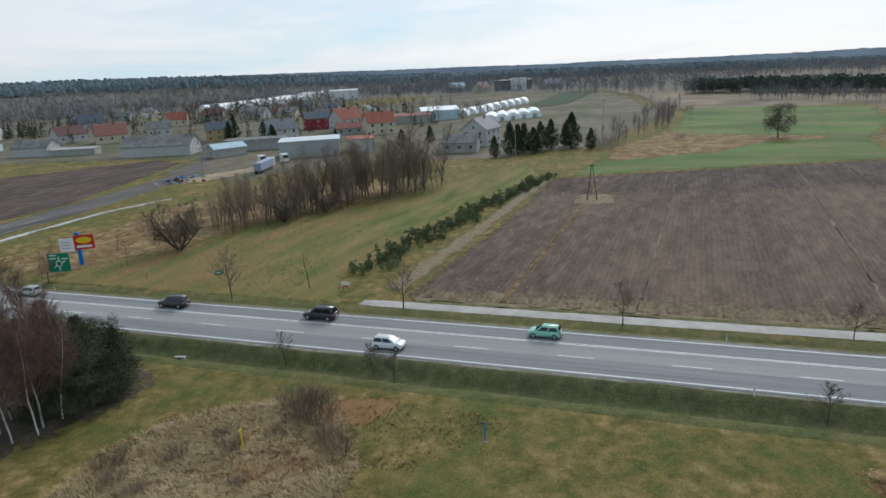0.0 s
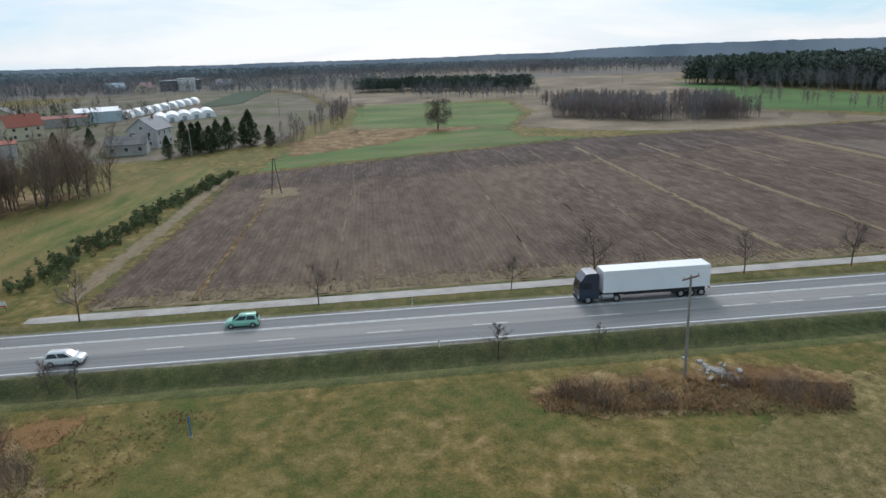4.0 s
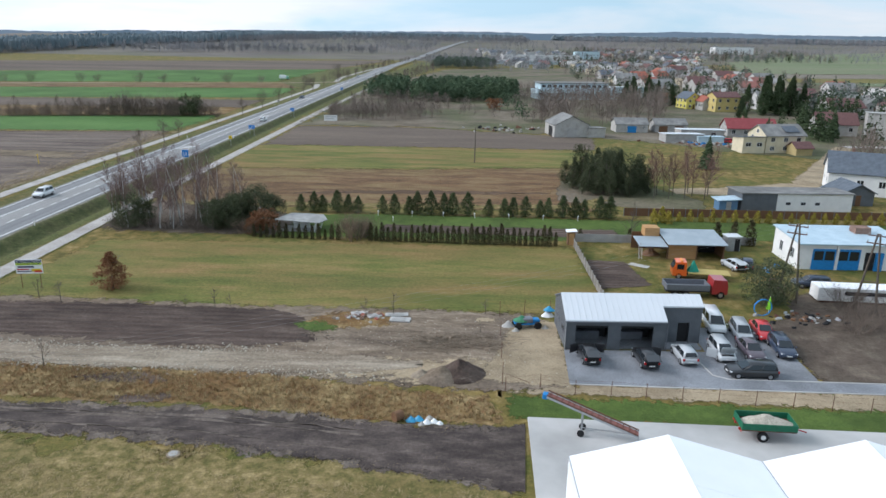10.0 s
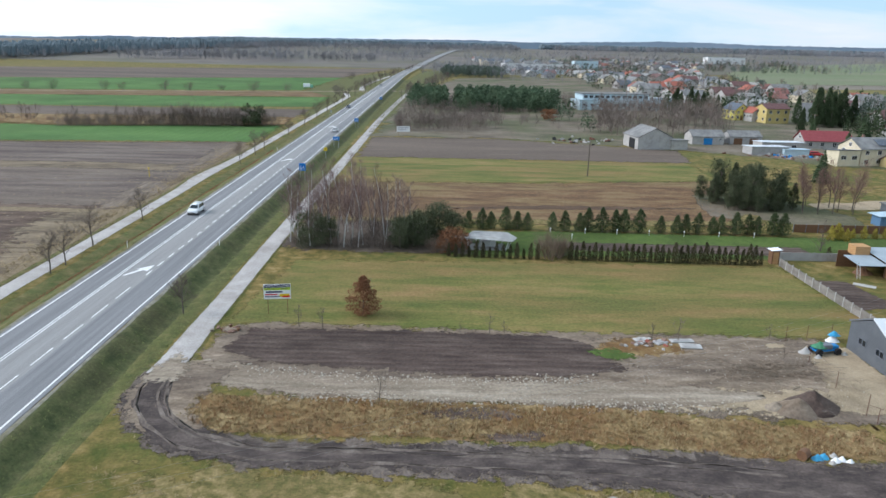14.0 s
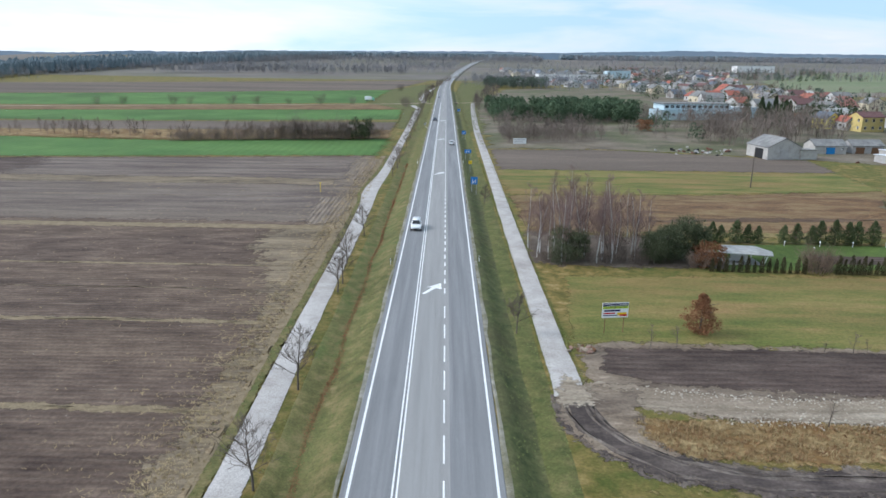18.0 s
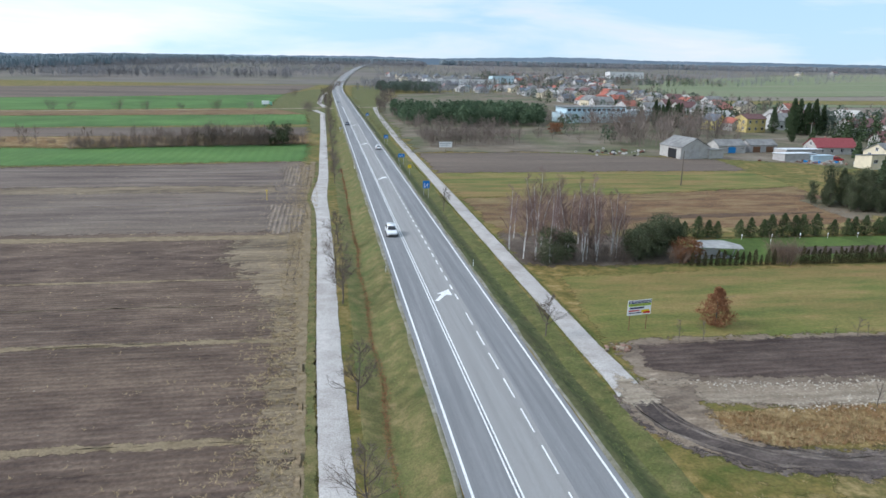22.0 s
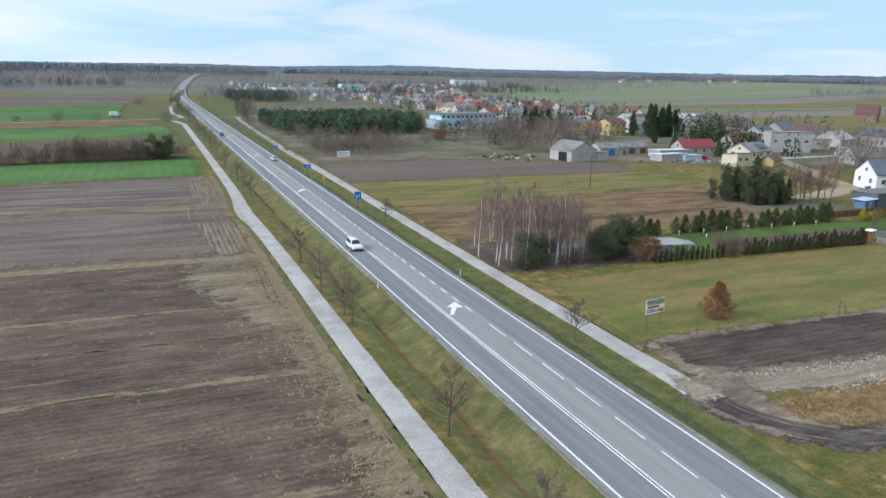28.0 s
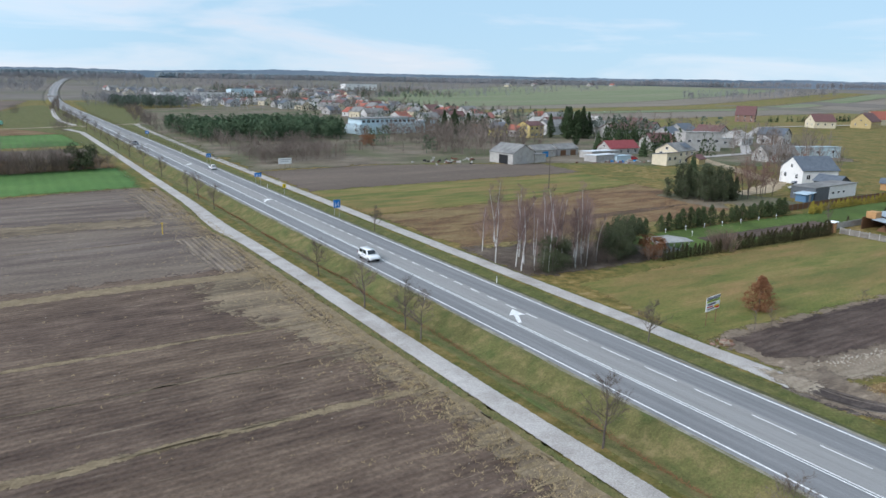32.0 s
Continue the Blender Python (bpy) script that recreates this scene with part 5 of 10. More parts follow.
T = [leafy("golden_thuja", 1.9, 0.6, 116 + k, "golden-green thuja in the garden row", M_GOLD, 380, 0.12, 8, 0, "hedge plant", True, False) for k in range(2)]
plant(T, [(110 + 1.95 * k, 107.5) for k in range(22)] + [(107, 105.6, 1.4), (108.6, 106.4, 1.5), (109.6, 105.2, 1.3)], "golden thuja row", lo=0.85, seed=4)
plant(leafy("tall_thuja", 3.6, 0.8, 118, "tall dark thuja behind the workshop", M_THUJA, 620, 0.15, 10, 0, "hedge plant", True, False), [(113.2, 92.3), (115.9, 92.8), (118.6, 92.8), (111.6, 93, 0.6), (92.4, 94, 0.6), (100, 93.5, 0.55)], "tall thujas", seed=5)
plant(thicket("garden_bush", 2.6, 1.7, 120, "bare brown bush in the hedge"), [(57.4, 93.2), (59.2, 93.6, 0.9), (23.2, 96.2, 0.8), (26.4, 95.8, 0.85), (29.2, 96.4, 0.9), (31.4, 95.2, 0.8), (17.2, 96.4, 0.7), (33.5, 98, 0.9), (35.5, 100, 1.1), (29.5, 104, 1.1), (120, 66, 1.4), (117.5, 60, 1.3), (123, 61, 1.5), (113.8, 69, 1.0)], "bare bushes")

# ---------------------------------------------------------------- verges and the west side
M_YPINE = material("young_pine_needles", [(0.085, 0.112, 0.050), (0.140, 0.168, 0.080), (0.19, 0.20, 0.11)], 0.9, 0.95, rand=0.25)
T = [leafy("young_pine", 1.35, 0.66, 130 + k, "young pine in the planted strip", M_YPINE, 420, 0.085, 12, 0, "shrub", False, False) for k in range(4)]
rnd = random.Random(5)
plant(T, [(-26.5 - 95 * k / 118 + rnd.gauss(0, 0.8), -65.3 + 13 * (k / 118) ** 1.35 + rnd.gauss(0, 1.7), 0.8 + 0.75 * rnd.random()) for k in [0.55 * j for j in range(215)]], "strip of young pines", lo=0.8, seed=6)
M_BUSH = material("bush_twigs", [(0.165, 0.115, 0.084), (0.245, 0.180, 0.136)], 1.5, 0.95, rand=0.2)
plant([thicket("garden_bush", 3.0, 1.9, 240 + k, "bare brown bush between the hedge plants", M_BUSH, 40) for k in range(2)], [(56.6, 91.6, 1.05), (57.6, 92.4, 1.2), (39.6, 93.6, 0.8)], "bare garden bushes", lo=0.95)
T = [thicket("bank_bush", 1.9, 2.0, 140 + k, "brown bare bush on the bank", M_BUSH, 60) for k in range(3)]
plant(T, [(17.2, -51, 1.2), (18.6, -48.5, 1.25), (23.5, -43, 1.0), (22, -45, 0.7), (17.5, 3, 0.8), (19.5, 5.2, 0.9), (17.5, 9.5, 0.7), (20.3, 10.8, 0.6), (18.2, 18.5, 0.75), (21, 21.8, 0.9), (22.8, 25, 0.8), (19.8, 23.5, 0.6), (25.8, -53, 0.6), (28.5, -57, 0.6), (30.5, -49, 0.5), (31, -62, 0.7), (16.4, -50, 0.9), (19.8, -49.6, 0.8), (33, -59.5, 0.6), (34, -56.5, 0.55), (22.4, -50.4, 0.5), (24, -55.5, 0.5)], "brown bushes", lo=0.85, seed=7)
plant(bare_tree("willow", 6.6, 150, "old many-stemmed bare willow", stems=9, limbs=12, first=0.2, rad=0.024, depth=2, split=(4, 5), spread=1.0, lean=0.62), [(-34.8, -109, 1.4), (-60, -101, 0.85), (-71, -96.5, 0.9)], "old willows")
M_ALDER = material("alder_twigs", [(0.205, 0.152, 0.110), (0.300, 0.230, 0.172)], 0.6, 0.95, rand=0.2)
T = [bare_tree("alder", 11.4 + 1.0 * k, 160 + k, "tall bare alder in the tree line", twig=M_ALDER, limbs=34, first=0.22, rad=0.0088, depth=2, split=(3, 4), spread=0.5, reach=0.32) for k in range(4)]
rnd = random.Random(8)
spots = []
for k in range(84):
    f = (k + rnd.random() * 0.8) / 84
    spots.append((-52 - 56 * f + rnd.gauss(0, 1.2), -112 + 29 * f + rnd.gauss(0, 3.2) - (4 if k % 2 else 0), 0.72 + 0.4 * f))
plant(T, spots + [(-101, -85, 0.9), (-105, -82, 0.7), (-87, -87, 1.05), (-90, -88, 1.1)], "tree line of alders", lo=0.85, seed=8)
plant([bare_tree("verge_sapling", 4.2, 170 + k, "thin bare sapling in rough grass", limbs=8, first=0.3, rad=0.012, depth=1) for k in range(2)],
      [(-24, -112), (-20, -126), (-32, -122), (-28, -135), (-17.8, -70, 1.2), (-13.5, -121, 0.8), (-44, -126), (-38, -118, 0.8), (-48, -108, 0.9), (-50, -118)], "saplings in the rough grass", lo=0.8)
lone = leafy("lone_tree", 10.0, 5.0, 175, "round lone bare tree in the pasture", M_TWIG, 11000, 0.11, 60, 0.10)
plant(lone, [(-206.5, 13.3, 1.12)])
T = [leafy("farm_spruce", 10, 3.4, 180 + k, "dark tall spruce by the farm", M_SPRUCE, 4200, 0.2, 48, 0.0, cone=True) for k in range(2)]
plant(T, [(-168, -76), (-173, -72), (-177, -67), (-181, -64, 1.1), (-184, -57, 1.1), (-180, -49.5, 0.75), (-162, -80, 0.7), (-170, -68, 0.8), (-188, -60, 0.9), (-176, -75, 0.9), (-205, -120, 0.8), (-215, -208, 1.1), (-212, -202, 0.9), (-196, -160, 0.8), (-188, -140, 0.7), (-186, -125, 0.7), (-235, -240, 1.1), (-228, -238, 0.9)], "dark spruces of the village", lo=0.9)
plant(thicket("scrub", 4.0, 4.5, 190, "clump of bare grey-brown scrub", M_BIRCHSCRUB, 50), [(-230, 70), (-222, 78, 1.1), (-215, 88, 1.1), (-207, 97, 1.1), (-212, 80, 1.0), (-200, 108, 1.2), (-195, 120, 1.0), (-196, 134, 1.2), (-205, 128, 1.1), (-330, -20, 0.9), (-345, -28, 1), (-192, -42, 1.0), (-360, -35, 1), (-205, -20, 0.6),
      (-190, 150, 0.7), (-180, 165, 0.6), (-182, -48, 1.1), (-178, -44, 0.8), (-240, 100, 1.2), (-228, 110, 1.2), (-220, 118, 1.1), (-245, 85, 1.1)], "bare scrub", lo=0.8)
M_HEDGE = material("hedge_twigs", [(0.190, 0.142, 0.116), (0.275, 0.215, 0.180)], 0.4, 0.95, rand=0.25)
plant(thicket("hedge_bush", 3.0, 3.0, 195, "bare brown bush in the field hedge", M_HEDGE, 60), [(-97 + 2.9 * k, 246.5 + 0.62 * k + 1.2 * math.sin(k * 2.1), 0.8 + 0.55 * ((k * 7) % 5) / 5) for k in range(25)] + [(-100 - 9 * k, 260 + 2 * k, 0.6) for k in range(5)], "bare field hedge", lo=0.85)
plant(leafy("field_pine", 8, 5.2, 198, "dark round pine at the field hedge", M_PINE, 3000, 0.26, 44, 0.0), [(-31, 257, 0.95)])
plant(thicket("field_tree", 6, 2.4, 199, "bare tree among the fields", M_PURPLE, 40, "tree"), [(-170, 440, 0.9), (-160, 441, 0.8), (-84, 252, 0.8), (-74, 253, 1.0), (-66, 254, 0.9), (-60, 255, 1.3), (-55, 256, 1.1), (-51, 255, 1.4), (-47, 257, 1.2), (-43, 256, 1.35), (-39, 258, 1.3), (-36, 256, 1.1), (-26, 259, 1.1), (-23, 260, 1.0), (-135, 445, 1.2), (-120, 447, 0.8), (-80, 452, 1.1), (-200, 436, 0.9), (-60, 460, 0.8), (-100, 452, 0.6), (-22, 432, 1), (-25, 445, 0.9), (-40, 640, 1), (-215, 432, 0.8)], "bare field trees", lo=0.8)


# ---------------------------------------------------------------- buildings
M_WHITE = plain("white_render", (0.74, 0.73, 0.70), 0.9, var=0.08, scale=0.8)
M_DULLWHITE = plain("dull_white_render", (0.50, 0.49, 0.47), 0.9, var=0.16, scale=0.8)
M_CREAM = plain("cream_render", (0.60, 0.53, 0.38), 0.9, scale=0.8)
M_YELLOW = plain("yellow_render", (0.52, 0.41, 0.16), 0.9, scale=0.8)
M_BRIGHTY = plain("bright_yellow_render", (0.62, 0.54, 0.14), 0.9, scale=0.8)
M_GREYR = plain("grey_render", (0.36, 0.35, 0.33), 0.95, var=0.2, scale=0.6)
M_LGREY = plain("pale_grey_render", (0.40, 0.385, 0.355), 0.95, var=0.22, scale=0.6)
M_OCHRE = plain("ochre_render", (0.42, 0.33, 0.16), 0.9, scale=0.8)
M_BRICK = material("brick_wall", [(0.215, 0.135, 0.105), (0.30, 0.195, 0.150)], 2.5, 0.95, 0.3, big=0.4)
M_TEAL = plain("pale_blue_panels", (0.50, 0.62, 0.66), 0.6, scale=0.5)
M_REDW = plain("dark_red_render", (0.30, 0.035, 0.045), 0.8)
M_ROOFRED = material("red_roof", [(0.27, 0.085, 0.06), (0.37, 0.13, 0.09)], 1.5, 0.75, 0.3, furrow=("X", 0.3, 0.08))
M_ROOFPINK = material("dull_red_roof", [(0.24, 0.10, 0.085), (0.32, 0.145, 0.12)], 1.5, 0.8, 0.3, furrow=("X", 0.3, 0.08))
M_ROOFBROWN = material("brown_roof", [(0.115, 0.060, 0.056), (0.165, 0.088, 0.082)], 1.5, 0.7, 0.3, furrow=("X", 0.3, 0.08))
M_ROOFMAROON = material("maroon_roof", [(0.21, 0.045, 0.050), (0.28, 0.070, 0.072)], 1.5, 0.7, 0.3, furrow=("X", 0.3, 0.08))
M_ROOFGREY = material("grey_roof", [(0.17, 0.17, 0.165), (0.27, 0.265, 0.25)], 0.6, 0.9, 0.3, big=0.2, furrow=("X", 0.35, 0.06))
M_ROOFDARK = material("slate_roof", [(0.085, 0.10, 0.12), (0.13, 0.15, 0.175)], 1.0, 0.6, 0.3, furrow=("X", 0.35, 0.07))
M_ROOFBLUE = material("pale_blue_metal_roof", [(0.38, 0.50, 0.57), (0.52, 0.63, 0.69)], 0.5, 0.5, 0.2, metal=0.1, furrow=("X", 0.3, 0.05))
M_METALROOF = material("pale_steel_roof", [(0.585, 0.61, 0.63), (0.615, 0.64, 0.66)], 0.25, 0.55, 0.0)
M_ANTH = material("anthracite_steel", [(0.105, 0.115, 0.125), (0.14, 0.15, 0.162)], 0.7, 0.55, 0.3, metal=0.1, furrow=("X", 0.12, 0.06))
M_ANTHROOF = plain("grey_steel_trim", (0.17, 0.18, 0.20), 0.5, 0.2)
M_FRAME = plain("white_frame", (0.70, 0.70, 0.69), 0.5, var=0.05)
M_BROWNW = plain("brown_wood", (0.16, 0.085, 0.045), 0.7, var=0.25, scale=4)
M_WOOD = material("raw_boards", [(0.36, 0.20, 0.085), (0.50, 0.30, 0.14)], 2, 0.85, 0.2, stretch=(0.3, 1, 6))
# Near-black: stands in for shade inside openings, and colours dark scrap.
M_DARK = plain("shade_and_scrap_black", (0.022, 0.022, 0.023), 0.9, var=0.2)
M_TENT = plain("white_tarpaulin", (0.86, 0.87, 0.88), 0.45, var=0.03, scale=0.4)
M_STEEL = plain("galvanised_steel", (0.42, 0.43, 0.44), 0.45, 0.6, var=0.15)
M_BLUE = plain("blue_paint", (0.02, 0.20, 0.48), 0.5, var=0.15)
M_BLACK = plain("black_rubber", (0.020, 0.020, 0.021), 0.85, var=0.2)
M_POLE = plain("concrete_pole", (0.27, 0.255, 0.235), 0.9, var=0.2, scale=1.5)
M_RUSTY = plain("rusty_steel", (0.13, 0.060, 0.040), 0.8, var=0.3, scale=4)
M_GLASS = bpy.data.materials.new("window_glass")
M_GLASS.use_nodes = True
_g = M_GLASS.node_tree.nodes["Principled BSDF"]
_g.inputs["Base Color"].default_value, _g.inputs["Roughness"].default_value, _g.inputs["Specular IOR Level"].default_value = (0.018, 0.022, 0.026, 1), 0.06, 0.6


def window(parent, x, y, z, w, h, out, frame_mat=M_FRAME):
    """A framed window lying on a wall that faces out (+x, -x, +y or -y)."""
    f = bmesh.new()
    t = 0.07
    for a0, a1, z0, z1 in ((-w / 2, w / 2, -h / 2, -h / 2 + t), (-w / 2, w / 2, h / 2 - t, h / 2), (-w / 2, -w / 2 + t, -h / 2, h / 2), (w / 2 - t, w / 2, -h / 2, h / 2), (-t / 2, t / 2, -h / 2, h / 2)):
        box(a0, a1, -0.05, 0.05, z0, z1, bm=f)
    wi = part("window", f, frame_mat, parent)
    wi.matrix_basis = pose(x, y, z, 0, 0, {"-y": 0, "+y": 180, "+x": 90, "-x": -90}[out])
    part("pane", box(-w / 2 + 0.02, w / 2 - 0.02, -0.02, 0.03, -h / 2 + 0.02, h / 2 - 0.02), M_GLASS, wi)
    return wi


def slope(parent, mat, p0, p1, y0, y1, thick=0.16, name="roof"):
    """A roof slab from the eave point p0 (x, z) to the ridge point p1, between y0 and y1."""
    (x0, z0), (x1, z1) = p0, p1
    return part(name, prism([(x0, z0), (x1, z1), (x1, z1 + thick), (x0, z0 + thick)], y0, y1), mat, parent)


def house(name, x, y, rz, w, d, eave, ridge, walls, roof, label, category="house", rows=1, cols=3, chimney=True, group="", over=0.4, windows=True, door=True, simple=False, z=None):
    """A gabled house: w across the gable, d along the ridge, which runs along its y."""
    hs = thing(name, x, y, z, rz, label, category, group)
    part("wall", prism([(-w / 2, 0), (w / 2, 0), (w / 2, eave), (0, ridge - 0.06), (-w / 2, eave)], -d / 2, d / 2), walls, hs)
    k = (ridge - eave) / (w / 2)
    for s in (-1, 1):
        slope(hs, roof, (s * (w / 2 + over), eave - over * k), (0, ridge), -d / 2 - over, d / 2 + over)
    if simple:
        for out, wx, wy in (("-x", -w / 2, -d / 4), ("-x", -w / 2, d / 4), ("+x", w / 2, -d / 4), ("+x", w / 2, d / 4), ("-y", -w / 4, -d / 2), ("-y", w / 4, -d / 2), ("+y", 0, d / 2)):
            part("window", box(wx - 0.65, wx + 0.65, wy - 0.04, wy + 0.04, 1.2, 2.6) if "y" in out else box(wx - 0.04, wx + 0.04, wy - 0.65, wy + 0.65, 1.2, 2.6), M_GLASS, hs)
        part("gable_window", box(-0.5, 0.5, -d / 2 - 0.04, -d / 2 + 0.04, eave + 0.3, eave + 1.5), M_GLASS, hs)
    elif windows:
        hh = min(1.4, (eave / rows) * 0.5)
        for r in range(rows):
            zz = eave * (r + 0.55) / rows
            for c in range(cols):
                yy = -d / 2 + d * (c + 0.5) / cols
                window(hs, -w / 2, yy, zz, 1.3, hh, "-x")
                window(hs, w / 2, yy, zz, 1.3, hh, "+x")
            for sx in ((-0.25, 0.25) if w > 6 else (0,)):
                window(hs, sx * w, -d / 2, zz, 1.2, hh, "-y")
                window(hs, sx * w, d / 2, zz, 1.2, hh, "+y")
        if ridge - eave > 2:
            window(hs, 0, -d / 2, eave + 0.8, 1.1, 1.1, "-y")
            window(hs, 0, d / 2, eave + 0.8, 1.1, 1.1, "+y")
    if door:
        part("door", box(-0.5, 0.5, -d / 2 - 0.05, -d / 2 + 0.02, 0, 2.1), M_BROWNW, hs)
    if chimney:
        part("chimney", box(0.6, 1.2, d * 0.1, d * 0.1 + 0.6, eave + 0.5, ridge + 0.8, 0.03), M_BRICK, hs)
    return hs


def barn(name, x, y, rz, w, d, eave, ridge, walls, roof, label, category="shed", gates=1, gate_mat=M_GREYR, small=2):
    b = house(name, x, y, rz, w, d, eave, ridge, walls, roof, label, category, windows=False, door=False, chimney=False, over=0.3)
    for k in range(gates):
        yy = -d / 2 + d * (k + 0.5) / gates
        part("gate", box(-w / 2 - 0.06, -w / 2 + 0.02, yy - 1.5, yy + 1.5, 0, min(2.8, eave * 0.8)), gate_mat, b)
    part("gate", box(-1.5, 1.5, -d / 2 - 0.06, -d / 2 + 0.02, 0, min(3, eave * 0.85)), gate_mat, b)
    for k in range(small):
        window(b, -w / 2, -d / 2 + d * (k + 0.25) / max(1, small), eave * 0.65, 0.9, 0.6, "-x")
    return b


def flat_hall(name, x, y, rz, w, d, h, walls, roof, label, category="hall", tilt=0.4, bays=4, rim=M_STEEL):
    """A flat-roofed hall: w along x, d along y, its roof falling to the back."""
    b = thing(name, x, y, None, rz, label, category)
    part("wall", prism([(-d / 2, 0), (d / 2, 0), (d / 2, h - tilt), (-d / 2, h)], -w / 2, w / 2), walls, b).matrix_basis = pose(0, 0, 0, 0, 0, 90)
    r = part("roof", prism([(-d / 2 - 0.3, h + 0.02), (d / 2 + 0.3, h - tilt + 0.02), (d / 2 + 0.3, h - tilt + 0.2), (-d / 2 - 0.3, h + 0.2)], -w / 2 - 0.3, w / 2 + 0.3), roof, b)
    r.matrix_basis = pose(0, 0, 0, 0, 0, 90)
    for k in range(bays):
        xx = -w / 2 + w * (k + 0.5) / bays
        window(b, xx, -d / 2, h * 0.55, 1.6, 1.2, "-y")
    return b


# the dark garage with the pale steel roof
def build_garage():
    g = thing("garage", 84.3, 53.1, None, 1.5, "anthracite steel garage with a pale roof and two open bays", "garage")
    W, H, R = 10.2, 3.2, 4.75
    fr = bmesh.new()
    for x0, x1, z0, z1 in ((0, 1.0, 0, H), (4.3, 5.6, 0, H), (8.9, W, 0, H), (1.0, 4.3, 2.65, H), (5.6, 8.9, 2.65, H)):
        box(x0, x1, 0, 0.15, z0, z1, bm=fr)
    part("front_wall", fr, M_ANTH, g)
    sw = part("side_wall", prism([(0.15, 0), (7, 0), (7, H), (3.5, R - 0.1), (0.15, H + 0.05)], 0, 0.15), M_ANTH, g)
    sw.matrix_basis = pose(0.15, 0, 0, 0, 0, 90)
    sw = part("side_wall", prism([(1.9, 0), (7, 0), (7, H), (3.5, R - 0.1), (1.9, 4.0)], 0, 0.15), M_ANTH, g)
    sw.matrix_basis = pose(14.4, 0, 0, 0, 0, 90)
    part("back_wall", box(0.15, 14.25, 6.85, 7, 0, H), M_ANTH, g)
    part("partition", box(W - 0.12, W, 0.15, 6.85, 0, H), M_ANTH, g)
    w2 = bmesh.new()
    for x0, x1, z0, z1 in ((W, 12.0, 0, 3.9), (13.2, 14.25, 0, 3.9), (12.0, 13.2, 2.3, 3.9)):
        box(x0, x1, 1.9, 2.05, z0, z1, bm=w2)
    part("wing_wall", w2, M_ANTH, g)
    # Near-black panel put in for the shade behind the doorway.
    part("door_opening_shade", box(12.0, 13.2, 2.2, 2.3, 0, 2.3), M_DARK, g)
    fl = part("floor_slab", box(0.15, 14.2, 0.2, 6.8, 0, 0.06), M_PAVER, g)
    k = (R - H) / 3.5

    def roof_piece(x0, x1, y0, y1, name, mat):
        z0 = H + k * y0 if y0 < 3.5 else R
        z1 = R if y1 <= 3.6 else H - 0.05
        bm = prism([(y0, z0), (y1, z1), (y1, z1 + 0.16), (y0, z0 + 0.16)], x0, x1)
        bmesh.ops.transform(bm, matrix=Matrix(((0, 1, 0, 0), (1, 0, 0, 0), (0, 0, 1, 0), (0, 0, 0, 1))), verts=bm.verts[:])
        bmesh.ops.recalc_face_normals(bm, faces=bm.faces[:])
        return part(name, bm, mat, g)
    roof_piece(-0.1, W, -0.2, 3.5, "roof", M_METALROOF)
    roof_piece(W, 14.5, 1.8, 3.5, "roof", M_METALROOF)
    roof_piece(-0.1, 14.5, 3.5, 7.2, "roof", M_ANTHROOF)
    for j in range(24):
        x = 0.2 + j * 0.6
        y0 = -0.18 if x < W else 1.82
        bm = tube((x, y0, H + k * y0 + 0.18), (x, 3.48, R + 0.17), 0.025, 0.025, 4)
        part("roof_rib", bm, M_METALROOF, g)
    for yy in (1.7, 4.6):
        window(g, 0.0, yy, 1.75, 1.3, 0.75, "-x", M_ANTHROOF)
    part("downpipe", tube((-0.02, -0.08, 0), (-0.02, -0.08, H), 0.05, 0.05), M_STEEL, g)
    part("downpipe", tube((W + 0.1, -0.08, 0), (W + 0.1, -0.08, H), 0.05, 0.05), M_ANTHROOF, g)
    part("gutter", box(-0.1, W, -0.32, -0.2, H - 0.12, H - 0.02), M_ANTHROOF, g)
    for x0 in (1.0, 5.6):
        # Coloured near-black so that the open bays hold their inner shade.
        part("inner_shade_wall", box(x0 - 0.5, x0 + 3.8, 3.2, 3.3, 0.07, 3.0), M_DARK, g)
        part("workbench", box(x0 + 0.2, x0 + 3.0, 2.5, 3.15, 0.07, 0.95, 0.02), M_ANTHROOF, g)
        part("roller_door", box(x0, x0 + 3.3, 0.2, 0.3, 2.35, 2.65), M_DARK, g)


build_garage()
yard = patch("yard_paving", [(83.7, 45.5), (84.2, 52.9), (98.6, 53.2), (98.6, 59.5), (107.5, 59.5), (107.2, 47.2), (150, 46.2), (150, 44.0), (110, 45.0)], M_PAVER, 0.06, "grey paved yard before the garage", "yard", 0.0)
ribbon("kerb_line", [(96.8, 53.4), (97.6, 47.9), (98.8, 47.2), (150, 46.4)], 0.16, M_CONC, 0.11, "pale concrete edging in the paving", "kerb", 0.0)
ribbon("kerb_line_front", [(83.7, 45.4), (110, 44.9), (150, 43.9)], 0.14, M_CONC, 0.11, "pale concrete edging of the paving", "kerb", 0.0)


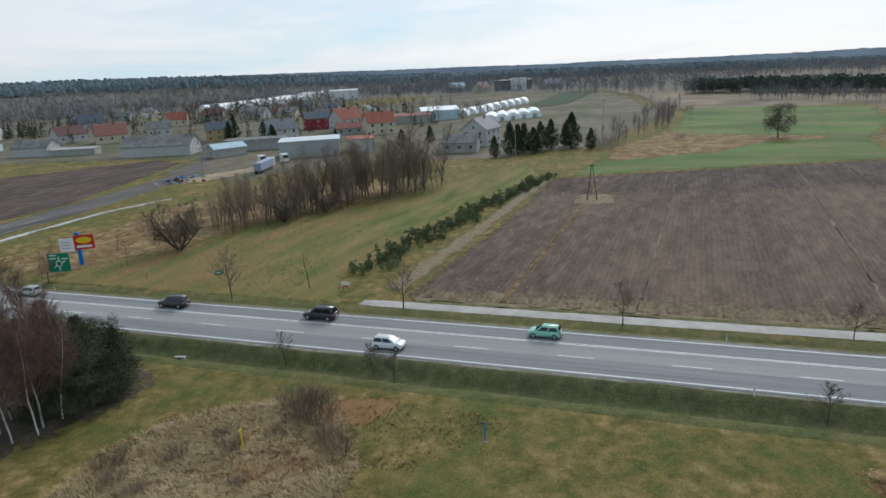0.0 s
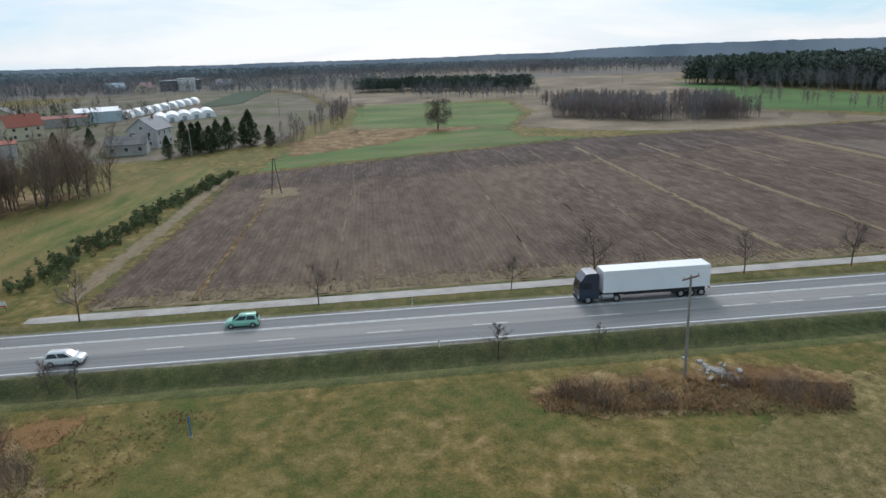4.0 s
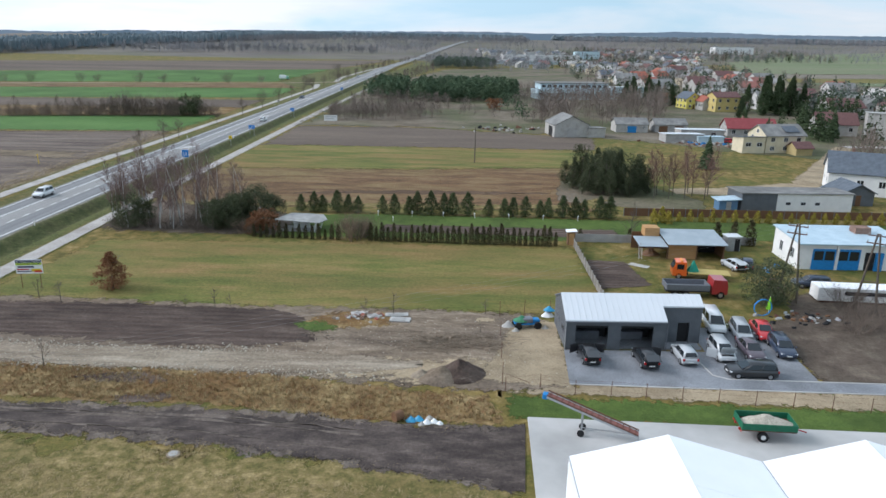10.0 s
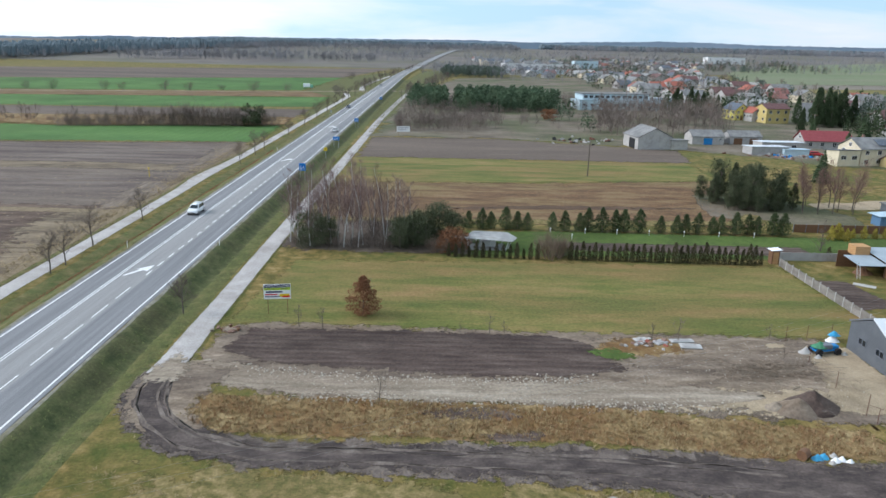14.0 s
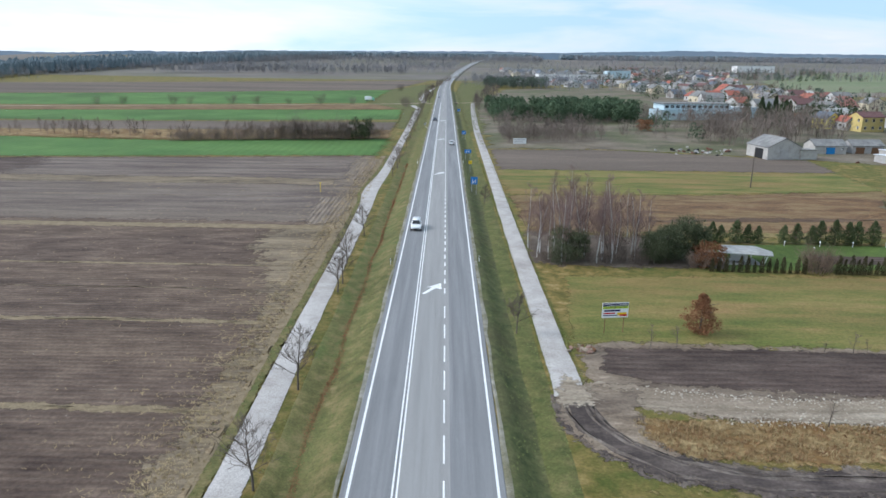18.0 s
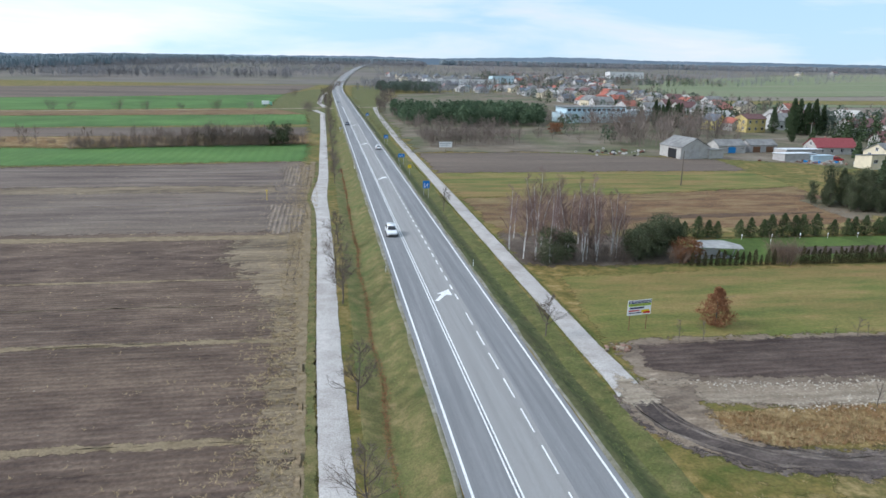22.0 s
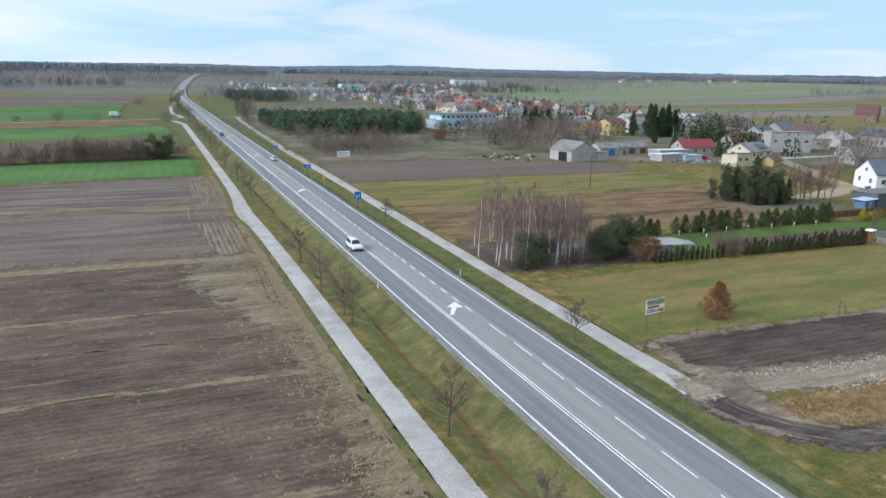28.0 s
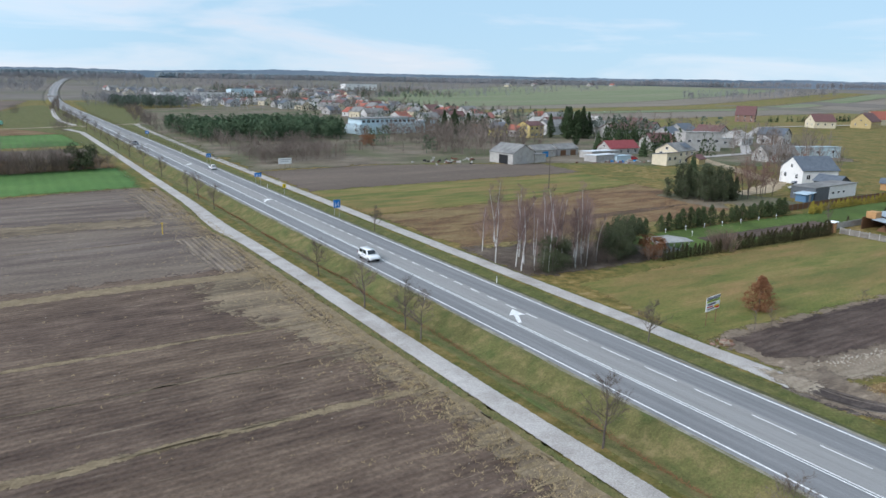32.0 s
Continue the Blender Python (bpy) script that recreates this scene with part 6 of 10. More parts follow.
# the two white tents and their slab
def build_tent(name, x0, x1, label):
    t = thing(name, (x0 + x1) / 2, 17.5, None, 0, label, "tent", "white storage tents")
    w, e, r, y1, y0 = x1 - x0, 3.3, 5.15, 11.3, -16
    for s in (-1, 1):
        n = 5
        for k in range(n):
            ya, yb = y0 + (y1 - y0) * k / n, y0 + (y1 - y0) * (k + 1) / n
            slope(t, M_TENT, (s * w / 2, e), (0, r), ya, yb - 0.02, 0.05, "roof_sheet")
        part("side_sheet", box(s * w / 2 - 0.03, s * w / 2 + 0.03, y0, y1, 0.1, e), M_TENT, t)
        part("eave_beam", tube((s * w / 2, y0, e - 0.02), (s * w / 2, y1, e - 0.02), 0.07, 0.07), M_STEEL, t)
        for k in range(n + 1):
            yy = y0 + (y1 - y0) * k / n
            part("post", tube((s * w / 2 - s * 0.1, yy, 0), (s * w / 2 - s * 0.1, yy, e), 0.05, 0.05), M_STEEL, t)
    gb = prism([(-w / 2, 0.1), (w / 2, 0.1), (w / 2, e), (0, r - 0.03), (-w / 2, e)], y1 - 0.08, y1 - 0.02)
    part("gable_sheet", gb, M_TENT, t)
    part("ridge_beam", tube((0, y0, r + 0.02), (0, y1, r + 0.02), 0.05, 0.05), M_TENT, t)


build_tent("storage_tent", 81.0, 93.9, "white tarpaulin storage tent on a slab")
build_tent("storage_tent", 94.0, 106.9, "white tarpaulin storage tent beside its twin")
sl = part("slab", box(-2.5, 27.5, -17, 22.3, -0.1, 0.1, 0.02), M_CONC, None)
sl.matrix_basis = pose(81, 17.0, G, 0, 0, -2)
tagged(sl, "pale concrete slab under the tents", "slab", kind="structure")


def build_conveyor():
    c = thing("belt_conveyor", 82.9, 37.2, G + 0.1, -17, "sloping belt conveyor on a wheeled frame", "conveyor")
    p, q = Vector((-2.4, 0, 2.9)), Vector((4.9, 0, 0.75))
    for s in (-1, 1):
        part("side_rail", tube(p + Vector((0, s * 0.42, 0)), q + Vector((0, s * 0.42, 0)), 0.09, 0.09, 4), M_STEEL, c)
        part("side_board", tube(p + Vector((0, s * 0.44, 0.17)), q + Vector((0, s * 0.44, 0.17)), 0.06, 0.06, 4), M_RUSTY, c)
    belt = prism([(p.x, p.z + 0.02), (q.x, q.z + 0.02), (q.x, q.z + 0.06), (p.x, p.z + 0.06)], -0.36, 0.36)
    part("belt", belt, M_ROOFPINK, c)
    for k in range(15):
        m = p.lerp(q, (k + 0.5) / 15)
        part("roller", tube(m + Vector((0, -0.4, 0.09)), m + Vector((0, 0.4, 0.09)), 0.035, 0.035, 5), M_RUSTY, c)
    for s in (-1, 1):
        part("leg", tube((0.5, s * 0.4, 0.3), (0.5, s * 0.4, 2.0), 0.06, 0.06), M_STEEL, c)
        part("wheel", tube((0.5, s * 0.5, 0.28), (0.5, s * 0.64, 0.28), 0.28, 0.28, 14), M_BLACK, c)
    part("axle", tube((0.5, -0.5, 0.28), (0.5, 0.5, 0.28), 0.05, 0.05), M_STEEL, c)
    part("brace", tube((0.5, 0, 0.5), (4.2, 0, 0.7), 0.05, 0.05), M_STEEL, c)
    part("foot", tube((4.9, 0, 0), (4.9, 0, 0.7), 0.08, 0.06), M_STEEL, c)
    part("motor", box(-2.75, -2.35, -0.3, 0.3, 2.6, 3.0, 0.03), M_BLUE, c)


build_conveyor()

M_GREENP = plain("green_paint", (0.015, 0.13, 0.07), 0.5, var=0.2)
M_REDP = plain("red_paint", (0.38, 0.025, 0.018), 0.45, var=0.15)
M_LIME = material("lime_heap", [(0.36, 0.32, 0.26), (0.48, 0.44, 0.36)], 1.5, 0.95, 0.5, fine=5)


def heap(rx, ry, h, seed, n=14, rings=6):
    """A lumpy heap with its foot at z = 0."""
    bm = bmesh.new()
    top = bm.verts.new((0, 0, h))
    prev = None
    for k in range(1, rings + 1):
        f = k / rings
        ring = []
        for i in range(n):
            a = 2 * math.pi * i / n
            z = h * (1 - f) ** 1.15 * (1 + 0.35 * noise.noise((math.cos(a) * 2 + seed, math.sin(a) * 2, f * 3)))
            e = 1 + 0.18 * noise.noise((math.cos(a) * 1.5, math.sin(a) * 1.5, seed))
            ring.append(bm.verts.new((math.cos(a) * rx * f * e, math.sin(a) * ry * f * e, z if k < rings else -0.05)))
        for i in range(n):
            j = (i + 1) % n
            bm.faces.new((top, ring[i], ring[j]) if prev is None else (prev[i], ring[i], ring[j], prev[j]))
        prev = ring
    return bm


def build_trailer():
    t = thing("farm_trailer", 98.0, 37.4, G + 0.1, -3, "green farm trailer heaped with lime, red underframe", "trailer")
    part("bed", box(-2.1, 2.1, -1.05, 1.05, 0.95, 1.05), M_RUSTY, t)
    for s in (-1, 1):
        part("side_board", box(-2.1, 2.1, s * 1.05 - 0.03, s * 1.05 + 0.03, 1.05, 1.6, 0.01), M_GREENP, t)
        part("end_board", box(s * 2.1 - 0.03, s * 2.1 + 0.03, -1.05, 1.05, 1.05, 1.6, 0.01), M_GREENP, t)
        part("beam", box(-2.2, 2.3, s * 0.5 - 0.05, s * 0.5 + 0.05, 0.75, 0.95), M_REDP, t)
        w = part("wheel", tube((-0.4, s * 0.8, 0.42), (-0.4, s * 1.05, 0.42), 0.42, 0.42, 18), M_BLACK, t)
        part("rim", tube((-0.4, s * 0.82, 0.42), (-0.4, s * 1.07, 0.42), 0.2, 0.2, 12), M_FRAME, w)
        part("tail_lamp", box(-2.17, -2.13, s * 0.9 - 0.1, s * 0.9 + 0.1, 0.8, 0.95), M_REDP, t)
    part("axle", tube((-0.4, -0.8, 0.42), (-0.4, 0.8, 0.42), 0.06, 0.06), M_RUSTY, t)
    part("drawbar", tube((2.2, 0, 0.8), (3.3, 0, 0.5), 0.06, 0.05), M_REDP, t)
    ld = part("load", heap(2.0, 1.0, 0.65, 4), M_LIME, t, "pale heap of lime", True)
    ld.location = (0, 0, 1.3)


build_trailer()

# sheds, workshop and houses of the east side
M_DUSTBLUE = plain("dusty_blue", (0.10, 0.19, 0.30), 0.6)


def build_workshop():
    w = thing("workshop", 128.2, 85.6, None, 0, "white workshop with blue gates and a pale metal roof", "workshop")
    wl_ = prism([(-4.0, 0), (4.0, 0), (4.0, 4.1), (-4.0, 3.7)], -7.5, 7.5)
    bmesh.ops.transform(wl_, matrix=Matrix.Rotation(radians(90), 4, "Z"), verts=wl_.verts[:])
    part("wall", wl_, M_WHITE, w)
    rf = prism([(-4.6, 3.68), (4.4, 4.13), (4.4, 4.31), (-4.6, 3.86)], -7.8, 7.8)
    bmesh.ops.transform(rf, matrix=Matrix.Rotation(radians(90), 4, "Z"), verts=rf.verts[:])
    part("roof", rf, M_ROOFBLUE, w)
    for x in (-4.0, -0.6):
        gt = part("gate", box(x - 1.6, x + 1.6, -4.08, -3.98, 0, 3.0), M_BLUE, w)
        for k in (-0.75, 0.75):
            part("pane", box(x + k - 0.62, x + k + 0.62, -4.13, -4.07, 1.4, 2.7), M_GLASS, gt)
    # Flat near-black sheet painted as the shade in an open gateway.
    part("gate_open_shade", box(1.7, 3.0, -4.06, -3.98, 0, 2.6), M_DARK, w)
    part("door", box(3.05, 4.1, -4.3, -4.0, 0, 2.6), M_BLUE, w)
    part("pillar", box(-2.35, -2.0, -4.15, -4.0, 0, 3.5), M_FRAME, w)
    window(w, 5.6, -4.0, 2.0, 1.0, 1.0, "-y")
    for k in (-2.2, 1.4):
        window(w, -7.5, k, 1.9, 1.0, 1.5, "-x")
    part("roof_hut", box(2.2, 4.4, 0.3, 2.0, 4.0, 5.0), M_BRICK, w, "rusty brick roof hut")


build_workshop()


M_SHEDROOF = material("dull_sheet_roof", [(0.29, 0.34, 0.37), (0.38, 0.43, 0.46)], 0.6, 0.55, 0.1, metal=0.1, furrow=("X", 0.3, 0.05))


def build_woodshed():
    s = thing("wood_shed", 105.6, 87.5, None, 0, "open timber shed with a pale metal roof", "shed")
    rf = prism([(-3.2, 2.3), (3.4, 2.9), (3.4, 3.0), (-3.2, 2.4)], -2.2, 6.4)
    bmesh.ops.transform(rf, matrix=Matrix.Rotation(radians(90), 4, "Z"), verts=rf.verts[:])
    bmesh.ops.transform(rf, matrix=Matrix.Scale(-1, 4, (1, 0, 0)), verts=rf.verts[:])
    bmesh.ops.recalc_face_normals(rf, faces=rf.faces[:])
    part("roof", rf, M_SHEDROOF, s)
    rf2 = prism([(-3.3, 2.0), (1.0, 2.35), (1.0, 2.43), (-3.3, 2.08)], 2.2, 6.3)
    bmesh.ops.transform(rf2, matrix=Matrix.Rotation(radians(90), 4, "Z"), verts=rf2.verts[:])
    part("lean_to_roof", rf2, M_SHEDROOF, s)
    part("board_wall", box(-1.8, 2.2, -2.4, -2.3, 0, 2.3), M_WOOD, s)
    for k in range(9):
        part("board", box(-1.8, 2.2, -2.46, -2.4, 0.03 + 0.255 * k, 0.26 + 0.255 * k, 0.008), M_WOOD, s)
    part("back_wall", box(-6, 6.2, 2.9, 3.0, 0, 2.6), M_BROWNW, s)
    part("side_wall", box(6.1, 6.2, -2.3, 3.0, 0, 2.5), M_BROWNW, s)
    # Added near-black wall that stands for the shade deep in the shed.
    part("shade_wall", box(2.2, 6.1, 1.2, 1.3, 0, 2.4), M_DARK, s)
    part("loft_box", box(-4.6, -2.4, 1.0, 3.0, 2.3, 3.7, 0.03), M_WOOD, s, "pale plank box on the roof")
    for x in (-6.0, -2.0, 2.2, 6.1):
        part("post", box(x - 0.08, x + 0.08, -2.5, -2.34, 0, 2.2), M_BROWNW, s)
    part("firewood", heap(1.6, 1.2, 1.2, 8), M_BROWNW, s, "stacked old boards").location = (-3.9, -0.5, 0)
    lad = thing("ladder", 99.6, 84.4, None, 0, "old white ladder leaning on the shed", "ladder")
    for k in (-0.22, 0.22):
        part("rail", tube((k, 0, 0), (k, 0.6, 2.3), 0.03, 0.03), M_FRAME, lad)
    for k in range(7):
        part("rung", tube((-0.22, 0.08 + k * 0.08, 0.3 + k * 0.3), (0.22, 0.08 + k * 0.08, 0.3 + k * 0.3), 0.02, 0.02), M_FRAME, lad)
    pv = thing("small_outhouse", 114.8, 90.5, None, 5, "small pale metal outhouse", "shed")
    part("wall", box(-1, 1, -0.9, 0.9, 0, 2.2), M_STEEL, pv)
    part("roof", box(-1.15, 1.15, -1.05, 1.05, 2.2, 2.3), M_METALROOF, pv)
    part("door", box(0.1, 0.85, -0.95, -0.88, 0, 1.9), M_DARK, pv)
    tk = thing("water_tank", 112.0, 89.8, None, 0, "upright grey water tank", "tank")
    part("drum", tube((0, 0, 0), (0, 0, 1.5), 0.55, 0.55, 16), M_STEEL, tk)
    part("lid", tube((0, 0, 1.5), (0, 0, 1.7), 0.5, 0.2, 16), M_STEEL, tk)


build_woodshed()


M_PAVROOF = material("weathered_felt_roof", [(0.25, 0.25, 0.24), (0.36, 0.36, 0.345), (0.44, 0.44, 0.42)], 0.5, 0.95, 0.2, big=0.3)


def build_hut():
    h = thing("garden_hut", 90.6, 91.5, None, 0, "small dark hut with a white roof sheet", "shed")
    part("wall", box(-0.55, 0.55, -0.6, 0.6, 0, 2.1), M_BROWNW, h)
    part("roof", prism([(-0.8, 2.1), (0.8, 2.25), (0.8, 2.32), (-0.8, 2.17)], -0.8, 0.8), M_TENT, h)
    part("door", box(-0.4, 0.4, -0.66, -0.6, 0.05, 1.9), M_WOOD, h)
    p = thing("garden_pavilion", 47.4, 97.0, None, 0, "low garden pavilion, thin grey felt roof on splayed posts", "pavilion")
    plan = [(-4.0, -1.2), (3.7, -3.0), (4.6, -0.6), (3.4, 2.6), (-2.2, 3.2)]
    bm = bmesh.new()
    ring = [[bm.verts.new((x * q + 0.3 * (1 - q), y * q + 0.3 * (1 - q), z)) for x, y in plan] for q, z in ((0.97, 1.78), (1.0, 1.80), (1.0, 1.90), (0.7, 2.16), (0.3, 2.28))]
    for a, b in zip(ring, ring[1:]):
        for i in range(5):
            bm.faces.new((a[i], a[(i + 1) % 5], b[(i + 1) % 5], b[i]))
    bm.faces.new(ring[0][::-1])
    bm.faces.new(ring[-1])
    part("roof", bm, M_PAVROOF, p)
    for x, y in plan + [(0.4, -1.9)]:
        part("post", tube((x * 0.72, y * 0.72, 0), (x * 0.84, y * 0.84, 1.80), 0.07, 0.12, 8), M_FRAME, p)
    part("floor_slab", box(-2.8, 2.9, -1.6, 2.0, 0, 0.08), M_GREYR, p)
    part("counter", box(-1.2, 1.4, 0.4, 1.0, 0.08, 1.0), M_FRAME, p)


build_hut()
lb = flat_hall("long_annex", 136.2, 119.6, 2, 20.8, 6.5, 3.4, M_WHITE, M_ROOFGREY, "long low annex, white with a dark clad end", "annex", 0.2, 0)
part("dark_cladding", box(-10.42, -3.8, -3.33, 3.33, 0.0, 3.42), M_ANTH, lb)
for k in (-1.6, 1.2, 3.9):
    window(lb, k, -3.25, 1.6, 0.9, 0.55, "-y", M_ANTHROOF)
ls = thing("lean_to_shed", 123.6, 117.4, None, 0, "small lean-to with a dusty blue roof", "shed")
part("wall", box(-1.7, 1.7, -1.4, 1.4, 0, 2.0), M_DUSTBLUE, ls)
part("roof", prism([(-2.3, 2.0), (2.3, 2.3), (2.3, 2.38), (-2.3, 2.08)], -1.9, 1.9), M_ROOFBLUE, ls)
part("door", box(-0.4, 0.5, -1.46, -1.4, 0, 1.8), M_STEEL, ls)
wh = house("white_house", 158.6, 137.5, 68, 10.5, 12, 4.6, 8.2, M_WHITE, M_ROOFDARK, "modern white house with a slate-blue gable roof", rows=1, cols=3, chimney=True)
part("balcony", box(-2.0, 2.0, -7.9, -6.5, 2.6, 2.75), M_ANTHROOF, wh)
part("balcony_rail", box(-2.0, 2.0, -7.92, -7.86, 2.75, 3.6), M_GLASS, wh)
house("garage_house", 151, 126, 0, 6, 7, 2.6, 4.2, M_ANTH, M_ROOFDARK, "low dark side building with a slate roof", "annex", windows=False, chimney=False)
pl = thing("play_house", 166, 118, None, 20, "orange wooden garden house", "garden house")
part("wall", box(-1.5, 1.5, -1.5, 1.5, 0, 2.2), M_WOOD, pl)
for s in (-1, 1):
    slope(pl, M_ROOFDARK, (s * 2.0, 2.0), (0, 3.4), -1.9, 1.9, 0.1)

gb = barn("grey_barn", 108.4, 221, 8, 11.5, 12, 3.9, 6.8, M_LGREY, M_ROOFGREY, "big grey barn with a pale fibre roof", "barn", 0, M_GREYR, 0)
part("side_gate", box(-5.82, -5.7, -3.5, 1.0, 0, 3.2), M_DARK, gb)
flat_hall("barn_annex", 117.0, 218.5, 8, 5.6, 6, 3.0, M_LGREY, M_ROOFGREY, "low grey annex of the barn", "shed", 0.3, 0)
barn("row_shed", 132, 234, 92, 7.5, 11, 2.8, 4.6, M_LGREY, M_ROOFGREY, "grey shed in a farm row", "shed", 1, M_BLUE, 2)
barn("row_shed", 146, 236, 92, 7, 11, 2.7, 4.4, M_GREYR, M_ROOFGREY, "dark grey shed in a farm row", "shed", 2, M_BROWNW, 1)
flat_hall("low_store", 152, 221, 0, 14, 7, 2.8, M_LGREY, M_METALROOF, "low store with a pale sheet roof", "shed", 0.4, 2)
flat_hall("low_store", 143, 210.5, 4, 12, 6, 2.6, M_GREYR, M_METALROOF, "low store with a patched pale roof", "shed", 0.4, 0)
flat_hall("blue_store", 151, 208.5, 2, 8, 4, 2.0, M_TEAL, M_ROOFBLUE, "low pale-blue sheet store", "shed", 0.2, 0)
house("yellow_house", 181, 327, 15, 7.5, 9, 4.8, 7.6, M_BRIGHTY, M_ROOFDARK, "bright yellow house with a blue-grey roof", rows=2)
house("yellow_house", 192.5, 314.5, 100, 9, 11.5, 6.6, 8.6, M_YELLOW, M_ROOFBROWN, "mustard-yellow house with a flat brown roof", rows=2, cols=3)
house("orange_roof_house", 186.2, 319.5, 10, 5.5, 7, 4.2, 6.4, M_LGREY, M_ROOFRED, "pale house with an orange tile roof", rows=1)
house("farm_house", 171, 229, 88, 8, 16, 2.8, 5.6, M_LGREY, M_ROOFMAROON, "long low house with a dark red roof", rows=1, cols=4)
bh = house("beige_house", 165.5, 194.5, 100, 9.5, 12, 5.0, 7.6, M_CREAM, M_ROOFGREY, "cream house with a pale grey roof and solar panels", rows=2, cols=3)
part("solar_panel", prism([(-4.0, 5.62), (-1.4, 7.05), (-1.4, 7.13), (-4.0, 5.70)], -4.5, 0), M_ROOFDARK, bh, "dark solar panels").location = (0, 0, 0.25)
an = flat_hall("beige_annex", 156.5, 191.5, 5, 6.5, 6.5, 4.6, M_CREAM, M_ROOFDARK, "cream annex with a dark blue roof", "annex", 0.8, 2)
house("pink_porch", 169.5, 187.6, 100, 4.5, 5, 2.2, 3.6, M_OCHRE, M_ROOFBROWN, "low porch house with a brown hipped roof", "annex", windows=False, chimney=False)
flat_hall("grey_block", 218, 226, -25, 17, 11, 8.5, M_LGREY, M_GREYR, "grey two-storey block house", "house", 0.5, 4)
house("brown_roof_house", 203, 236, 80, 9, 13, 4, 7.5, M_LGREY, M_ROOFBROWN, "house with a brown roof", rows=1)
flat_hall("blue_roof_shed", 243, 232, -25, 10, 8, 4.6, M_LGREY, M_ROOFBLUE, "shed with a blue metal roof", "shed", 0.8, 1)
house("grey_cottage", 210, 182, 75, 9, 15, 3.0, 6.2, M_LGREY, M_ROOFGREY, "low cottage with a grey roof", rows=1)
flat_hall("blue_hall", 240, 187, -15, 24, 12, 4.5, M_TEAL, M_ROOFBLUE, "low hall with a pale blue roof", "hall", 0.8, 3)
house("brick_house", 480, 385, 30, 17, 15, 6, 13, M_BRICK, M_ROOFBROWN, "unplastered brick house with a brown roof", rows=2)
house("brown_house", 465, 312, 60, 13, 16, 5, 10, M_CREAM, M_ROOFBROWN, "cream house with a dark brown roof", rows=1)
house("purple_roof_house", 505, 300, 100, 14, 22, 5, 11, M_OCHRE, M_ROOFBROWN, "wooden house with a purple-brown roof", rows=1)
house("red_roof_house", 560, 318, 80, 14, 24, 5, 11, M_CREAM, M_ROOFRED, "cream house with a red roof", rows=1)
th = flat_hall("pale_blue_hall", 134, 371, 7, 44, 16, 5.2, M_TEAL, M_ROOFBLUE, "pale blue two-storey commercial hall", "hall", 0.6, 10)
part("upper_floor", box(-20, 16, -6, 7.5, 5.2, 8.2), M_TEAL, th)
part("upper_roof", box(-21, 17, -6.6, 8, 8.2, 8.5), M_ROOFGREY, th)
for k in range(12):
    window(th, -18.4 + 3 * k, -6, 6.8, 2.0, 1.5, "-y")
flat_hall("pale_blue_hall", 163, 384, 7, 17, 15, 6, M_TEAL, M_METALROOF, "pale blue commercial hall with a white roof", "hall", 0.6, 4)
flat_hall("white_depot", 553, 1290, 5, 70, 20, 12, M_WHITE, M_METALROOF, "far white flat-roofed depot", "hall", 1, 6)
flat_hall("greenhouse_hall", 172, 900, 0, 130, 30, 4, M_TEAL, M_METALROOF, "long low greenhouse hall", "greenhouse", 0.5, 0)
flat_hall("white_depot", 185, 1025, 8, 110, 22, 8, M_WHITE, M_METALROOF, "long white flat-roofed depot", "hall", 0.8, 8)
flat_hall("blue_depot", 262, 1090, 8, 36, 18, 11, M_TEAL, M_ROOFBLUE, "tall blue-grey depot hall", "hall", 0.8, 6)
flat_hall("white_roof_hall", 245, 262, -12, 24, 12, 4.5, M_ROOFBROWN, M_TENT, "hall with a white roof", "hall", 1.0, 3)

# the village in the south-west
M_FARNURSERY = material("nursery_rows", [(0.030, 0.052, 0.030), (0.052, 0.082, 0.045)], 0.3, 0.95, 0.4, furrow=("Y", 4.0, 0.15), fray=0.2)
barn("white_barn", -176, -310, 12, 10, 19, 4.2, 7.4, M_DULLWHITE, M_ROOFGREY, "whitewashed barn with a grey roof", "barn", 1, M_GREYR, 2)
flat_hall("low_byre", -178, -288, -72, 22, 6, 3.2, M_LGREY, M_GREYR, "low unpainted byre beside the barn", "shed", 0.4, 2)
barn("white_barn", -176, -236, 18, 13, 31, 4.4, 8.2, M_DULLWHITE, M_ROOFGREY, "long whitewashed barn with a grey roof", "barn", 2, M_GREYR, 3)
house("farm_house", -194, -376, 20, 9, 10, 3.6, 6.6, M_DULLWHITE, M_ROOFGREY, "small white farmhouse with a grey roof", rows=1)
flat_hall("blue_shed", -193, -364, -70, 12, 7, 3.2, M_TEAL, M_ROOFBLUE, "low shed of pale-blue sheet", "shed", 0.5, 1)
house("orange_roof_house", -249, -436, 40, 13, 16, 4.6, 9.4, M_DULLWHITE, M_ROOFRED, "white house with an orange-red roof", rows=1)
house("white_gable_house", -232, -350, 70, 12, 16, 4.6, 9.2, M_DULLWHITE, M_ROOFBROWN, "white house with a tall gable and brown roof", rows=1)
house("pink_roof_house", -229, -316, 48, 13, 16, 4.4, 10, M_CREAM, M_ROOFPINK, "cream house with a dull red roof", rows=1)
house("slate_house", -311, -414, 50, 12, 17, 5, 11, M_DULLWHITE, M_ROOFDARK, "white house with a dark roof", rows=2)
house("slate_house", -253, -304, 40, 10, 13, 5, 9, M_DULLWHITE, M_ROOFGREY, "white house with a grey roof", rows=1)
house("small_red_house", -325, -351, 30, 10, 13, 4.5, 9, M_CREAM, M_ROOFRED, "cream house with a red roof", rows=1)
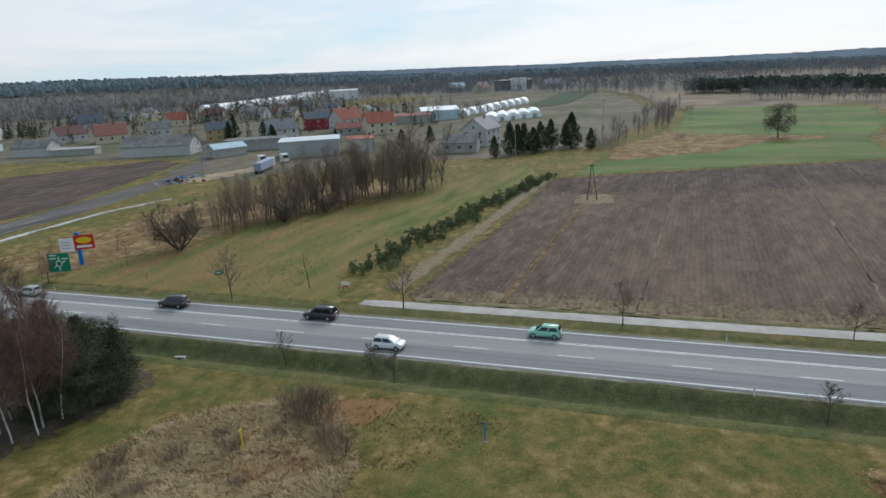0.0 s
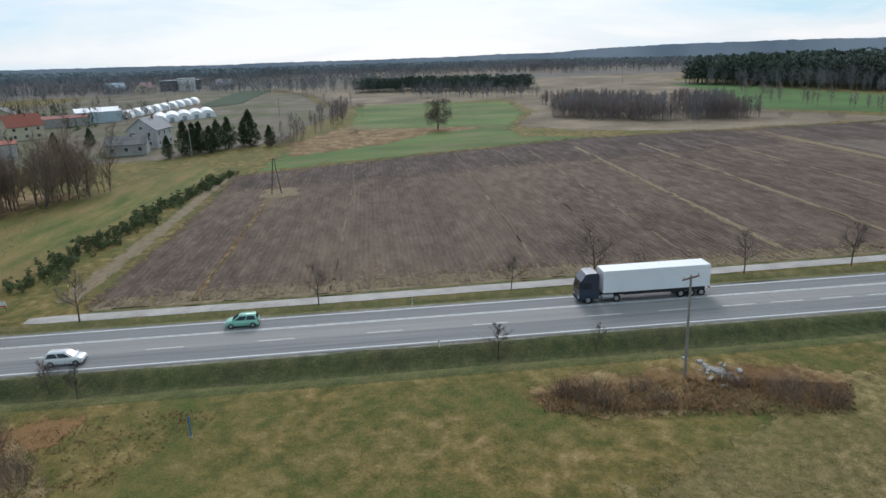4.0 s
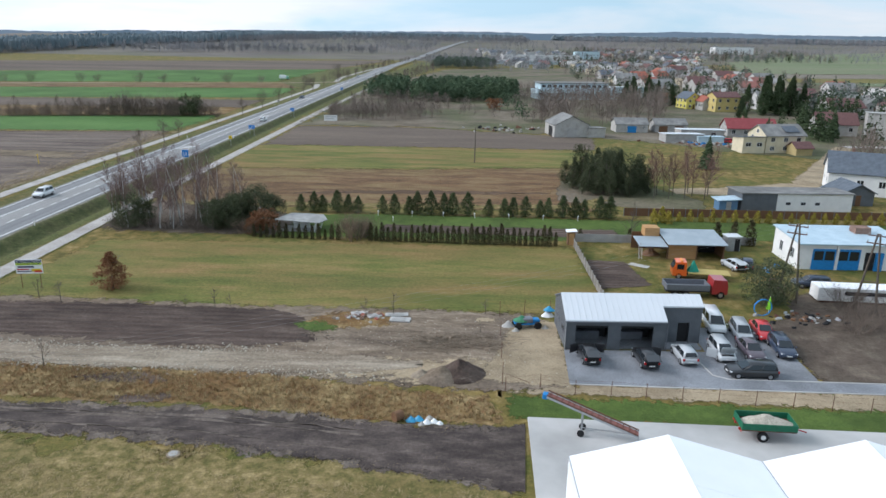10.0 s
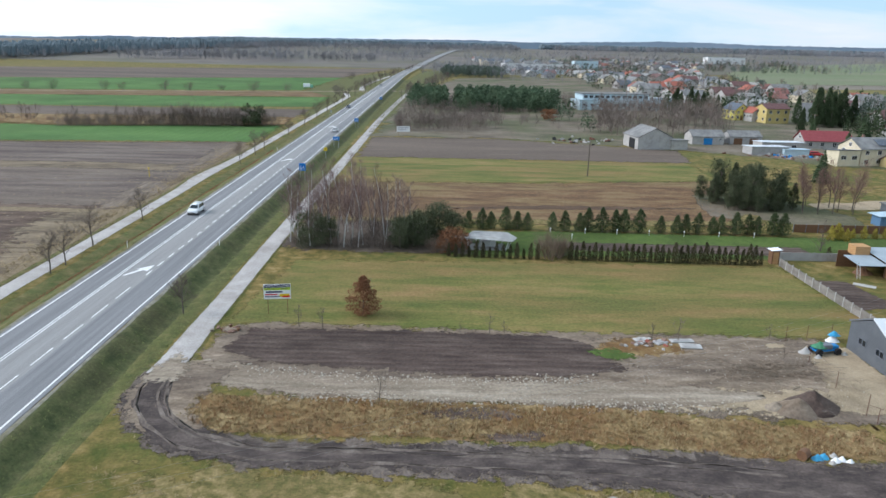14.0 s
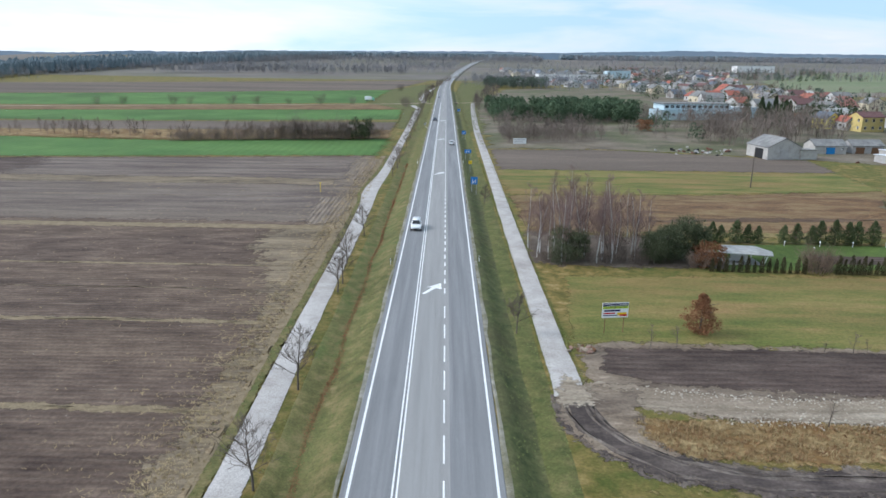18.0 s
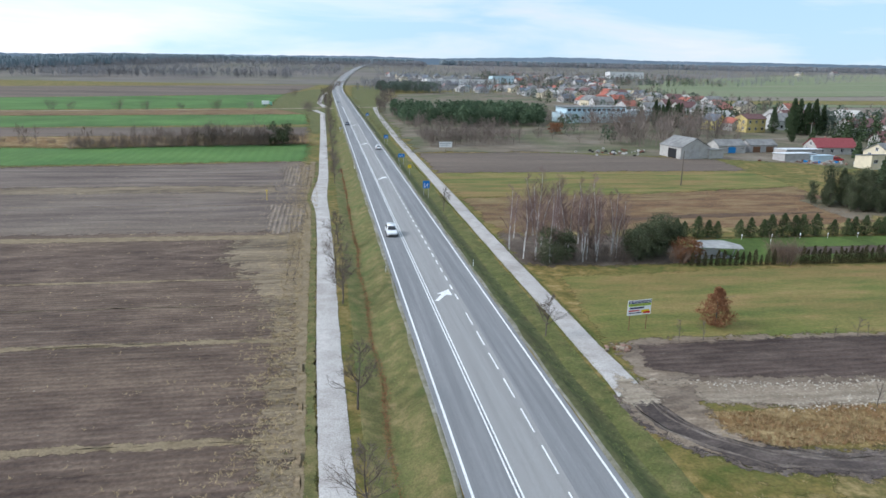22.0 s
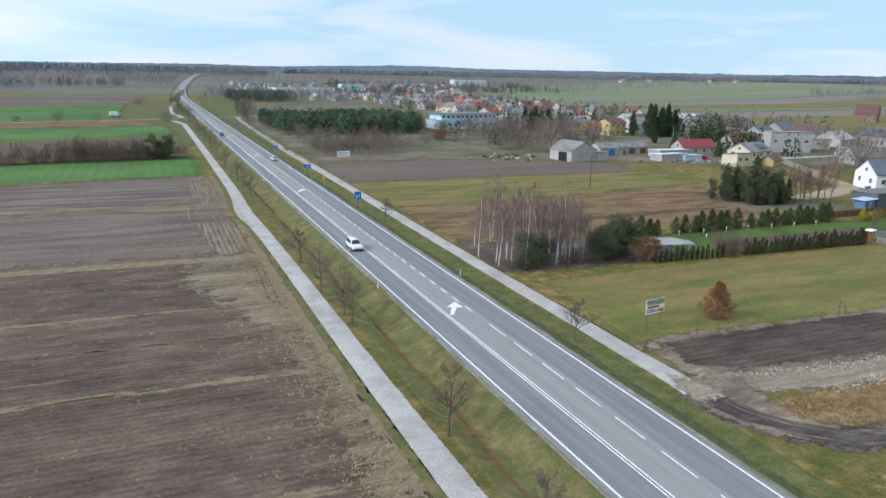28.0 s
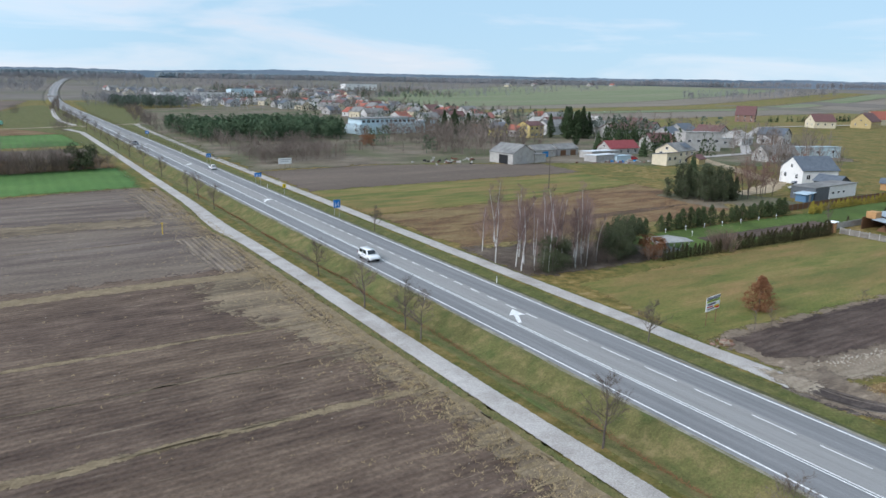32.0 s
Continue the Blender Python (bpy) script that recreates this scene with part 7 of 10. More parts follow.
house("yellow_house", -231, -246, 33, 10, 13, 5.8, 9.4, M_OCHRE, M_ROOFDARK, "yellow house with a blue-grey roof", rows=2)
barn("store_shed", -170, -197, 60, 8, 14, 3.6, 5.4, M_LGREY, M_ROOFBLUE, "pale store shed with a blue roof", "shed", 1, M_GREYR, 2)
flat_hall("grey_store", -190, -196, -65, 26, 8, 5.0, M_GREYR, M_ROOFGREY, "long grey store behind the yard", "shed", 0.4, 3)
house("white_house", -221, -204, 62, 11, 15, 6.2, 10.4, M_DULLWHITE, M_ROOFDARK, "white house with a slate-grey roof", rows=2)
house("dark_red_house", -279, -216, 40, 9, 14, 6.2, 9.4, M_REDW, M_ROOFDARK, "dark red house with a grey roof", rows=2)
house("red_roof_house", -266, -191, 62, 11.5, 14, 6.6, 12, M_DULLWHITE, M_ROOFRED, "white house with a bright red tile roof", rows=2)
house("red_roof_house", -247, -163, 40, 11, 14, 6, 10.6, M_CREAM, M_ROOFRED, "cream house with a red tile roof", rows=2)
house("brown_roof_house", -248, -180, 30, 9, 13, 3.4, 6, M_LGREY, M_ROOFPINK, "low house with a dull red roof", rows=1)
sh = flat_hall("steel_hall", -171, -158, -63, 23, 14, 6.6, M_STEEL, M_METALROOF, "grey steel hall with tall pale gates", "hall", 0.3, 0)
for k in range(4):
    gt = part("gate", box(-11.2 + 5.7 * k, -6.0 + 5.7 * k, -7.08, -6.98, 0, 5.8), M_TEAL, sh)
    for q in (-11.25, -6.05):
        part("gate_frame", box(q + 5.7 * k - 0.12, q + 5.7 * k + 0.12, -7.14, -7.06, 0, 6.1), M_FRAME, gt)
flat_hall("white_hall", -181, -141, -63, 10, 12, 5.6, M_DULLWHITE, M_ROOFRED, "white hall with a red roof edge", "hall", 0.3, 2)
house("farm_house", -178, -97.5, 10, 10, 13, 3.8, 6.4, M_LGREY, M_ROOFGREY, "low grey farmhouse with an old roof", rows=1)
house("white_house", -198, -95.5, 82, 11, 14, 6.6, 10.8, M_DULLWHITE, M_ROOFDARK, "tall white house with a slate roof", rows=2)
flat_hall("wide_hall", -304, -168, -66, 22, 12, 5, M_LGREY, M_ROOFPINK, "wide low hall with a dull red roof", "hall", 0.8, 3)
flat_hall("white_roof_hall", -322, -158, -66, 22, 16, 7, M_TEAL, M_TENT, "long pale hall with a white roof", "hall", 1.4, 3)
flat_hall("far_white_hall", -588, -359, -62, 30, 20, 10, M_WHITE, M_METALROOF, "far white hall in the fields", "hall", 0.6, 3)
house("far_house", -650, -257, 30, 14, 16, 5, 10, M_LGREY, M_ROOFBLUE, "far house with a blue-grey roof", rows=1)
house("far_house", -630, -223, 70, 13, 15, 5, 10, M_CREAM, M_ROOFBROWN, "far unfinished cream house", rows=1)
flat_hall("far_office", -668, -200, -75, 38, 16, 10, M_ROOFDARK, M_ROOFDARK, "far dark office block", "hall", 0.5, 6)
flat_hall("far_office", -652, -190, -75, 16, 14, 12, M_WHITE, M_ROOFDARK, "far white office block", "hall", 0.5, 3)
house("far_house", -648, -155, 40, 13, 20, 5, 9.5, M_LGREY, M_ROOFDARK, "far house with a dark roof", rows=1)
for k in range(14):
    near_row = k < 5
    x, y = (-306 - 6.5 * k, -122 + 4.6 * k) if near_row else (-346 - 12.5 * (k - 5), -151 + 1.7 * (k - 5))
    tn = thing("greenhouse_tunnel", x, y, None, -75 if near_row else -83, "white plastic greenhouse tunnel", "greenhouse", "greenhouse tunnels")
    half = 13 if near_row else 8
    part("cover", prism([(4.2 * math.cos(math.pi * i / 10), 4.0 * math.sin(math.pi * i / 10)) for i in range(11)], -half, half), M_TENT, tn)
    for e in (-1, 1):
        part("end_frame", box(-1.0, 1.0, e * (half + 0.05) - 0.06, e * (half + 0.05) + 0.06, 0, 2.2), M_STEEL, tn)
patch("nursery", [(-395, -116), (-420, -126), (-590, -128), (-580, -100), (-420, -100)], M_FARNURSERY, 0.3, "long dark green rows of a nursery", "nursery", 1.5, 6)
for k in range(5):
    tn = thing("greenhouse_tunnel", -468 - 37 * k, -424 + 2.4 * k, None, 82, "long white greenhouse tunnel", "greenhouse", "greenhouse tunnels")
    part("cover", prism([(6 * math.cos(math.pi * i / 10), 7 * math.sin(math.pi * i / 10)) for i in range(11)], -20, 20), M_TENT, tn)
    part("end_frame", box(-1.2, 1.2, -20.2, -20, 0, 2.5), M_STEEL, tn)


# ---------------------------------------------------------------- vehicles
M_TYRE = M_BLACK
M_RIM = plain("alloy_rim", (0.42, 0.43, 0.44), 0.35, 0.7)
M_LAMP = plain("headlamp_glass", (0.62, 0.64, 0.66), 0.15, spec=0.6, var=0.05)
M_TAIL = plain("tail_lamp_glass", (0.35, 0.012, 0.012), 0.2, spec=0.6, var=0.05)
M_PLATE = plain("plate", (0.70, 0.70, 0.68), 0.5, var=0.03)
M_TRIM = plain("black_trim", (0.030, 0.031, 0.033), 0.7)


def paint(name, c):
    m = plain(name, c, 0.28, 0.0, 0.55, 0.05, 1.5)
    m.node_tree.nodes["Principled BSDF"].inputs["Coat Weight"].default_value = 0.6
    m.node_tree.nodes["Principled BSDF"].inputs["Coat Roughness"].default_value = 0.08
    return m


P_BLACK, P_WHITE, P_SILVER, P_RED = paint("black_car_paint", (0.020, 0.021, 0.024)), paint("white_car_paint", (0.75, 0.76, 0.76)), paint("silver_car_paint", (0.44, 0.46, 0.47)), paint("red_car_paint", (0.50, 0.015, 0.018))
P_BLUE, P_PLUM, P_GREEN, P_ORANGE, P_MAROON = paint("dark_blue_car_paint", (0.022, 0.035, 0.065)), paint("plum_car_paint", (0.085, 0.065, 0.080)), paint("mint_car_paint", (0.25, 0.55, 0.42)), paint("orange_truck_paint", (0.75, 0.13, 0.02)), paint("maroon_truck_paint", (0.35, 0.025, 0.03))
SHAPES = {
    # length, width, height, sill, belt, hood, glass base rear/front, roof rear/front (fractions of the length from the rear)
    "hatch": (3.9, 1.70, 1.48, 0.24, 0.94, 0.88, 0.02, 0.80, 0.10, 0.56),
    "sedan": (4.45, 1.76, 1.44, 0.24, 0.92, 0.86, 0.10, 0.77, 0.26, 0.55),
    "wagon": (4.6, 1.80, 1.48, 0.24, 0.94, 0.87, 0.02, 0.77, 0.06, 0.56),
    "suv": (4.6, 1.88, 1.72, 0.34, 1.05, 0.98, 0.02, 0.76, 0.07, 0.60),
    "mpv": (4.3, 1.76, 1.62, 0.26, 0.96, 0.88, 0.02, 0.85, 0.06, 0.58),
    "van": (4.9, 1.90, 1.92, 0.28, 1.08, 1.00, 0.01, 0.88, 0.03, 0.66),
}


def car(name, x, y, rz, shape, col, label, z=None, tailgate=False, hood=False, doors=(), group=""):
    L, W, H, sill, belt, hd, gr, gf, rr, rf = SHAPES[shape]
    c = thing(name, x, y, z, rz, label, "car", group)
    X = lambda f: -L / 2 + L * f
    st = [(0.0, sill + 0.12, belt - 0.20, 0.80), (0.015, sill + 0.05, belt - 0.05, 0.92), (0.06, sill, belt, 0.985), (0.30, sill, belt, 1.0), (gf - 0.06, sill, belt, 1.0), (gf, sill, belt - 0.01, 0.99), (0.90, sill, hd, 0.96), (0.975, sill + 0.03, hd - 0.09, 0.90), (1.0, sill + 0.10, hd - 0.22, 0.80)]
    bm = bmesh.new()
    prev = None
    for f, z0, z1, hw in st:
        w = W / 2 * hw
        ring = [bm.verts.new((X(f), yy, zz)) for yy, zz in ((-w * 0.93, z0), (-w, z0 + 0.16), (-w, z0 + (z1 - z0) * 0.62), (-w * 0.93, z1 - 0.03), (-w * 0.80, z1), (w * 0.80, z1), (w * 0.93, z1 - 0.03), (w, z0 + (z1 - z0) * 0.62), (w, z0 + 0.16), (w * 0.93, z0))]
        if prev:
            for i in range(10):
                bm.faces.new((prev[i], ring[i], ring[(i + 1) % 10], prev[(i + 1) % 10]))
        else:
            bm.faces.new(ring)
        prev = ring
    bm.faces.new(prev[::-1])
    bmesh.ops.recalc_face_normals(bm, faces=bm.faces[:])
    part("body", bm, col, c, shade=True)
    b0, b1, t0, t1 = X(gr), X(gf), X(rr), X(rf)
    wb, wt = W / 2 * 0.90, W / 2 * 0.72
    lo = [Vector(v) for v in ((b0, -wb, belt - 0.03), (b1, -wb, belt - 0.03), (b1, wb, belt - 0.03), (b0, wb, belt - 0.03))]
    hi = [Vector(v) for v in ((t0, -wt, H), (t1, -wt, H), (t1, wt, H), (t0, wt, H))]
    gl = bmesh.new()
    vl, vh = [gl.verts.new(v) for v in lo], [gl.verts.new(v) for v in hi]
    gl.faces.new(vl[::-1])
    gl.faces.new(vh)
    for i in range(4):
        gl.faces.new((vl[i], vl[(i + 1) % 4], vh[(i + 1) % 4], vh[i]))
    bmesh.ops.bevel(gl, geom=[e for e in gl.edges if max(v.co.z for v in e.verts) > belt], offset=0.10, segments=3, affect="EDGES")
    part("cabin", gl, col, c, shade=True)

    def pane(name, i, u0, u1, v0=0.10, v1=0.86):
        """Glass laid on side i of the cabin, between shares u of its length and v of its height."""
        A, B, C, D = lo[i], lo[(i + 1) % 4], hi[(i + 1) % 4], hi[i]
        at = lambda u, v: A.lerp(B, u).lerp(D.lerp(C, u), v)
        nrm = (B - A).cross(D - A).normalized()
        bm = bmesh.new()
        a = [bm.verts.new(at(u, v) + nrm * 0.012) for u, v in ((u0, v0), (u1, v0), (u1, v1), (u0, v1))]
        q = [bm.verts.new(p.co - nrm * 0.03) for p in a]
        bm.faces.new(a)
        for k in range(4):
            bm.faces.new((a[k], q[k], q[(k + 1) % 4], a[(k + 1) % 4]))
        part(name, bm, M_GLASS, c)
    pane("windscreen", 1, 0.08, 0.92)
    pane("rear_window", 3, 0.10, 0.90, 0.22)
    for i, spans in ((0, ((0.08, 0.47), (0.51, 0.90))), (2, ((0.10, 0.49), (0.53, 0.92)))):
        for u0, u1 in spans:
            pane("side_window", i, u0, u1)
    for s in (-1, 1):
        for f in (0.18, 0.82):
            wr = 0.32 if shape != "suv" else 0.36
            w = part("wheel", tube((X(f), s * (W / 2 - 0.20), wr), (X(f), s * (W / 2 + 0.015), wr), wr, wr, 16), M_TYRE, c)
            part("rim", tube((X(f), s * (W / 2 - 0.15), wr), (X(f), s * (W / 2 + 0.025), wr), wr * 0.62, wr * 0.62, 12), M_RIM, w)
        part("headlight", box(X(0.94), X(0.985), s * W * 0.36 - 0.16, s * W * 0.36 + 0.16, hd - 0.26, hd - 0.12, 0.02), M_LAMP, c)
        part("tail_light", box(X(0.0) - 0.01, X(0.03), s * W * 0.40 - 0.10, s * W * 0.40 + 0.12, belt - 0.30, belt - 0.06, 0.02), M_TAIL, c)
        part("mirror", box(X(gf) - 0.28, X(gf) - 0.14, s * (W / 2 + 0.08) - 0.07, s * (W / 2 + 0.08) + 0.07, belt, belt + 0.12, 0.02), col, c)
    for f, s in ((0.0, -1), (1.0, 1)):
        part("number_plate", box(X(f) - 0.02 + (0.0 if s > 0 else -0.01), X(f) + 0.02, -0.26, 0.26, sill + 0.22, sill + 0.33), M_PLATE, c)
        part("bumper", box(X(f) - 0.05 * (1 if s > 0 else 0.4), X(f) + 0.03 * (1 if s > 0 else 1), -W * 0.36, W * 0.36, sill + 0.08, sill + 0.20, 0.015), M_TRIM, c)
    if tailgate:
        tg = part("tailgate", box(-0.05, 1.0, -W * 0.40, W * 0.40, -0.04, 0.04, 0.02), col, c, "raised tailgate")
        tg.matrix_basis = pose(t0, 0, H, 0, 12, 180)
        # Solid near-black block in place of the shade inside the boot.
        part("boot", box(b0 - 0.08, b0 + 0.25, -W * 0.36, W * 0.36, belt - 0.42, belt + 0.28), M_DARK, c, "open boot, its inner shade put in as near-black")
    if hood:
        ho = part("bonnet", box(0, 0.95, -W * 0.40, W * 0.40, -0.03, 0.03, 0.02), col, c, "raised bonnet")
        ho.matrix_basis = pose(X(gf), 0, belt, 0, -58, 0)
        part("engine", box(X(gf) + 0.05, X(0.95), -W * 0.33, W * 0.33, hd - 0.2, hd + 0.015), M_DARK, c)
    for s in doors:
        dr = part("door", box(-1.0, 0, -0.04, 0.04, sill + 0.08, belt + 0.3, 0.02), col, c, "open door")
        dr.matrix_basis = pose(X(gf) - 0.15, s * W / 2, 0, 0, 0, -s * 62)
    return c


YZ = G + 0.065
car("hatchback", 86.3, 51.0, 94, "hatch", P_BLACK, "black hatchback with raised tailgate and open doors", YZ, True, False, (-1, 1))
car("hatchback", 91.8, 50.4, 95, "hatch", P_BLACK, "black hatchback with raised tailgate and one open door", YZ, True, False, (-1,))
car("hatchback", 95.9, 51.4, 92, "hatch", P_SILVER, "silver hatchback parked beside the garage", YZ)
car("delivery_van", 101.5, 59.6, -95, "van", P_WHITE, "white delivery van parked by the garage wall", YZ)
car("minivan", 103.7, 57.3, -97, "mpv", P_SILVER, "silver minivan in the yard", YZ)
car("coupe", 106.2, 57.8, -96, "sedan", P_RED, "bright red car in the yard", YZ)
car("minivan", 99.9, 52.4, -91, "mpv", P_SILVER, "pale minivan with its bonnet raised and a door open", YZ, False, True, (-1,))
car("saloon", 103.0, 52.9, -92, "sedan", P_PLUM, "plum-grey saloon in the yard", YZ)
car("estate_car", 106.5, 53.7, -95, "wagon", P_BLUE, "dark blue estate car in the yard", YZ)
car("estate_car", 101.2, 48.1, 179, "wagon", P_BLACK, "black estate car standing across the yard", YZ)
car("hatchback", 111.7, 81.2, 102, "hatch", P_SILVER, "silver hatchback with raised tailgate by the shed", None, True)
car("hatchback", 113.8, 81.6, 70, "hatch", P_BLUE, "dark blue hatchback by the outhouse")
car("estate_car", 119.2, 74.2, 176, "wagon", P_BLUE, "dark estate car before the blue workshop")
car("hatchback", 128.8, 68.5, 200, "hatch", P_WHITE, "white car on the workshop yard")
car("saloon", 142.5, 131.5, 175, "sedan", P_SILVER, "silver saloon on the sandy drive")
car("hatchback", 153, 137, 150, "hatch", P_BLUE, "dark blue car beside the white house")
car("hatchback", 158, 208.5, 0, "wagon", P_RED, "dark red car among the sheds")
car("hatchback", 146, 247, 30, "hatch", P_SILVER, "silver car behind the sheds")
car("white_suv", -3.65, 112, -90, "suv", P_WHITE, "white off-roader on the road", 0.0)
car("black_suv", -3.65, -60, -90, "suv", P_BLACK, "black off-roader on the road", 0.0)
car("black_suv", -3.65, -84, -90, "suv", P_BLACK, "black off-roader on the road", 0.0)
car("silver_hatchback", -3.65, -112, -90, "hatch", P_SILVER, "silver hatchback on the road", 0.0)
car("white_hatchback", 3.5, -47, 90, "hatch", P_WHITE, "white hatchback in the near lane", 0.0)
car("mint_hatchback", -3.65, -30.0, -90, "hatch", P_GREEN, "mint-green hatchback on the road", 0.0)
car("far_car", -3.65, 330, -90, "sedan", P_BLUE, "dark saloon far along the road", 0.0)
car("far_car", 3.5, 235, 90, "hatch", P_WHITE, "white car far along the road", 0.0)
car("far_car", -3.65, 520, -90, "hatch", P_SILVER, "silver car far along the road", 0.0)


def wheels(c, spots, r, w=0.28):
    for x, y in spots:
        s = 1 if y > 0 else -1
        o = part("wheel", tube((x, y - s * w, r), (x, y, r), r, r, 18), M_TYRE, c)
        part("rim", tube((x, y - s * w * 0.8, r), (x, y + s * 0.012, r), r * 0.55, r * 0.55, 12), M_RIM, o)


def build_semi():
    c = thing("semi_trailer_truck", -3.6, 18.0, 0.0, -90, "dark tractor unit with a long white box trailer", "truck")
    part("trailer_box", box(-8.2, 5.2, -1.27, 1.27, 1.25, 4.0, 0.04), M_TENT, c)
    part("trailer_skirt", box(-7.6, 2.6, -1.2, 1.2, 0.85, 1.25), M_TRIM, c)
    part("cab", prism([(5.7, 0.55), (8.1, 0.55), (8.15, 1.6), (7.9, 2.9), (7.3, 3.75), (5.9, 3.85), (5.7, 3.6)], -1.22, 1.22), P_BLUE, c)
    part("windscreen", prism([(8.16, 1.85), (8.19, 1.85), (7.96, 2.85), (7.93, 2.85)], -1.1, 1.1), M_GLASS, c)
    for s in (-1, 1):
        part("side_window", box(6.6, 7.7, s * 1.235 - 0.01, s * 1.235 + 0.01, 1.9, 2.7), M_GLASS, c)
        part("mirror", box(7.7, 7.85, s * 1.4 - 0.08, s * 1.4 + 0.08, 2.0, 2.7), M_TRIM, c)
        part("headlight", box(8.08, 8.16, s * 0.95 - 0.2, s * 0.95 + 0.2, 0.75, 0.95), M_LAMP, c)
        part("fuel_tank", tube((3.9, s * 1.0, 0.75), (5.3, s * 1.0, 0.75), 0.32, 0.32, 12), M_STEEL, c)
        part("tail_light", box(-8.25, -8.18, s * 1.0 - 0.2, s * 1.0 + 0.2, 0.95, 1.1), M_TAIL, c)
    part("bumper", box(8.0, 8.2, -1.2, 1.2, 0.4, 0.7, 0.03), M_TRIM, c)
    part("chassis", box(-8.0, 7.6, -0.5, 0.5, 0.7, 0.9), M_TRIM, c)
    wheels(c, [(x, s * 1.22) for s in (-1, 1) for x in (7.0, 3.5, -4.6, -5.9, -7.2)], 0.5)


build_semi()


def build_tow_truck():
    c = thing("tow_truck", 105.3, 76.6, None, 172, "orange recovery truck with a yellow tilting bed", "truck")
    part("cab", prism([(1.6, 0.5), (3.4, 0.5), (3.45, 1.4), (3.0, 2.35), (1.7, 2.4)], -1.0, 1.0), P_ORANGE, c)
    part("windscreen", prism([(3.46, 1.45), (3.49, 1.45), (3.09, 2.25), (3.06, 2.25)], -0.9, 0.9), M_GLASS, c)
    part("side_window", box(2.0, 2.9, 1.005, 1.02, 1.4, 2.1), M_GLASS, c)
    part("side_window", box(2.0, 2.9, -1.02, -1.005, 1.4, 2.1), M_GLASS, c)
    part("bed", box(-4.0, 1.4, -1.1, 1.1, 0.85, 1.0), plain("ochre_deck", (0.42, 0.33, 0.12), 0.8), c)
    part("crane", heap(0.9, 0.8, 1.5, 3, 10, 4), plain("green_tarp", (0.02, 0.25, 0.17), 0.6), c, "green covered crane").location = (0.7, 0, 1.0)
    part("chassis", box(-3.8, 3.2, -0.4, 0.4, 0.55, 0.8), M_TRIM, c)
    part("light_bar", box(2.1, 2.4, -0.7, 0.7, 2.4, 2.52), plain("amber_bar", (0.7, 0.25, 0.02), 0.3), c)
    wheels(c, [(2.6, 1.0), (2.6, -1.0), (-2.2, 1.0), (-2.2, -1.0)], 0.42)
    d = thing("tipper_truck", 103.0, 69.9, None, -1, "old tipper truck with a grey bed and maroon cab", "truck")
    part("bed_floor", box(-4.0, 1.2, -1.15, 1.15, 1.0, 1.12), M_ANTHROOF, d)
    for s in (-1, 1):
        part("side_board", box(-4.0, 1.2, s * 1.15 - 0.04, s * 1.15 + 0.04, 1.12, 1.75), M_ANTHROOF, d)
    for x in (-4.0, 1.2):
        part("end_board", box(x - 0.04, x + 0.04, -1.15, 1.15, 1.12, 1.75), M_ANTHROOF, d)
    part("cab", prism([(1.5, 0.6), (3.4, 0.6), (3.42, 1.5), (3.2, 2.4), (1.6, 2.45)], -1.1, 1.1), P_MAROON, d)
    part("windscreen", prism([(3.43, 1.55), (3.46, 1.55), (3.26, 2.3), (3.23, 2.3)], -1.0, 1.0), M_GLASS, d)
    part("chassis", box(-3.9, 3.2, -0.45, 0.45, 0.6, 0.9), M_TRIM, d)
    wheels(d, [(2.6, 1.1), (2.6, -1.1), (-1.6, 1.1), (-1.6, -1.1), (-2.9, 1.1), (-2.9, -1.1)], 0.48)
    b = thing("box_trailer", 121.8, 69.2, None, -4, "long white box trailer without wheels", "trailer")
    part("box", box(-4.6, 4.6, -1.2, 1.2, 0.3, 1.9, 0.05), M_WHITE, b)
    part("roof", box(-4.6, 4.6, -1.2, 1.2, 1.9, 1.98), M_TENT, b)
    part("window_band", box(-1.5, 4.4, -1.22, -1.2, 1.1, 1.6), M_GLASS, b)
    part("sledge", box(-4.2, 4.2, -0.9, 0.9, 0, 0.3), M_RUSTY, b)
    ct = thing("container", -131.5, -153.5, None, 15, "blue-grey tarpaulin trailer on the service yard", "trailer")
    part("box", box(-6.7, 6.7, -1.25, 1.25, 1.0, 3.6, 0.05), plain("grey_blue_tarp", (0.30, 0.34, 0.45), 0.6), ct)
    part("end_box", box(-8.2, -6.75, -1.25, 1.25, 0.9, 3.7, 0.1), M_WHITE, ct)
    wheels(ct, [(4.5, 1.2), (4.5, -1.2), (5.8, 1.2), (5.8, -1.2), (-5, 1.2), (-5, -1.2)], 0.48)
    for k, (x, y) in enumerate(((-146, -164), (-150, -157))):
        lt = thing("lorry_cab", x, y, None, 60, "white lorry cab on the service yard", "truck")
        part("cab", prism([(-1.2, 0.6), (1.2, 0.6), (1.25, 1.7), (0.9, 3.4), (-1.2, 3.5)], -1.2, 1.2), M_WHITE, lt)
        part("windscreen", prism([(1.26, 1.8), (1.3, 1.8), (1.0, 3.0), (0.96, 3.0)], -1.1, 1.1), M_GLASS, lt)
        wheels(lt, [(0.5, 1.2), (0.5, -1.2)], 0.5)


build_tow_truck()
tr = thing("green_lorry", -52, 493, None, 10, "small green and white lorry on the side lane", "truck")
part("box", box(-3.5, 1.2, -1.2, 1.2, 0.9, 3.2, 0.05), M_TENT, tr)
part("cab", prism([(1.4, 0.6), (3.2, 0.6), (3.2, 1.6), (2.8, 2.6), (1.4, 2.6)], -1.1, 1.1), P_GREEN, tr)
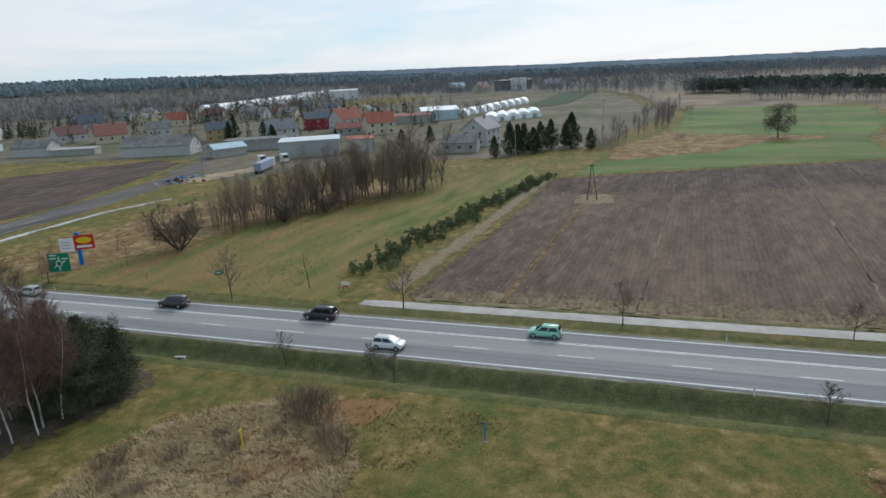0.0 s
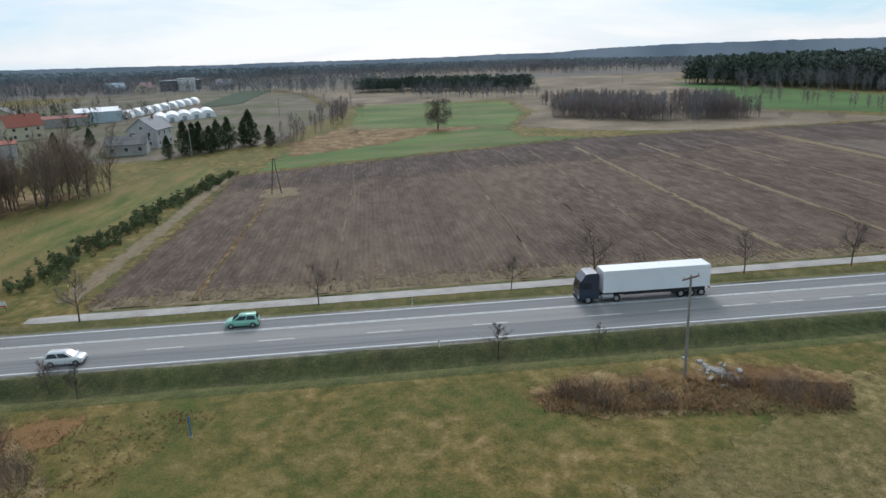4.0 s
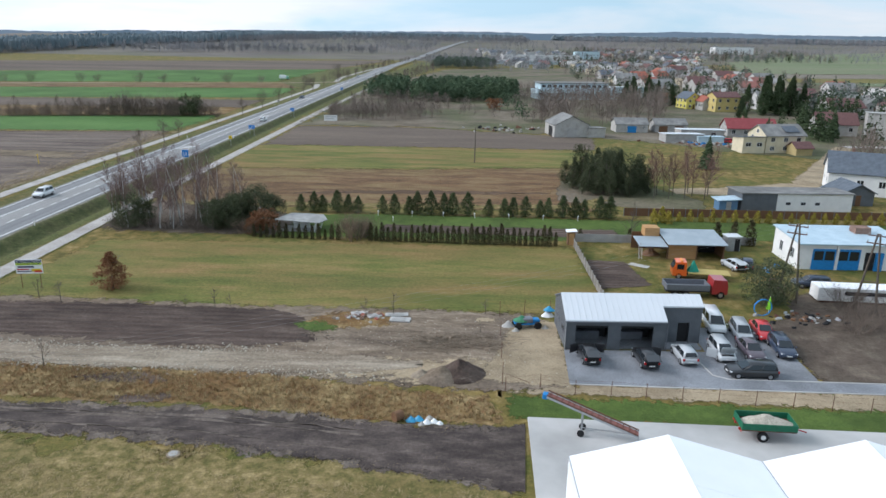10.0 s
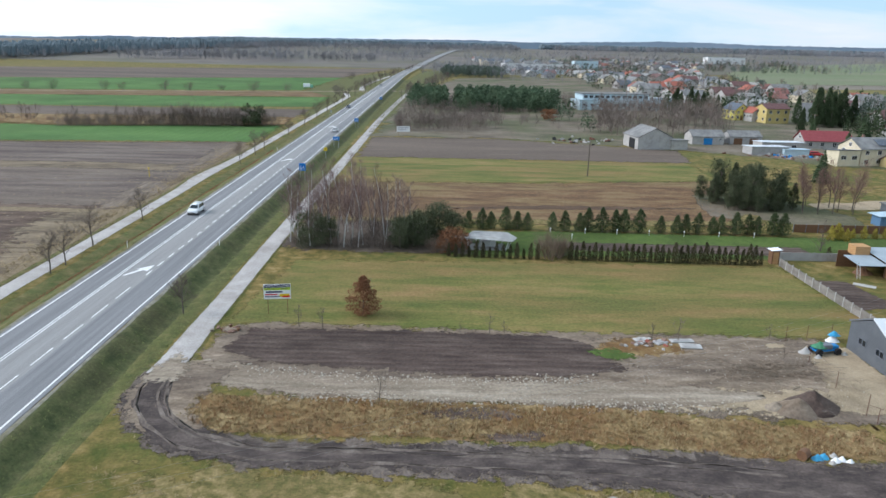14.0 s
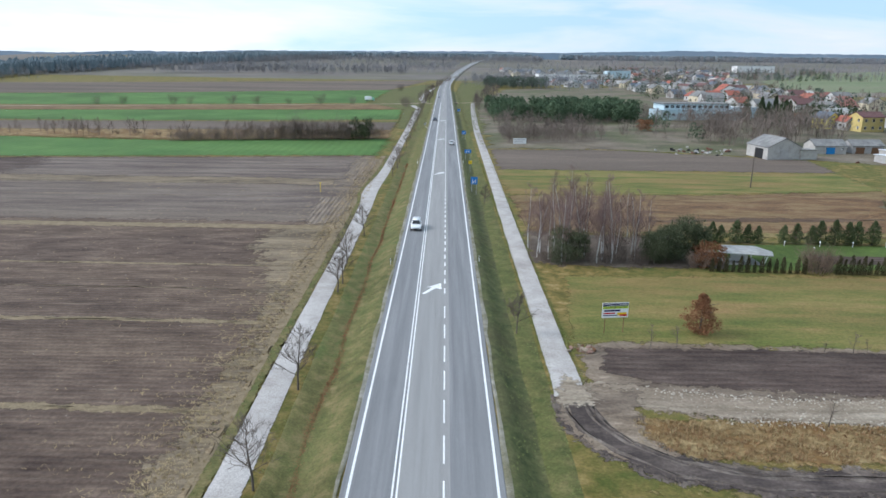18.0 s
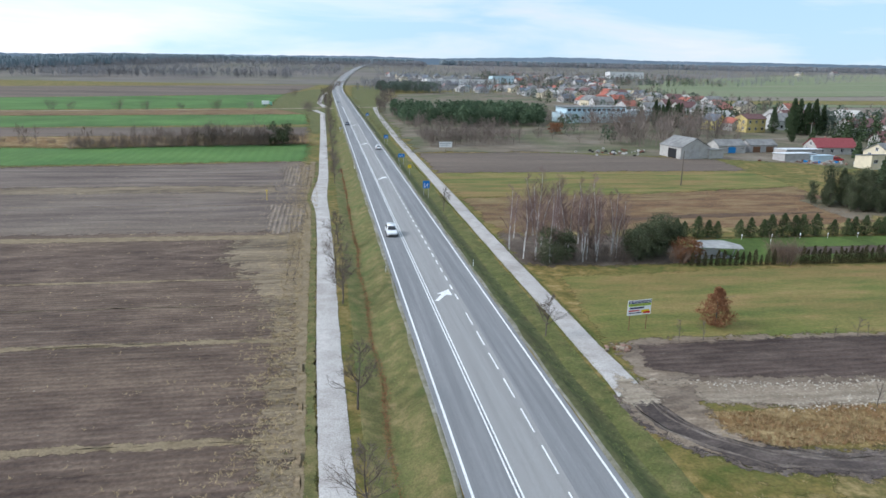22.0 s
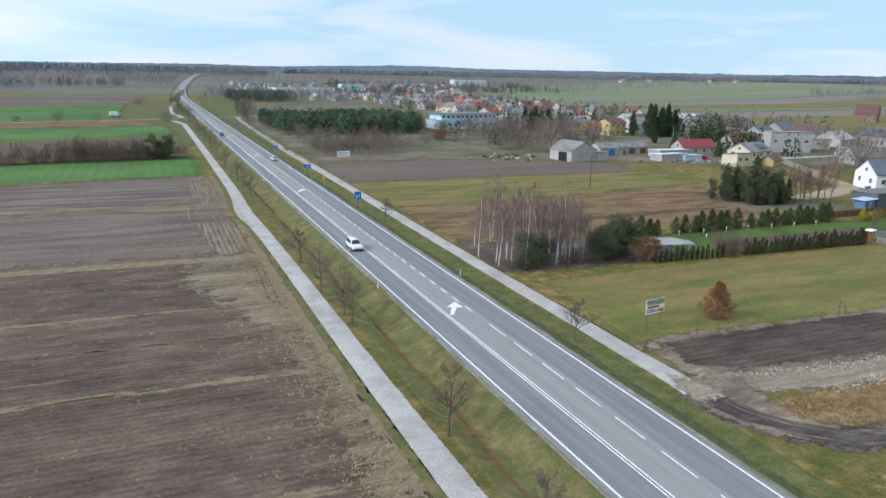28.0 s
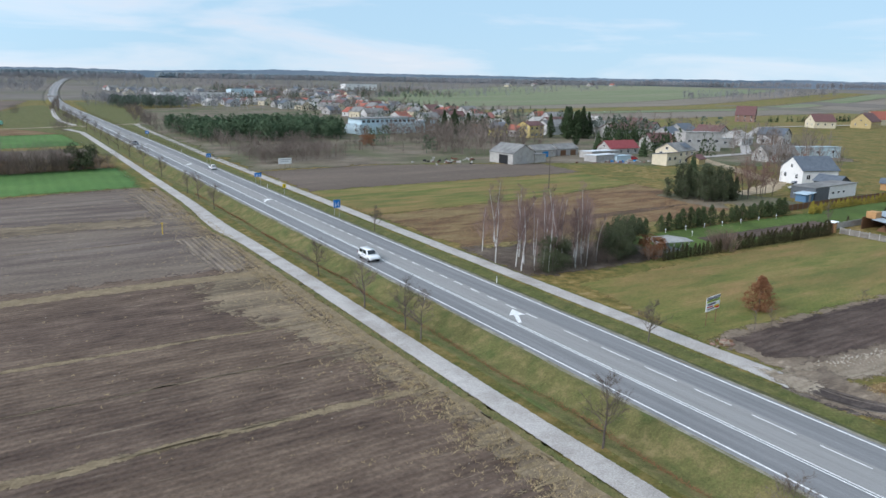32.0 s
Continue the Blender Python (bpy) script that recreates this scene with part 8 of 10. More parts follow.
wheels(tr, [(2.4, 1.1), (2.4, -1.1), (-2, 1.1), (-2, -1.1)], 0.45)


# ---------------------------------------------------------------- signs, posts and poles
M_SIGNBLUE = plain("sign_blue", (0.012, 0.17, 0.52), 0.4, var=0.05)
M_SIGNGREEN = plain("sign_green", (0.008, 0.22, 0.12), 0.4, var=0.05)
M_SIGNRED = plain("sign_red", (0.55, 0.02, 0.02), 0.4, var=0.06)
M_SIGNYEL = plain("sign_yellow", (0.75, 0.52, 0.02), 0.4, var=0.05)
M_SIGNWHITE = plain("sign_white", (0.78, 0.78, 0.77), 0.4, var=0.04)
M_SIGNNAVY = plain("sign_navy", (0.02, 0.025, 0.08), 0.4)
M_LIMEY = plain("sign_lime", (0.45, 0.60, 0.04), 0.4)


def writing(body, size, x, z, y, mat, parent, name="writing", sx=1.0):
    cu = bpy.data.curves.new(name, "FONT")
    cu.body, cu.size, cu.align_x, cu.align_y, cu.extrude = body, size, "CENTER", "CENTER", 0.004
    tmp = new("tmp_text", cu)
    me = bpy.data.meshes.new_from_object(tmp.evaluated_get(bpy.context.evaluated_depsgraph_get()))
    bpy.data.objects.remove(tmp)
    me.materials.clear()
    me.materials.append(mat)
    o = new(name, me)
    o.parent = parent
    o.matrix_basis = pose(x, y, z, 90) @ Matrix.Diagonal((sx, 1, 1, 1))
    return o


def board(name, x, y, rz, w, h, z0, mat, label, legs=2, category="sign", leg_mat=M_STEEL, group="", back=M_STEEL):
    s = thing(name, x, y, None, rz, label, category, group)
    part("panel", box(-w / 2, w / 2, -0.03, 0.03, z0, z0 + h, 0.008), mat, s)
    part("back_plate", box(-w / 2 + 0.02, w / 2 - 0.02, 0.032, 0.05, z0 + 0.02, z0 + h - 0.02), back, s)
    for k in range(legs):
        xx = 0 if legs == 1 else (-0.36 + 0.72 * k / (legs - 1)) * w
        part("leg", tube((xx, 0.08, -0.1), (xx, 0.08, z0 + h * 0.95), 0.045, 0.045), leg_mat, s)
    return s


s = board("advert_board", 20.8, 67.1, 8, 3.1, 1.8, 1.9, M_SIGNWHITE, "white roadside advert board with lime and navy lettering", 2, "billboard", M_BROWNW)
part("band", box(-1.5, 1.5, -0.036, -0.031, 3.29, 3.66), M_SIGNNAVY, s, "navy band across the top")
writing("WYPOŻYCZALNIA", 0.36, 0, 3.475, -0.042, M_SIGNWHITE, s, sx=0.95)
part("band", box(-1.5, 1.5, -0.036, -0.031, 2.98, 3.27), M_LIMEY, s)
writing("AUTOLAWET I BUSÓW", 0.26, 0, 3.125, -0.042, M_SIGNNAVY, s, sx=0.95)
part("bar", box(-1.3, 0.6, -0.036, -0.031, 2.66, 2.86), M_SIGNNAVY, s, "dark bar of unreadable figures")
part("bar", box(-1.4, 0.0, -0.036, -0.031, 2.36, 2.52), M_SIGNRED, s)
part("bar", box(-1.4, 0.3, -0.036, -0.031, 2.12, 2.24), M_SIGNNAVY, s)
part("picture", box(0.25, 1.35, -0.036, -0.031, 2.15, 2.50), M_SIGNYEL, s, "printed picture of a loaded van")
part("picture", box(0.55, 1.45, -0.040, -0.037, 2.05, 2.28), M_SIGNRED, s)

s = board("field_board", 27.2, 236.7, 4, 4.6, 1.9, 1.5, M_SIGNWHITE, "white board on legs at the field edge", 3, "billboard", M_BROWNW)
part("bar", box(-1.9, 1.9, -0.036, -0.031, 2.7, 3.0), M_STEEL, s, "grey bar of unreadable writing")
part("bar", box(-1.9, 1.2, -0.036, -0.031, 2.1, 2.35), M_STEEL, s)

for x, y, w, h in ((8.0, 151, 1.5, 1.7), (8.2, 205, 1.9, 1.1), (8.3, 259, 1.5, 1.3), (8.4, 374, 1.4, 1.3)):
    s = board("lane_sign", x, y, 0, w, h, 1.9 + 0.3, M_SIGNBLUE, "blue lane sign with white arrows", 2, "road sign", group="blue lane signs")
    for k in (-0.25, 0.22):
        part("arrow_stem", box(k * w - 0.05, k * w + 0.05, -0.036, -0.031, 2.4, 2.0 + h * 0.8), M_SIGNWHITE, s)
    part("arrow_stem", tube((-0.25 * w, -0.034, 2.35), (0.2 * w, -0.034, 2.2 + h * 0.6), 0.05, 0.05, 4), M_SIGNWHITE, s)
s = board("warning_sign", 8.2, 184, 0, 0.9, 0.9, 2.0, M_SIGNYEL, "yellow triangular warning sign", 1, "road sign")
part("symbol", box(-0.06, 0.06, -0.036, -0.031, 2.2, 2.7), M_TRIM, s)
s = board("km_sign", -7.5, 300, 180, 0.9, 0.9, 1.8, M_SIGNWHITE, "pale back of a small road sign", 1, "road sign")

s = board("direction_sign", -14.6, -117.6, 113, 3.7, 3.3, 1.3, M_SIGNGREEN, "green direction sign with a white roundabout diagram", 2, "road sign")
ring = bmesh.new()
for k in range(16):
    a, b = 2 * math.pi * k / 16, 2 * math.pi * (k + 1) / 16
    tube((0.5 * math.cos(a), -0.036, 2.75 + 0.5 * math.sin(a)), (0.5 * math.cos(b), -0.036, 2.75 + 0.5 * math.sin(b)), 0.07, 0.07, 4, ring)
part("diagram_ring", ring, M_SIGNWHITE, s)
for (x0, z0, x1, z1) in ((0, 1.5, 0, 2.2), (0, 3.3, 0.1, 4.0), (0.45, 2.9, 1.1, 3.2), (-0.45, 2.5, -0.9, 2.0)):
    part("diagram_arm", tube((x0, -0.036, z0), (x1, -0.036, z1), 0.08, 0.08, 4), M_SIGNWHITE, s)
for z0 in (4.15, 3.6):
    part("bar", box(-1.5, -0.3, -0.036, -0.031, z0, z0 + 0.2), M_SIGNWHITE, s)
part("bar", box(0.5, 1.6, -0.036, -0.031, 3.5, 3.7), M_SIGNWHITE, s)

s = thing("shop_billboard", -22.8, -121.6, None, 118, "red billboard with a yellow oval on a blue mast", "billboard")
part("mast", box(-0.35, 0.35, -0.2, 0.2, -0.1, 6.2), M_SIGNBLUE, s)
part("panel", box(-0.6, 2.9, -0.32, -0.22, 3.0, 5.7, 0.01), M_SIGNRED, s)
ov = bmesh.new()
bmesh.ops.create_cone(ov, cap_ends=True, segments=24, radius1=1, radius2=1, depth=0.02, matrix=Matrix.LocRotScale((1.15, -0.335, 4.7), Euler((radians(90), 0, 0)), (1.4, 0.62, 1)))
part("oval", ov, M_SIGNYEL, s)
part("bar", box(-0.2, 2.5, -0.345, -0.325, 3.3, 3.75), M_SIGNWHITE, s, "white bar of unreadable writing")
part("side_panel", box(-3.2, -0.75, -0.32, -0.22, 2.7, 5.2, 0.01), M_SIGNWHITE, s)
for k in range(3):
    part("bar", box(-2.8, -1.3, -0.335, -0.321, 3.3 + 0.55 * k, 3.45 + 0.55 * k), M_STEEL, s)

s = board("place_sign", -18.2, -87.2, 95, 1.3, 0.8, 1.2, M_SIGNGREEN, "small green name sign in the meadow", 1, "road sign")
part("bar", box(-0.45, 0.45, -0.036, -0.031, 1.5, 1.7), M_SIGNWHITE, s)
s = board("notice_board", -17.4, -63.5, 95, 1.3, 0.75, 0.8, M_SIGNWHITE, "small white and red notice board", 2, "sign", M_BROWNW)
part("bar", box(-0.6, 0.6, -0.036, -0.031, 0.84, 1.02), M_SIGNRED, s)

dp = thing("delineator", 0, 0, 0, 0, "white plastic marker post at the verge", "marker post", "marker posts")
part("post", box(-0.04, 0.04, -0.05, 0.05, -0.1, 0.9, 0.015), M_SIGNWHITE, dp)
part("band", box(-0.043, 0.043, -0.053, 0.053, 0.66, 0.78), M_TRIM, dp)
first = True
for k in range(-3, 7):
    for r, y in ((6.5, 92 + 100 * k), (-6.5, 90 + 100 * k)):
        m = pose(r, y, -0.09)
        if first:
            dp.matrix_basis = m
            first = False
        else:
            copy_thing(dp, m)
for nm, x, y, h, mat, lb in (("blue_marker_post", 19.1, -30.8, 2.0, M_BLUE, "blue marker post in the grass"), ("gas_marker_post", 26.2, -51.4, 2.3, M_SIGNYEL, "yellow pipeline marker post with a cap"), ("gas_marker_post", -27.2, 150.2, 2.2, M_SIGNYEL, "yellow pipeline marker post in the field"), ("gas_marker_post", -20.3, -56, 2.2, M_SIGNYEL, "yellow pipeline marker post by the pines")):
    p = thing(nm, x, y, None, 0, lb, "marker post")
    part("post", tube((0, 0, -0.1), (0, 0, h), 0.06, 0.06, 8), mat, p)
    part("cap", box(-0.22, 0.22, -0.04, 0.04, h - 0.04, h + 0.12, 0.01) if mat != M_BLUE else tube((0, 0, h), (0, 0, h + 0.08), 0.07, 0.02, 8), mat, p)
    part("foot", tube((0, 0, -0.05), (0, 0, 0.12), 0.14, 0.12, 8), M_CONC, p)


def pole(x, y, h, rz, label, twin=False, arms=1, mat=M_POLE, lean=0.0):
    p = thing("power_pole", x, y, None, rz, label, "utility pole")
    if twin:
        for s in (-1, 1):
            part("leg", tube((0, s * 1.2, -0.2), (0, s * 0.12, h), 0.15, 0.10, 8), mat, p)
        part("cross_tie", tube((0, -0.75, h * 0.4), (0, 0.75, h * 0.4), 0.06, 0.06), mat, p)
    else:
        part("mast", tube((0, 0, -0.2), (lean * h, 0, h), 0.16, 0.10, 8), mat, p)
    for k in range(arms):
        z = h - 0.25 - 0.9 * k
        ar = part("crossarm", box(lean * z - 0.06, lean * z + 0.06, -1.1, 1.1, z - 0.06, z + 0.06), M_RUSTY, p)
        for yy in (-1.0, 0.0, 1.0):
            part("insulator", tube((lean * z, yy, z + 0.05), (lean * z, yy, z + 0.32), 0.06, 0.03, 8), M_LGREY, ar)
    return p


pole(15.6, 15.0, 10.3, 25, "concrete power pole with a crossarm above rubble", arms=1)
pole(-89.5, -36.5, 8.4, 25, "two-legged wooden pole in the ploughed field", twin=True, mat=M_BARK)
pole(77, 163.5, 9.0, 80, "thin wooden pole in the meadow", arms=0, mat=M_BARK)
pole(113.5, 68.5, 9.8, 60, "two-legged pole with double crossarms", twin=True, arms=2, mat=M_BARK)
pole(121.3, 65.5, 9.6, 60, "two-legged pole with double crossarms", twin=True, arms=2, mat=M_BARK)
for x, y in ((-160, -72), (-120, -170), (205, 262), (-230, -300), (178, 250), (120, 300), (-455, 180), (-300, -60)):
    pole(x, y, 9.5, 30, "concrete pole at the edge of the village", arms=1)


def wire(name, p, q, sag, label, n=3, gap=1.0, r=0.0045):
    w = thing(name, *p, 0, label, "power line")
    d = Vector(q) - Vector(p)
    side = Vector((-d.y, d.x, 0)).normalized()
    for k in range(n):
        o = side * gap * (k - (n - 1) / 2)
        bm = bmesh.new()
        last = None
        for i in range(13):
            f = i / 12
            c = d * f + o - Vector((0, 0, 4 * sag * f * (1 - f)))
            pts = [bm.verts.new(c + Vector((0, r * math.cos(j * 2.1), r * math.sin(j * 2.1)))) for j in range(3)]
            if last is not None:
                for j in range(3):
                    bm.faces.new((last[j], last[(j + 1) % 3], pts[(j + 1) % 3], pts[j]))
            last = pts
        part("wire", bm, M_STEEL, w)


wire("overhead_line", (15.6, 15, G + 10.4), (-89.5, -36.5, G + 8.5), 1.6, "thin overhead wires across the road")
wire("overhead_line", (15.6, 15, G + 10.4), (113.5, 68.5, G + 9.9), 1.6, "thin overhead wires over the meadow")
wire("overhead_line", (113.5, 68.5, G + 9.9), (121.3, 65.5, G + 9.7), 0.1, "thin wires between two poles")

# ---------------------------------------------------------------- fences and small things on the plots
fn = thing("wire_fence", 77.7, 43.9, None, 0, "wire fence on thin rusty posts", "fence")
fp = [(0, 0), (3.2, 0.8), (6.2, -0.3), (9.4, -0.3), (12.4, -0.65), (15.5, -0.95), (18.6, -1.2), (21.7, -1.5), (24.9, -1.65), (28, -2.1), (31.2, -2.3), (34.4, -2.5), (37.6, -2.7)]
for a in fp:
    part("post", tube((a[0], a[1], -0.1), (a[0], a[1], 1.45), 0.035, 0.03, 5), M_RUSTY, fn)
for a, b in zip(fp, fp[1:]):
    for z in (0.4, 0.9, 1.35):
        part("strand", tube((a[0], a[1], z), (b[0], b[1], z), 0.006, 0.006, 3), M_RUSTY, fn)
fn = thing("plot_fence", 77.5, 45, None, 0, "old mesh fence posts on the dirt yard", "fence")
for x, y, h in ((0, 0.2, 2.2), (0.2, 5.5, 1.8), (0.4, 11, 1.8), (0.6, 16.5, 1.9), (3.5, 17.5, 1.7), (6.5, 18, 1.7)):
    part("post", tube((x, y, -0.1), (x, y, h), 0.035, 0.03, 5), M_RUSTY, fn)
part("rail", tube((0, 0.2, 1.2), (2.4, -1.0, 0.8), 0.02, 0.02, 4), M_RUSTY, fn)
M_FENCE = material("weathered_concrete", [(0.17, 0.155, 0.135), (0.26, 0.24, 0.21)], 1.2, 0.95, 0.2, rand=0.15)
fn = thing("garden_fence", 90.9, 61.5, None, 0, "weathered grey concrete panel fence between garden plots", "fence")
for k in range(16):
    part("post", box(-0.07, 0.07, 1.9 * k - 0.07, 1.9 * k + 0.07, 0, 1.35, 0.01), M_GREYR, fn)
for k in range(15):
    for r in range(3):
        pn = part("panel", box(-0.025, 0.025, 1.9 * k + 0.07, 1.9 * k + 1.83, 0.02 + 0.4 * r, 0.41 + 0.4 * r, 0.006), M_FENCE, fn)
fn = thing("concrete_fence", 91.6, 93.0, None, 0, "low grey panel fence behind the sheds", "fence")
for k in range(14):
    part("panel", box(2.0 * k + 0.06, 2.0 * k + 1.94, -0.03, 0.03, 0, 1.3), M_GREYR, fn)
    part("post", box(2.0 * k - 0.06, 2.0 * k + 0.06, -0.06, 0.06, 0, 1.4), M_GREYR, fn)
fn = thing("dark_fence", 103, 110.6, None, 0, "dark board fence behind the golden row", "fence")
for k in range(22):
    part("panel", box(2.2 * k + 0.05, 2.2 * k + 2.15, -0.03, 0.03, 0.05, 1.5), M_BROWNW, fn)
    part("post", box(2.2 * k - 0.05, 2.2 * k + 0.05, -0.06, 0.06, 0, 1.6), M_ANTHROOF, fn)
gl = thing("garden_lamp", 0, 0, 0, 0, "small white garden lamp on the lawn", "garden lamp", "garden lamps")
part("post", tube((0, 0, 0), (0, 0, 0.7), 0.04, 0.04, 6), M_SIGNWHITE, gl)
part("head", tube((0, 0, 0.7), (0, 0, 0.95), 0.12, 0.06, 8), M_SIGNWHITE, gl)
for k, (x, y) in enumerate(((59, 107), (65, 107), (70.5, 106.8), (76, 106.6), (82, 106.4), (88, 106.2), (62, 103), (94, 106))):
    gl = copy_thing(gl, pose(x, y, G + 0.03)) if k else gl
    gl.matrix_basis = pose(x, y, G + 0.03)

mh = thing("manhole_ring", 52.1, 32.6, None, 0, "round concrete manhole in the meadow", "manhole")
part("ring", tube((0, 0, -0.1), (0, 0, 0.12), 0.52, 0.5, 20), M_GRAVEL, mh)
part("lid", tube((0, 0, 0.12), (0, 0, 0.16), 0.36, 0.34, 20), M_GREYR, mh)
hp = thing("soil_heap", 73.6, 47.0, None, 10, "dark heap of dug soil with a sandy side", "soil heap")
part("soil", heap(2.6, 2.2, 1.6, 12, 18, 7), M_DARKSOIL, hp, shade=True)
part("sand", heap(2.3, 1.8, 1.2, 15, 16, 6), M_DIRT, hp, shade=True).location = (-1.9, -0.5, 0)
part("small_soil", heap(1.2, 0.9, 0.7, 17, 12, 5), M_GRAVEL, hp, shade=True).location = (-3.6, 0.1, 0)
hp = thing("brushwood_pile", 72.8, 54.0, None, 0, "wide pile of cut brushwood", "brushwood")
w = Wood()
rnd = random.Random(31)
for k in range(460):
    a = rnd.uniform(0, 6.28)
    p = Vector((rnd.gauss(0, 2.9), rnd.gauss(0, 1.4), rnd.uniform(0.02, 0.45)))
    q = p + Vector((math.cos(a), math.sin(a) * 0.7, rnd.gauss(0.02, 0.12))) * rnd.uniform(0.8, 2.4)
    w.rod(p, q, 0.03, 0.014, 3)
part_of("stick", w.mesh("stick", plain("dead_wood", (0.24, 0.19, 0.14), 0.9, var=0.3)), None, hp)["kind"] = "stuff"
hp = thing("rubbish_sacks", 70.5, 38.3, None, 0, "dumped rubbish in blue and white sacks", "rubbish")
M_BLUEBAG = plain("blue_film", (0.05, 0.30, 0.50), 0.35, var=0.2)
for k, (x, y, r, m) in enumerate(((-0.9, 0.1, 0.55, M_BLUEBAG), (-0.3, 0.3, 0.5, M_BLUEBAG), (0.4, -0.2, 0.45, M_SIGNWHITE), (1.0, 0.0, 0.42, M_SIGNWHITE), (1.5, -0.3, 0.36, M_SIGNWHITE), (0.6, 0.5, 0.4, M_LGREY), (0.0, -0.5, 0.35, M_LGREY))):
    part("sack", heap(r, r * 0.8, r * 0.9, 20 + k, 10, 4), m, hp, shade=True).location = (x, y, 0)
part("drum", tube((-2.3, -0.1, 0.4), (-1.7, 0.4, 0.4), 0.42, 0.42, 14), M_BROWNW, hp)
M_GREENNET = plain("green_net", (0.06, 0.20, 0.11), 0.8, var=0.2)
hp = thing("covered_machine", 80.9, 58.6, None, 10, "blue farm machine half covered with plastic film", "scrap heap")
part("frame", box(-1.4, 1.4, -0.5, 0.5, 0.45, 0.6, 0.02), M_BLUE, hp)
part("engine", box(-0.5, 0.6, -0.45, 0.45, 0.6, 1.15, 0.08), M_ANTHROOF, hp)
part("hood", box(0.3, 1.4, -0.4, 0.4, 0.6, 1.0, 0.1), M_BLUE, hp)
part("green_net", heap(0.9, 0.7, 0.55, 43, 12, 4), M_GREENNET, hp, "green netting").location = (-0.6, 0.1, 0.85)
for x, y in ((-1.1, -0.62), (1.1, -0.62), (-1.1, 0.62), (1.1, 0.62)):
    part("wheel", tube((x, y - 0.12, 0.4), (x, y + 0.12, 0.4), 0.4, 0.4, 14), M_BLACK, hp)
for k, (x, y, r) in enumerate(((-2.0, 0.4, 0.9), (1.9, -0.7, 0.5), (-1.5, -1.0, 0.55), (0.2, 1.0, 0.5))):
    part("film", heap(r, r * 0.7, 0.45 + 0.3 * (k == 0), 47 + k, 10, 4), M_LGREY, hp, "crumpled clear plastic film", shade=True).location = (x, y, 0)
rnd = random.Random(17)


def rubble(name, x, y, n, spread, size, mats, label):
    t = thing(name, x, y, None, 0, label, "rubble")
    for k in range(n):
        sx, sy, sz = (size * rnd.uniform(0.4, 1.3) for _ in range(3))
        o = part("block", box(-sx / 2, sx / 2, -sy / 2, sy / 2, -sz * 0.3, sz * 0.45, size * 0.06), mats[k % len(mats)], t)
        o.matrix_basis = pose(rnd.gauss(0, spread), rnd.gauss(0, spread * 0.5), rnd.uniform(0, size * 0.3), rnd.uniform(-25, 25), rnd.uniform(-25, 25), rnd.uniform(0, 180))
    return t


rubble("rubble_heap", 62.3, 60.2, 30, 1.2, 0.42, [M_GREYR, M_LGREY, M_BRICK, M_ROOFRED, M_BRICK, M_DIRT, M_CONC], "mixed rubble with red and white lumps")
for x, y, rz, w, d in ((66.4, 61.0, 4, 2.6, 0.9), (66.9, 59.6, -6, 2.3, 1.2), (63.9, 60.6, 30, 1.6, 1.0), (61.9, 61.2, 15, 1.5, 0.8)):
    sl = thing("concrete_slab", x, y, G + 0.06, rz, "pale broken concrete slab lying on the dirt", "slab", "loose concrete slabs")
    part("slab", box(-w / 2, w / 2, -d / 2, d / 2, 0, 0.14, 0.025), M_CONC, sl)
    part("crust", box(-w / 2 + 0.3, w / 2 - 0.5, -d / 2 + 0.15, d / 2 - 0.2, 0.14, 0.2, 0.02), M_GREYR, sl)
sk = thing("builders_sacks", 83.6, 62.0, None, 0, "white and blue sacks beside the garage wall", "sacks")
part("sack", heap(0.85, 0.6, 0.8, 61, 12, 5), M_SIGNWHITE, sk, shade=True)
part("sack", heap(0.7, 0.5, 0.5, 62, 12, 5), M_BLUEBAG, sk, "blue plastic sack", shade=True).location = (0.15, 0.1, 0.7)
sh_ = thing("white_sheet", 98.7, 81.4, None, -35, "white plastic sheet lying by the bed", "sheet")
part("sheet", box(-1.4, 1.4, -0.55, 0.55, 0.02, 0.12, 0.03), M_LGREY, sh_)
rubble("concrete_rubble", 15.6, 18.6, 40, 1.5, 0.5, [M_LGREY, M_CONC, M_GREYR], "broken concrete dumped round the pole")
rubble("brick_rubble", 16.6, 61.9, 22, 0.8, 0.5, [M_BRICK, M_BROWNW, M_GRAVEL], "brown rubble at the corner of the plot")
rubble("scrap_heap", 113.0, 62.4, 40, 1.9, 0.45, [M_DARK, M_RUSTY, M_STEEL, M_DARK, M_GREYR, M_BROWNW], "scrap heap behind the parked cars")
rubble("yard_scrap", 148, 205, 60, 5.5, 0.9, [M_GREYR, M_LGREY, M_RUSTY, M_BLUE, M_LGREY, M_BRICK], "scattered farm scrap before the sheds")
rubble("farm_scrap", 90, 232, 46, 7.0, 0.9, [M_LGREY, M_GREYR, M_DARK, M_RUSTY], "scattered farm clutter by the barn")
rubble("yard_clutter", -112, -172, 40, 6.0, 0.9, [M_DARK, M_GREYR, M_BLUE, M_RUSTY, M_LGREY], "vehicle scrap on the service yard")
rubble("workshop_clutter", 116.5, 80.5, 12, 1.4, 0.5, [M_DARK, M_BLUE, M_STEEL], "clutter by the workshop wall")
pr = thing("garden_parasol", 109.6, 64.3, None, 0, "folded bright green parasol among scrap", "parasol")
part("pole", tube((0, 0, 0), (0, 0, 2.2), 0.03, 0.03), M_FRAME, pr)
part("canopy", tube((0, 0, 0.6), (0, 0, 2.1), 0.34, 0.04, 8), plain("parasol_green", (0.22, 0.55, 0.03), 0.6), pr)
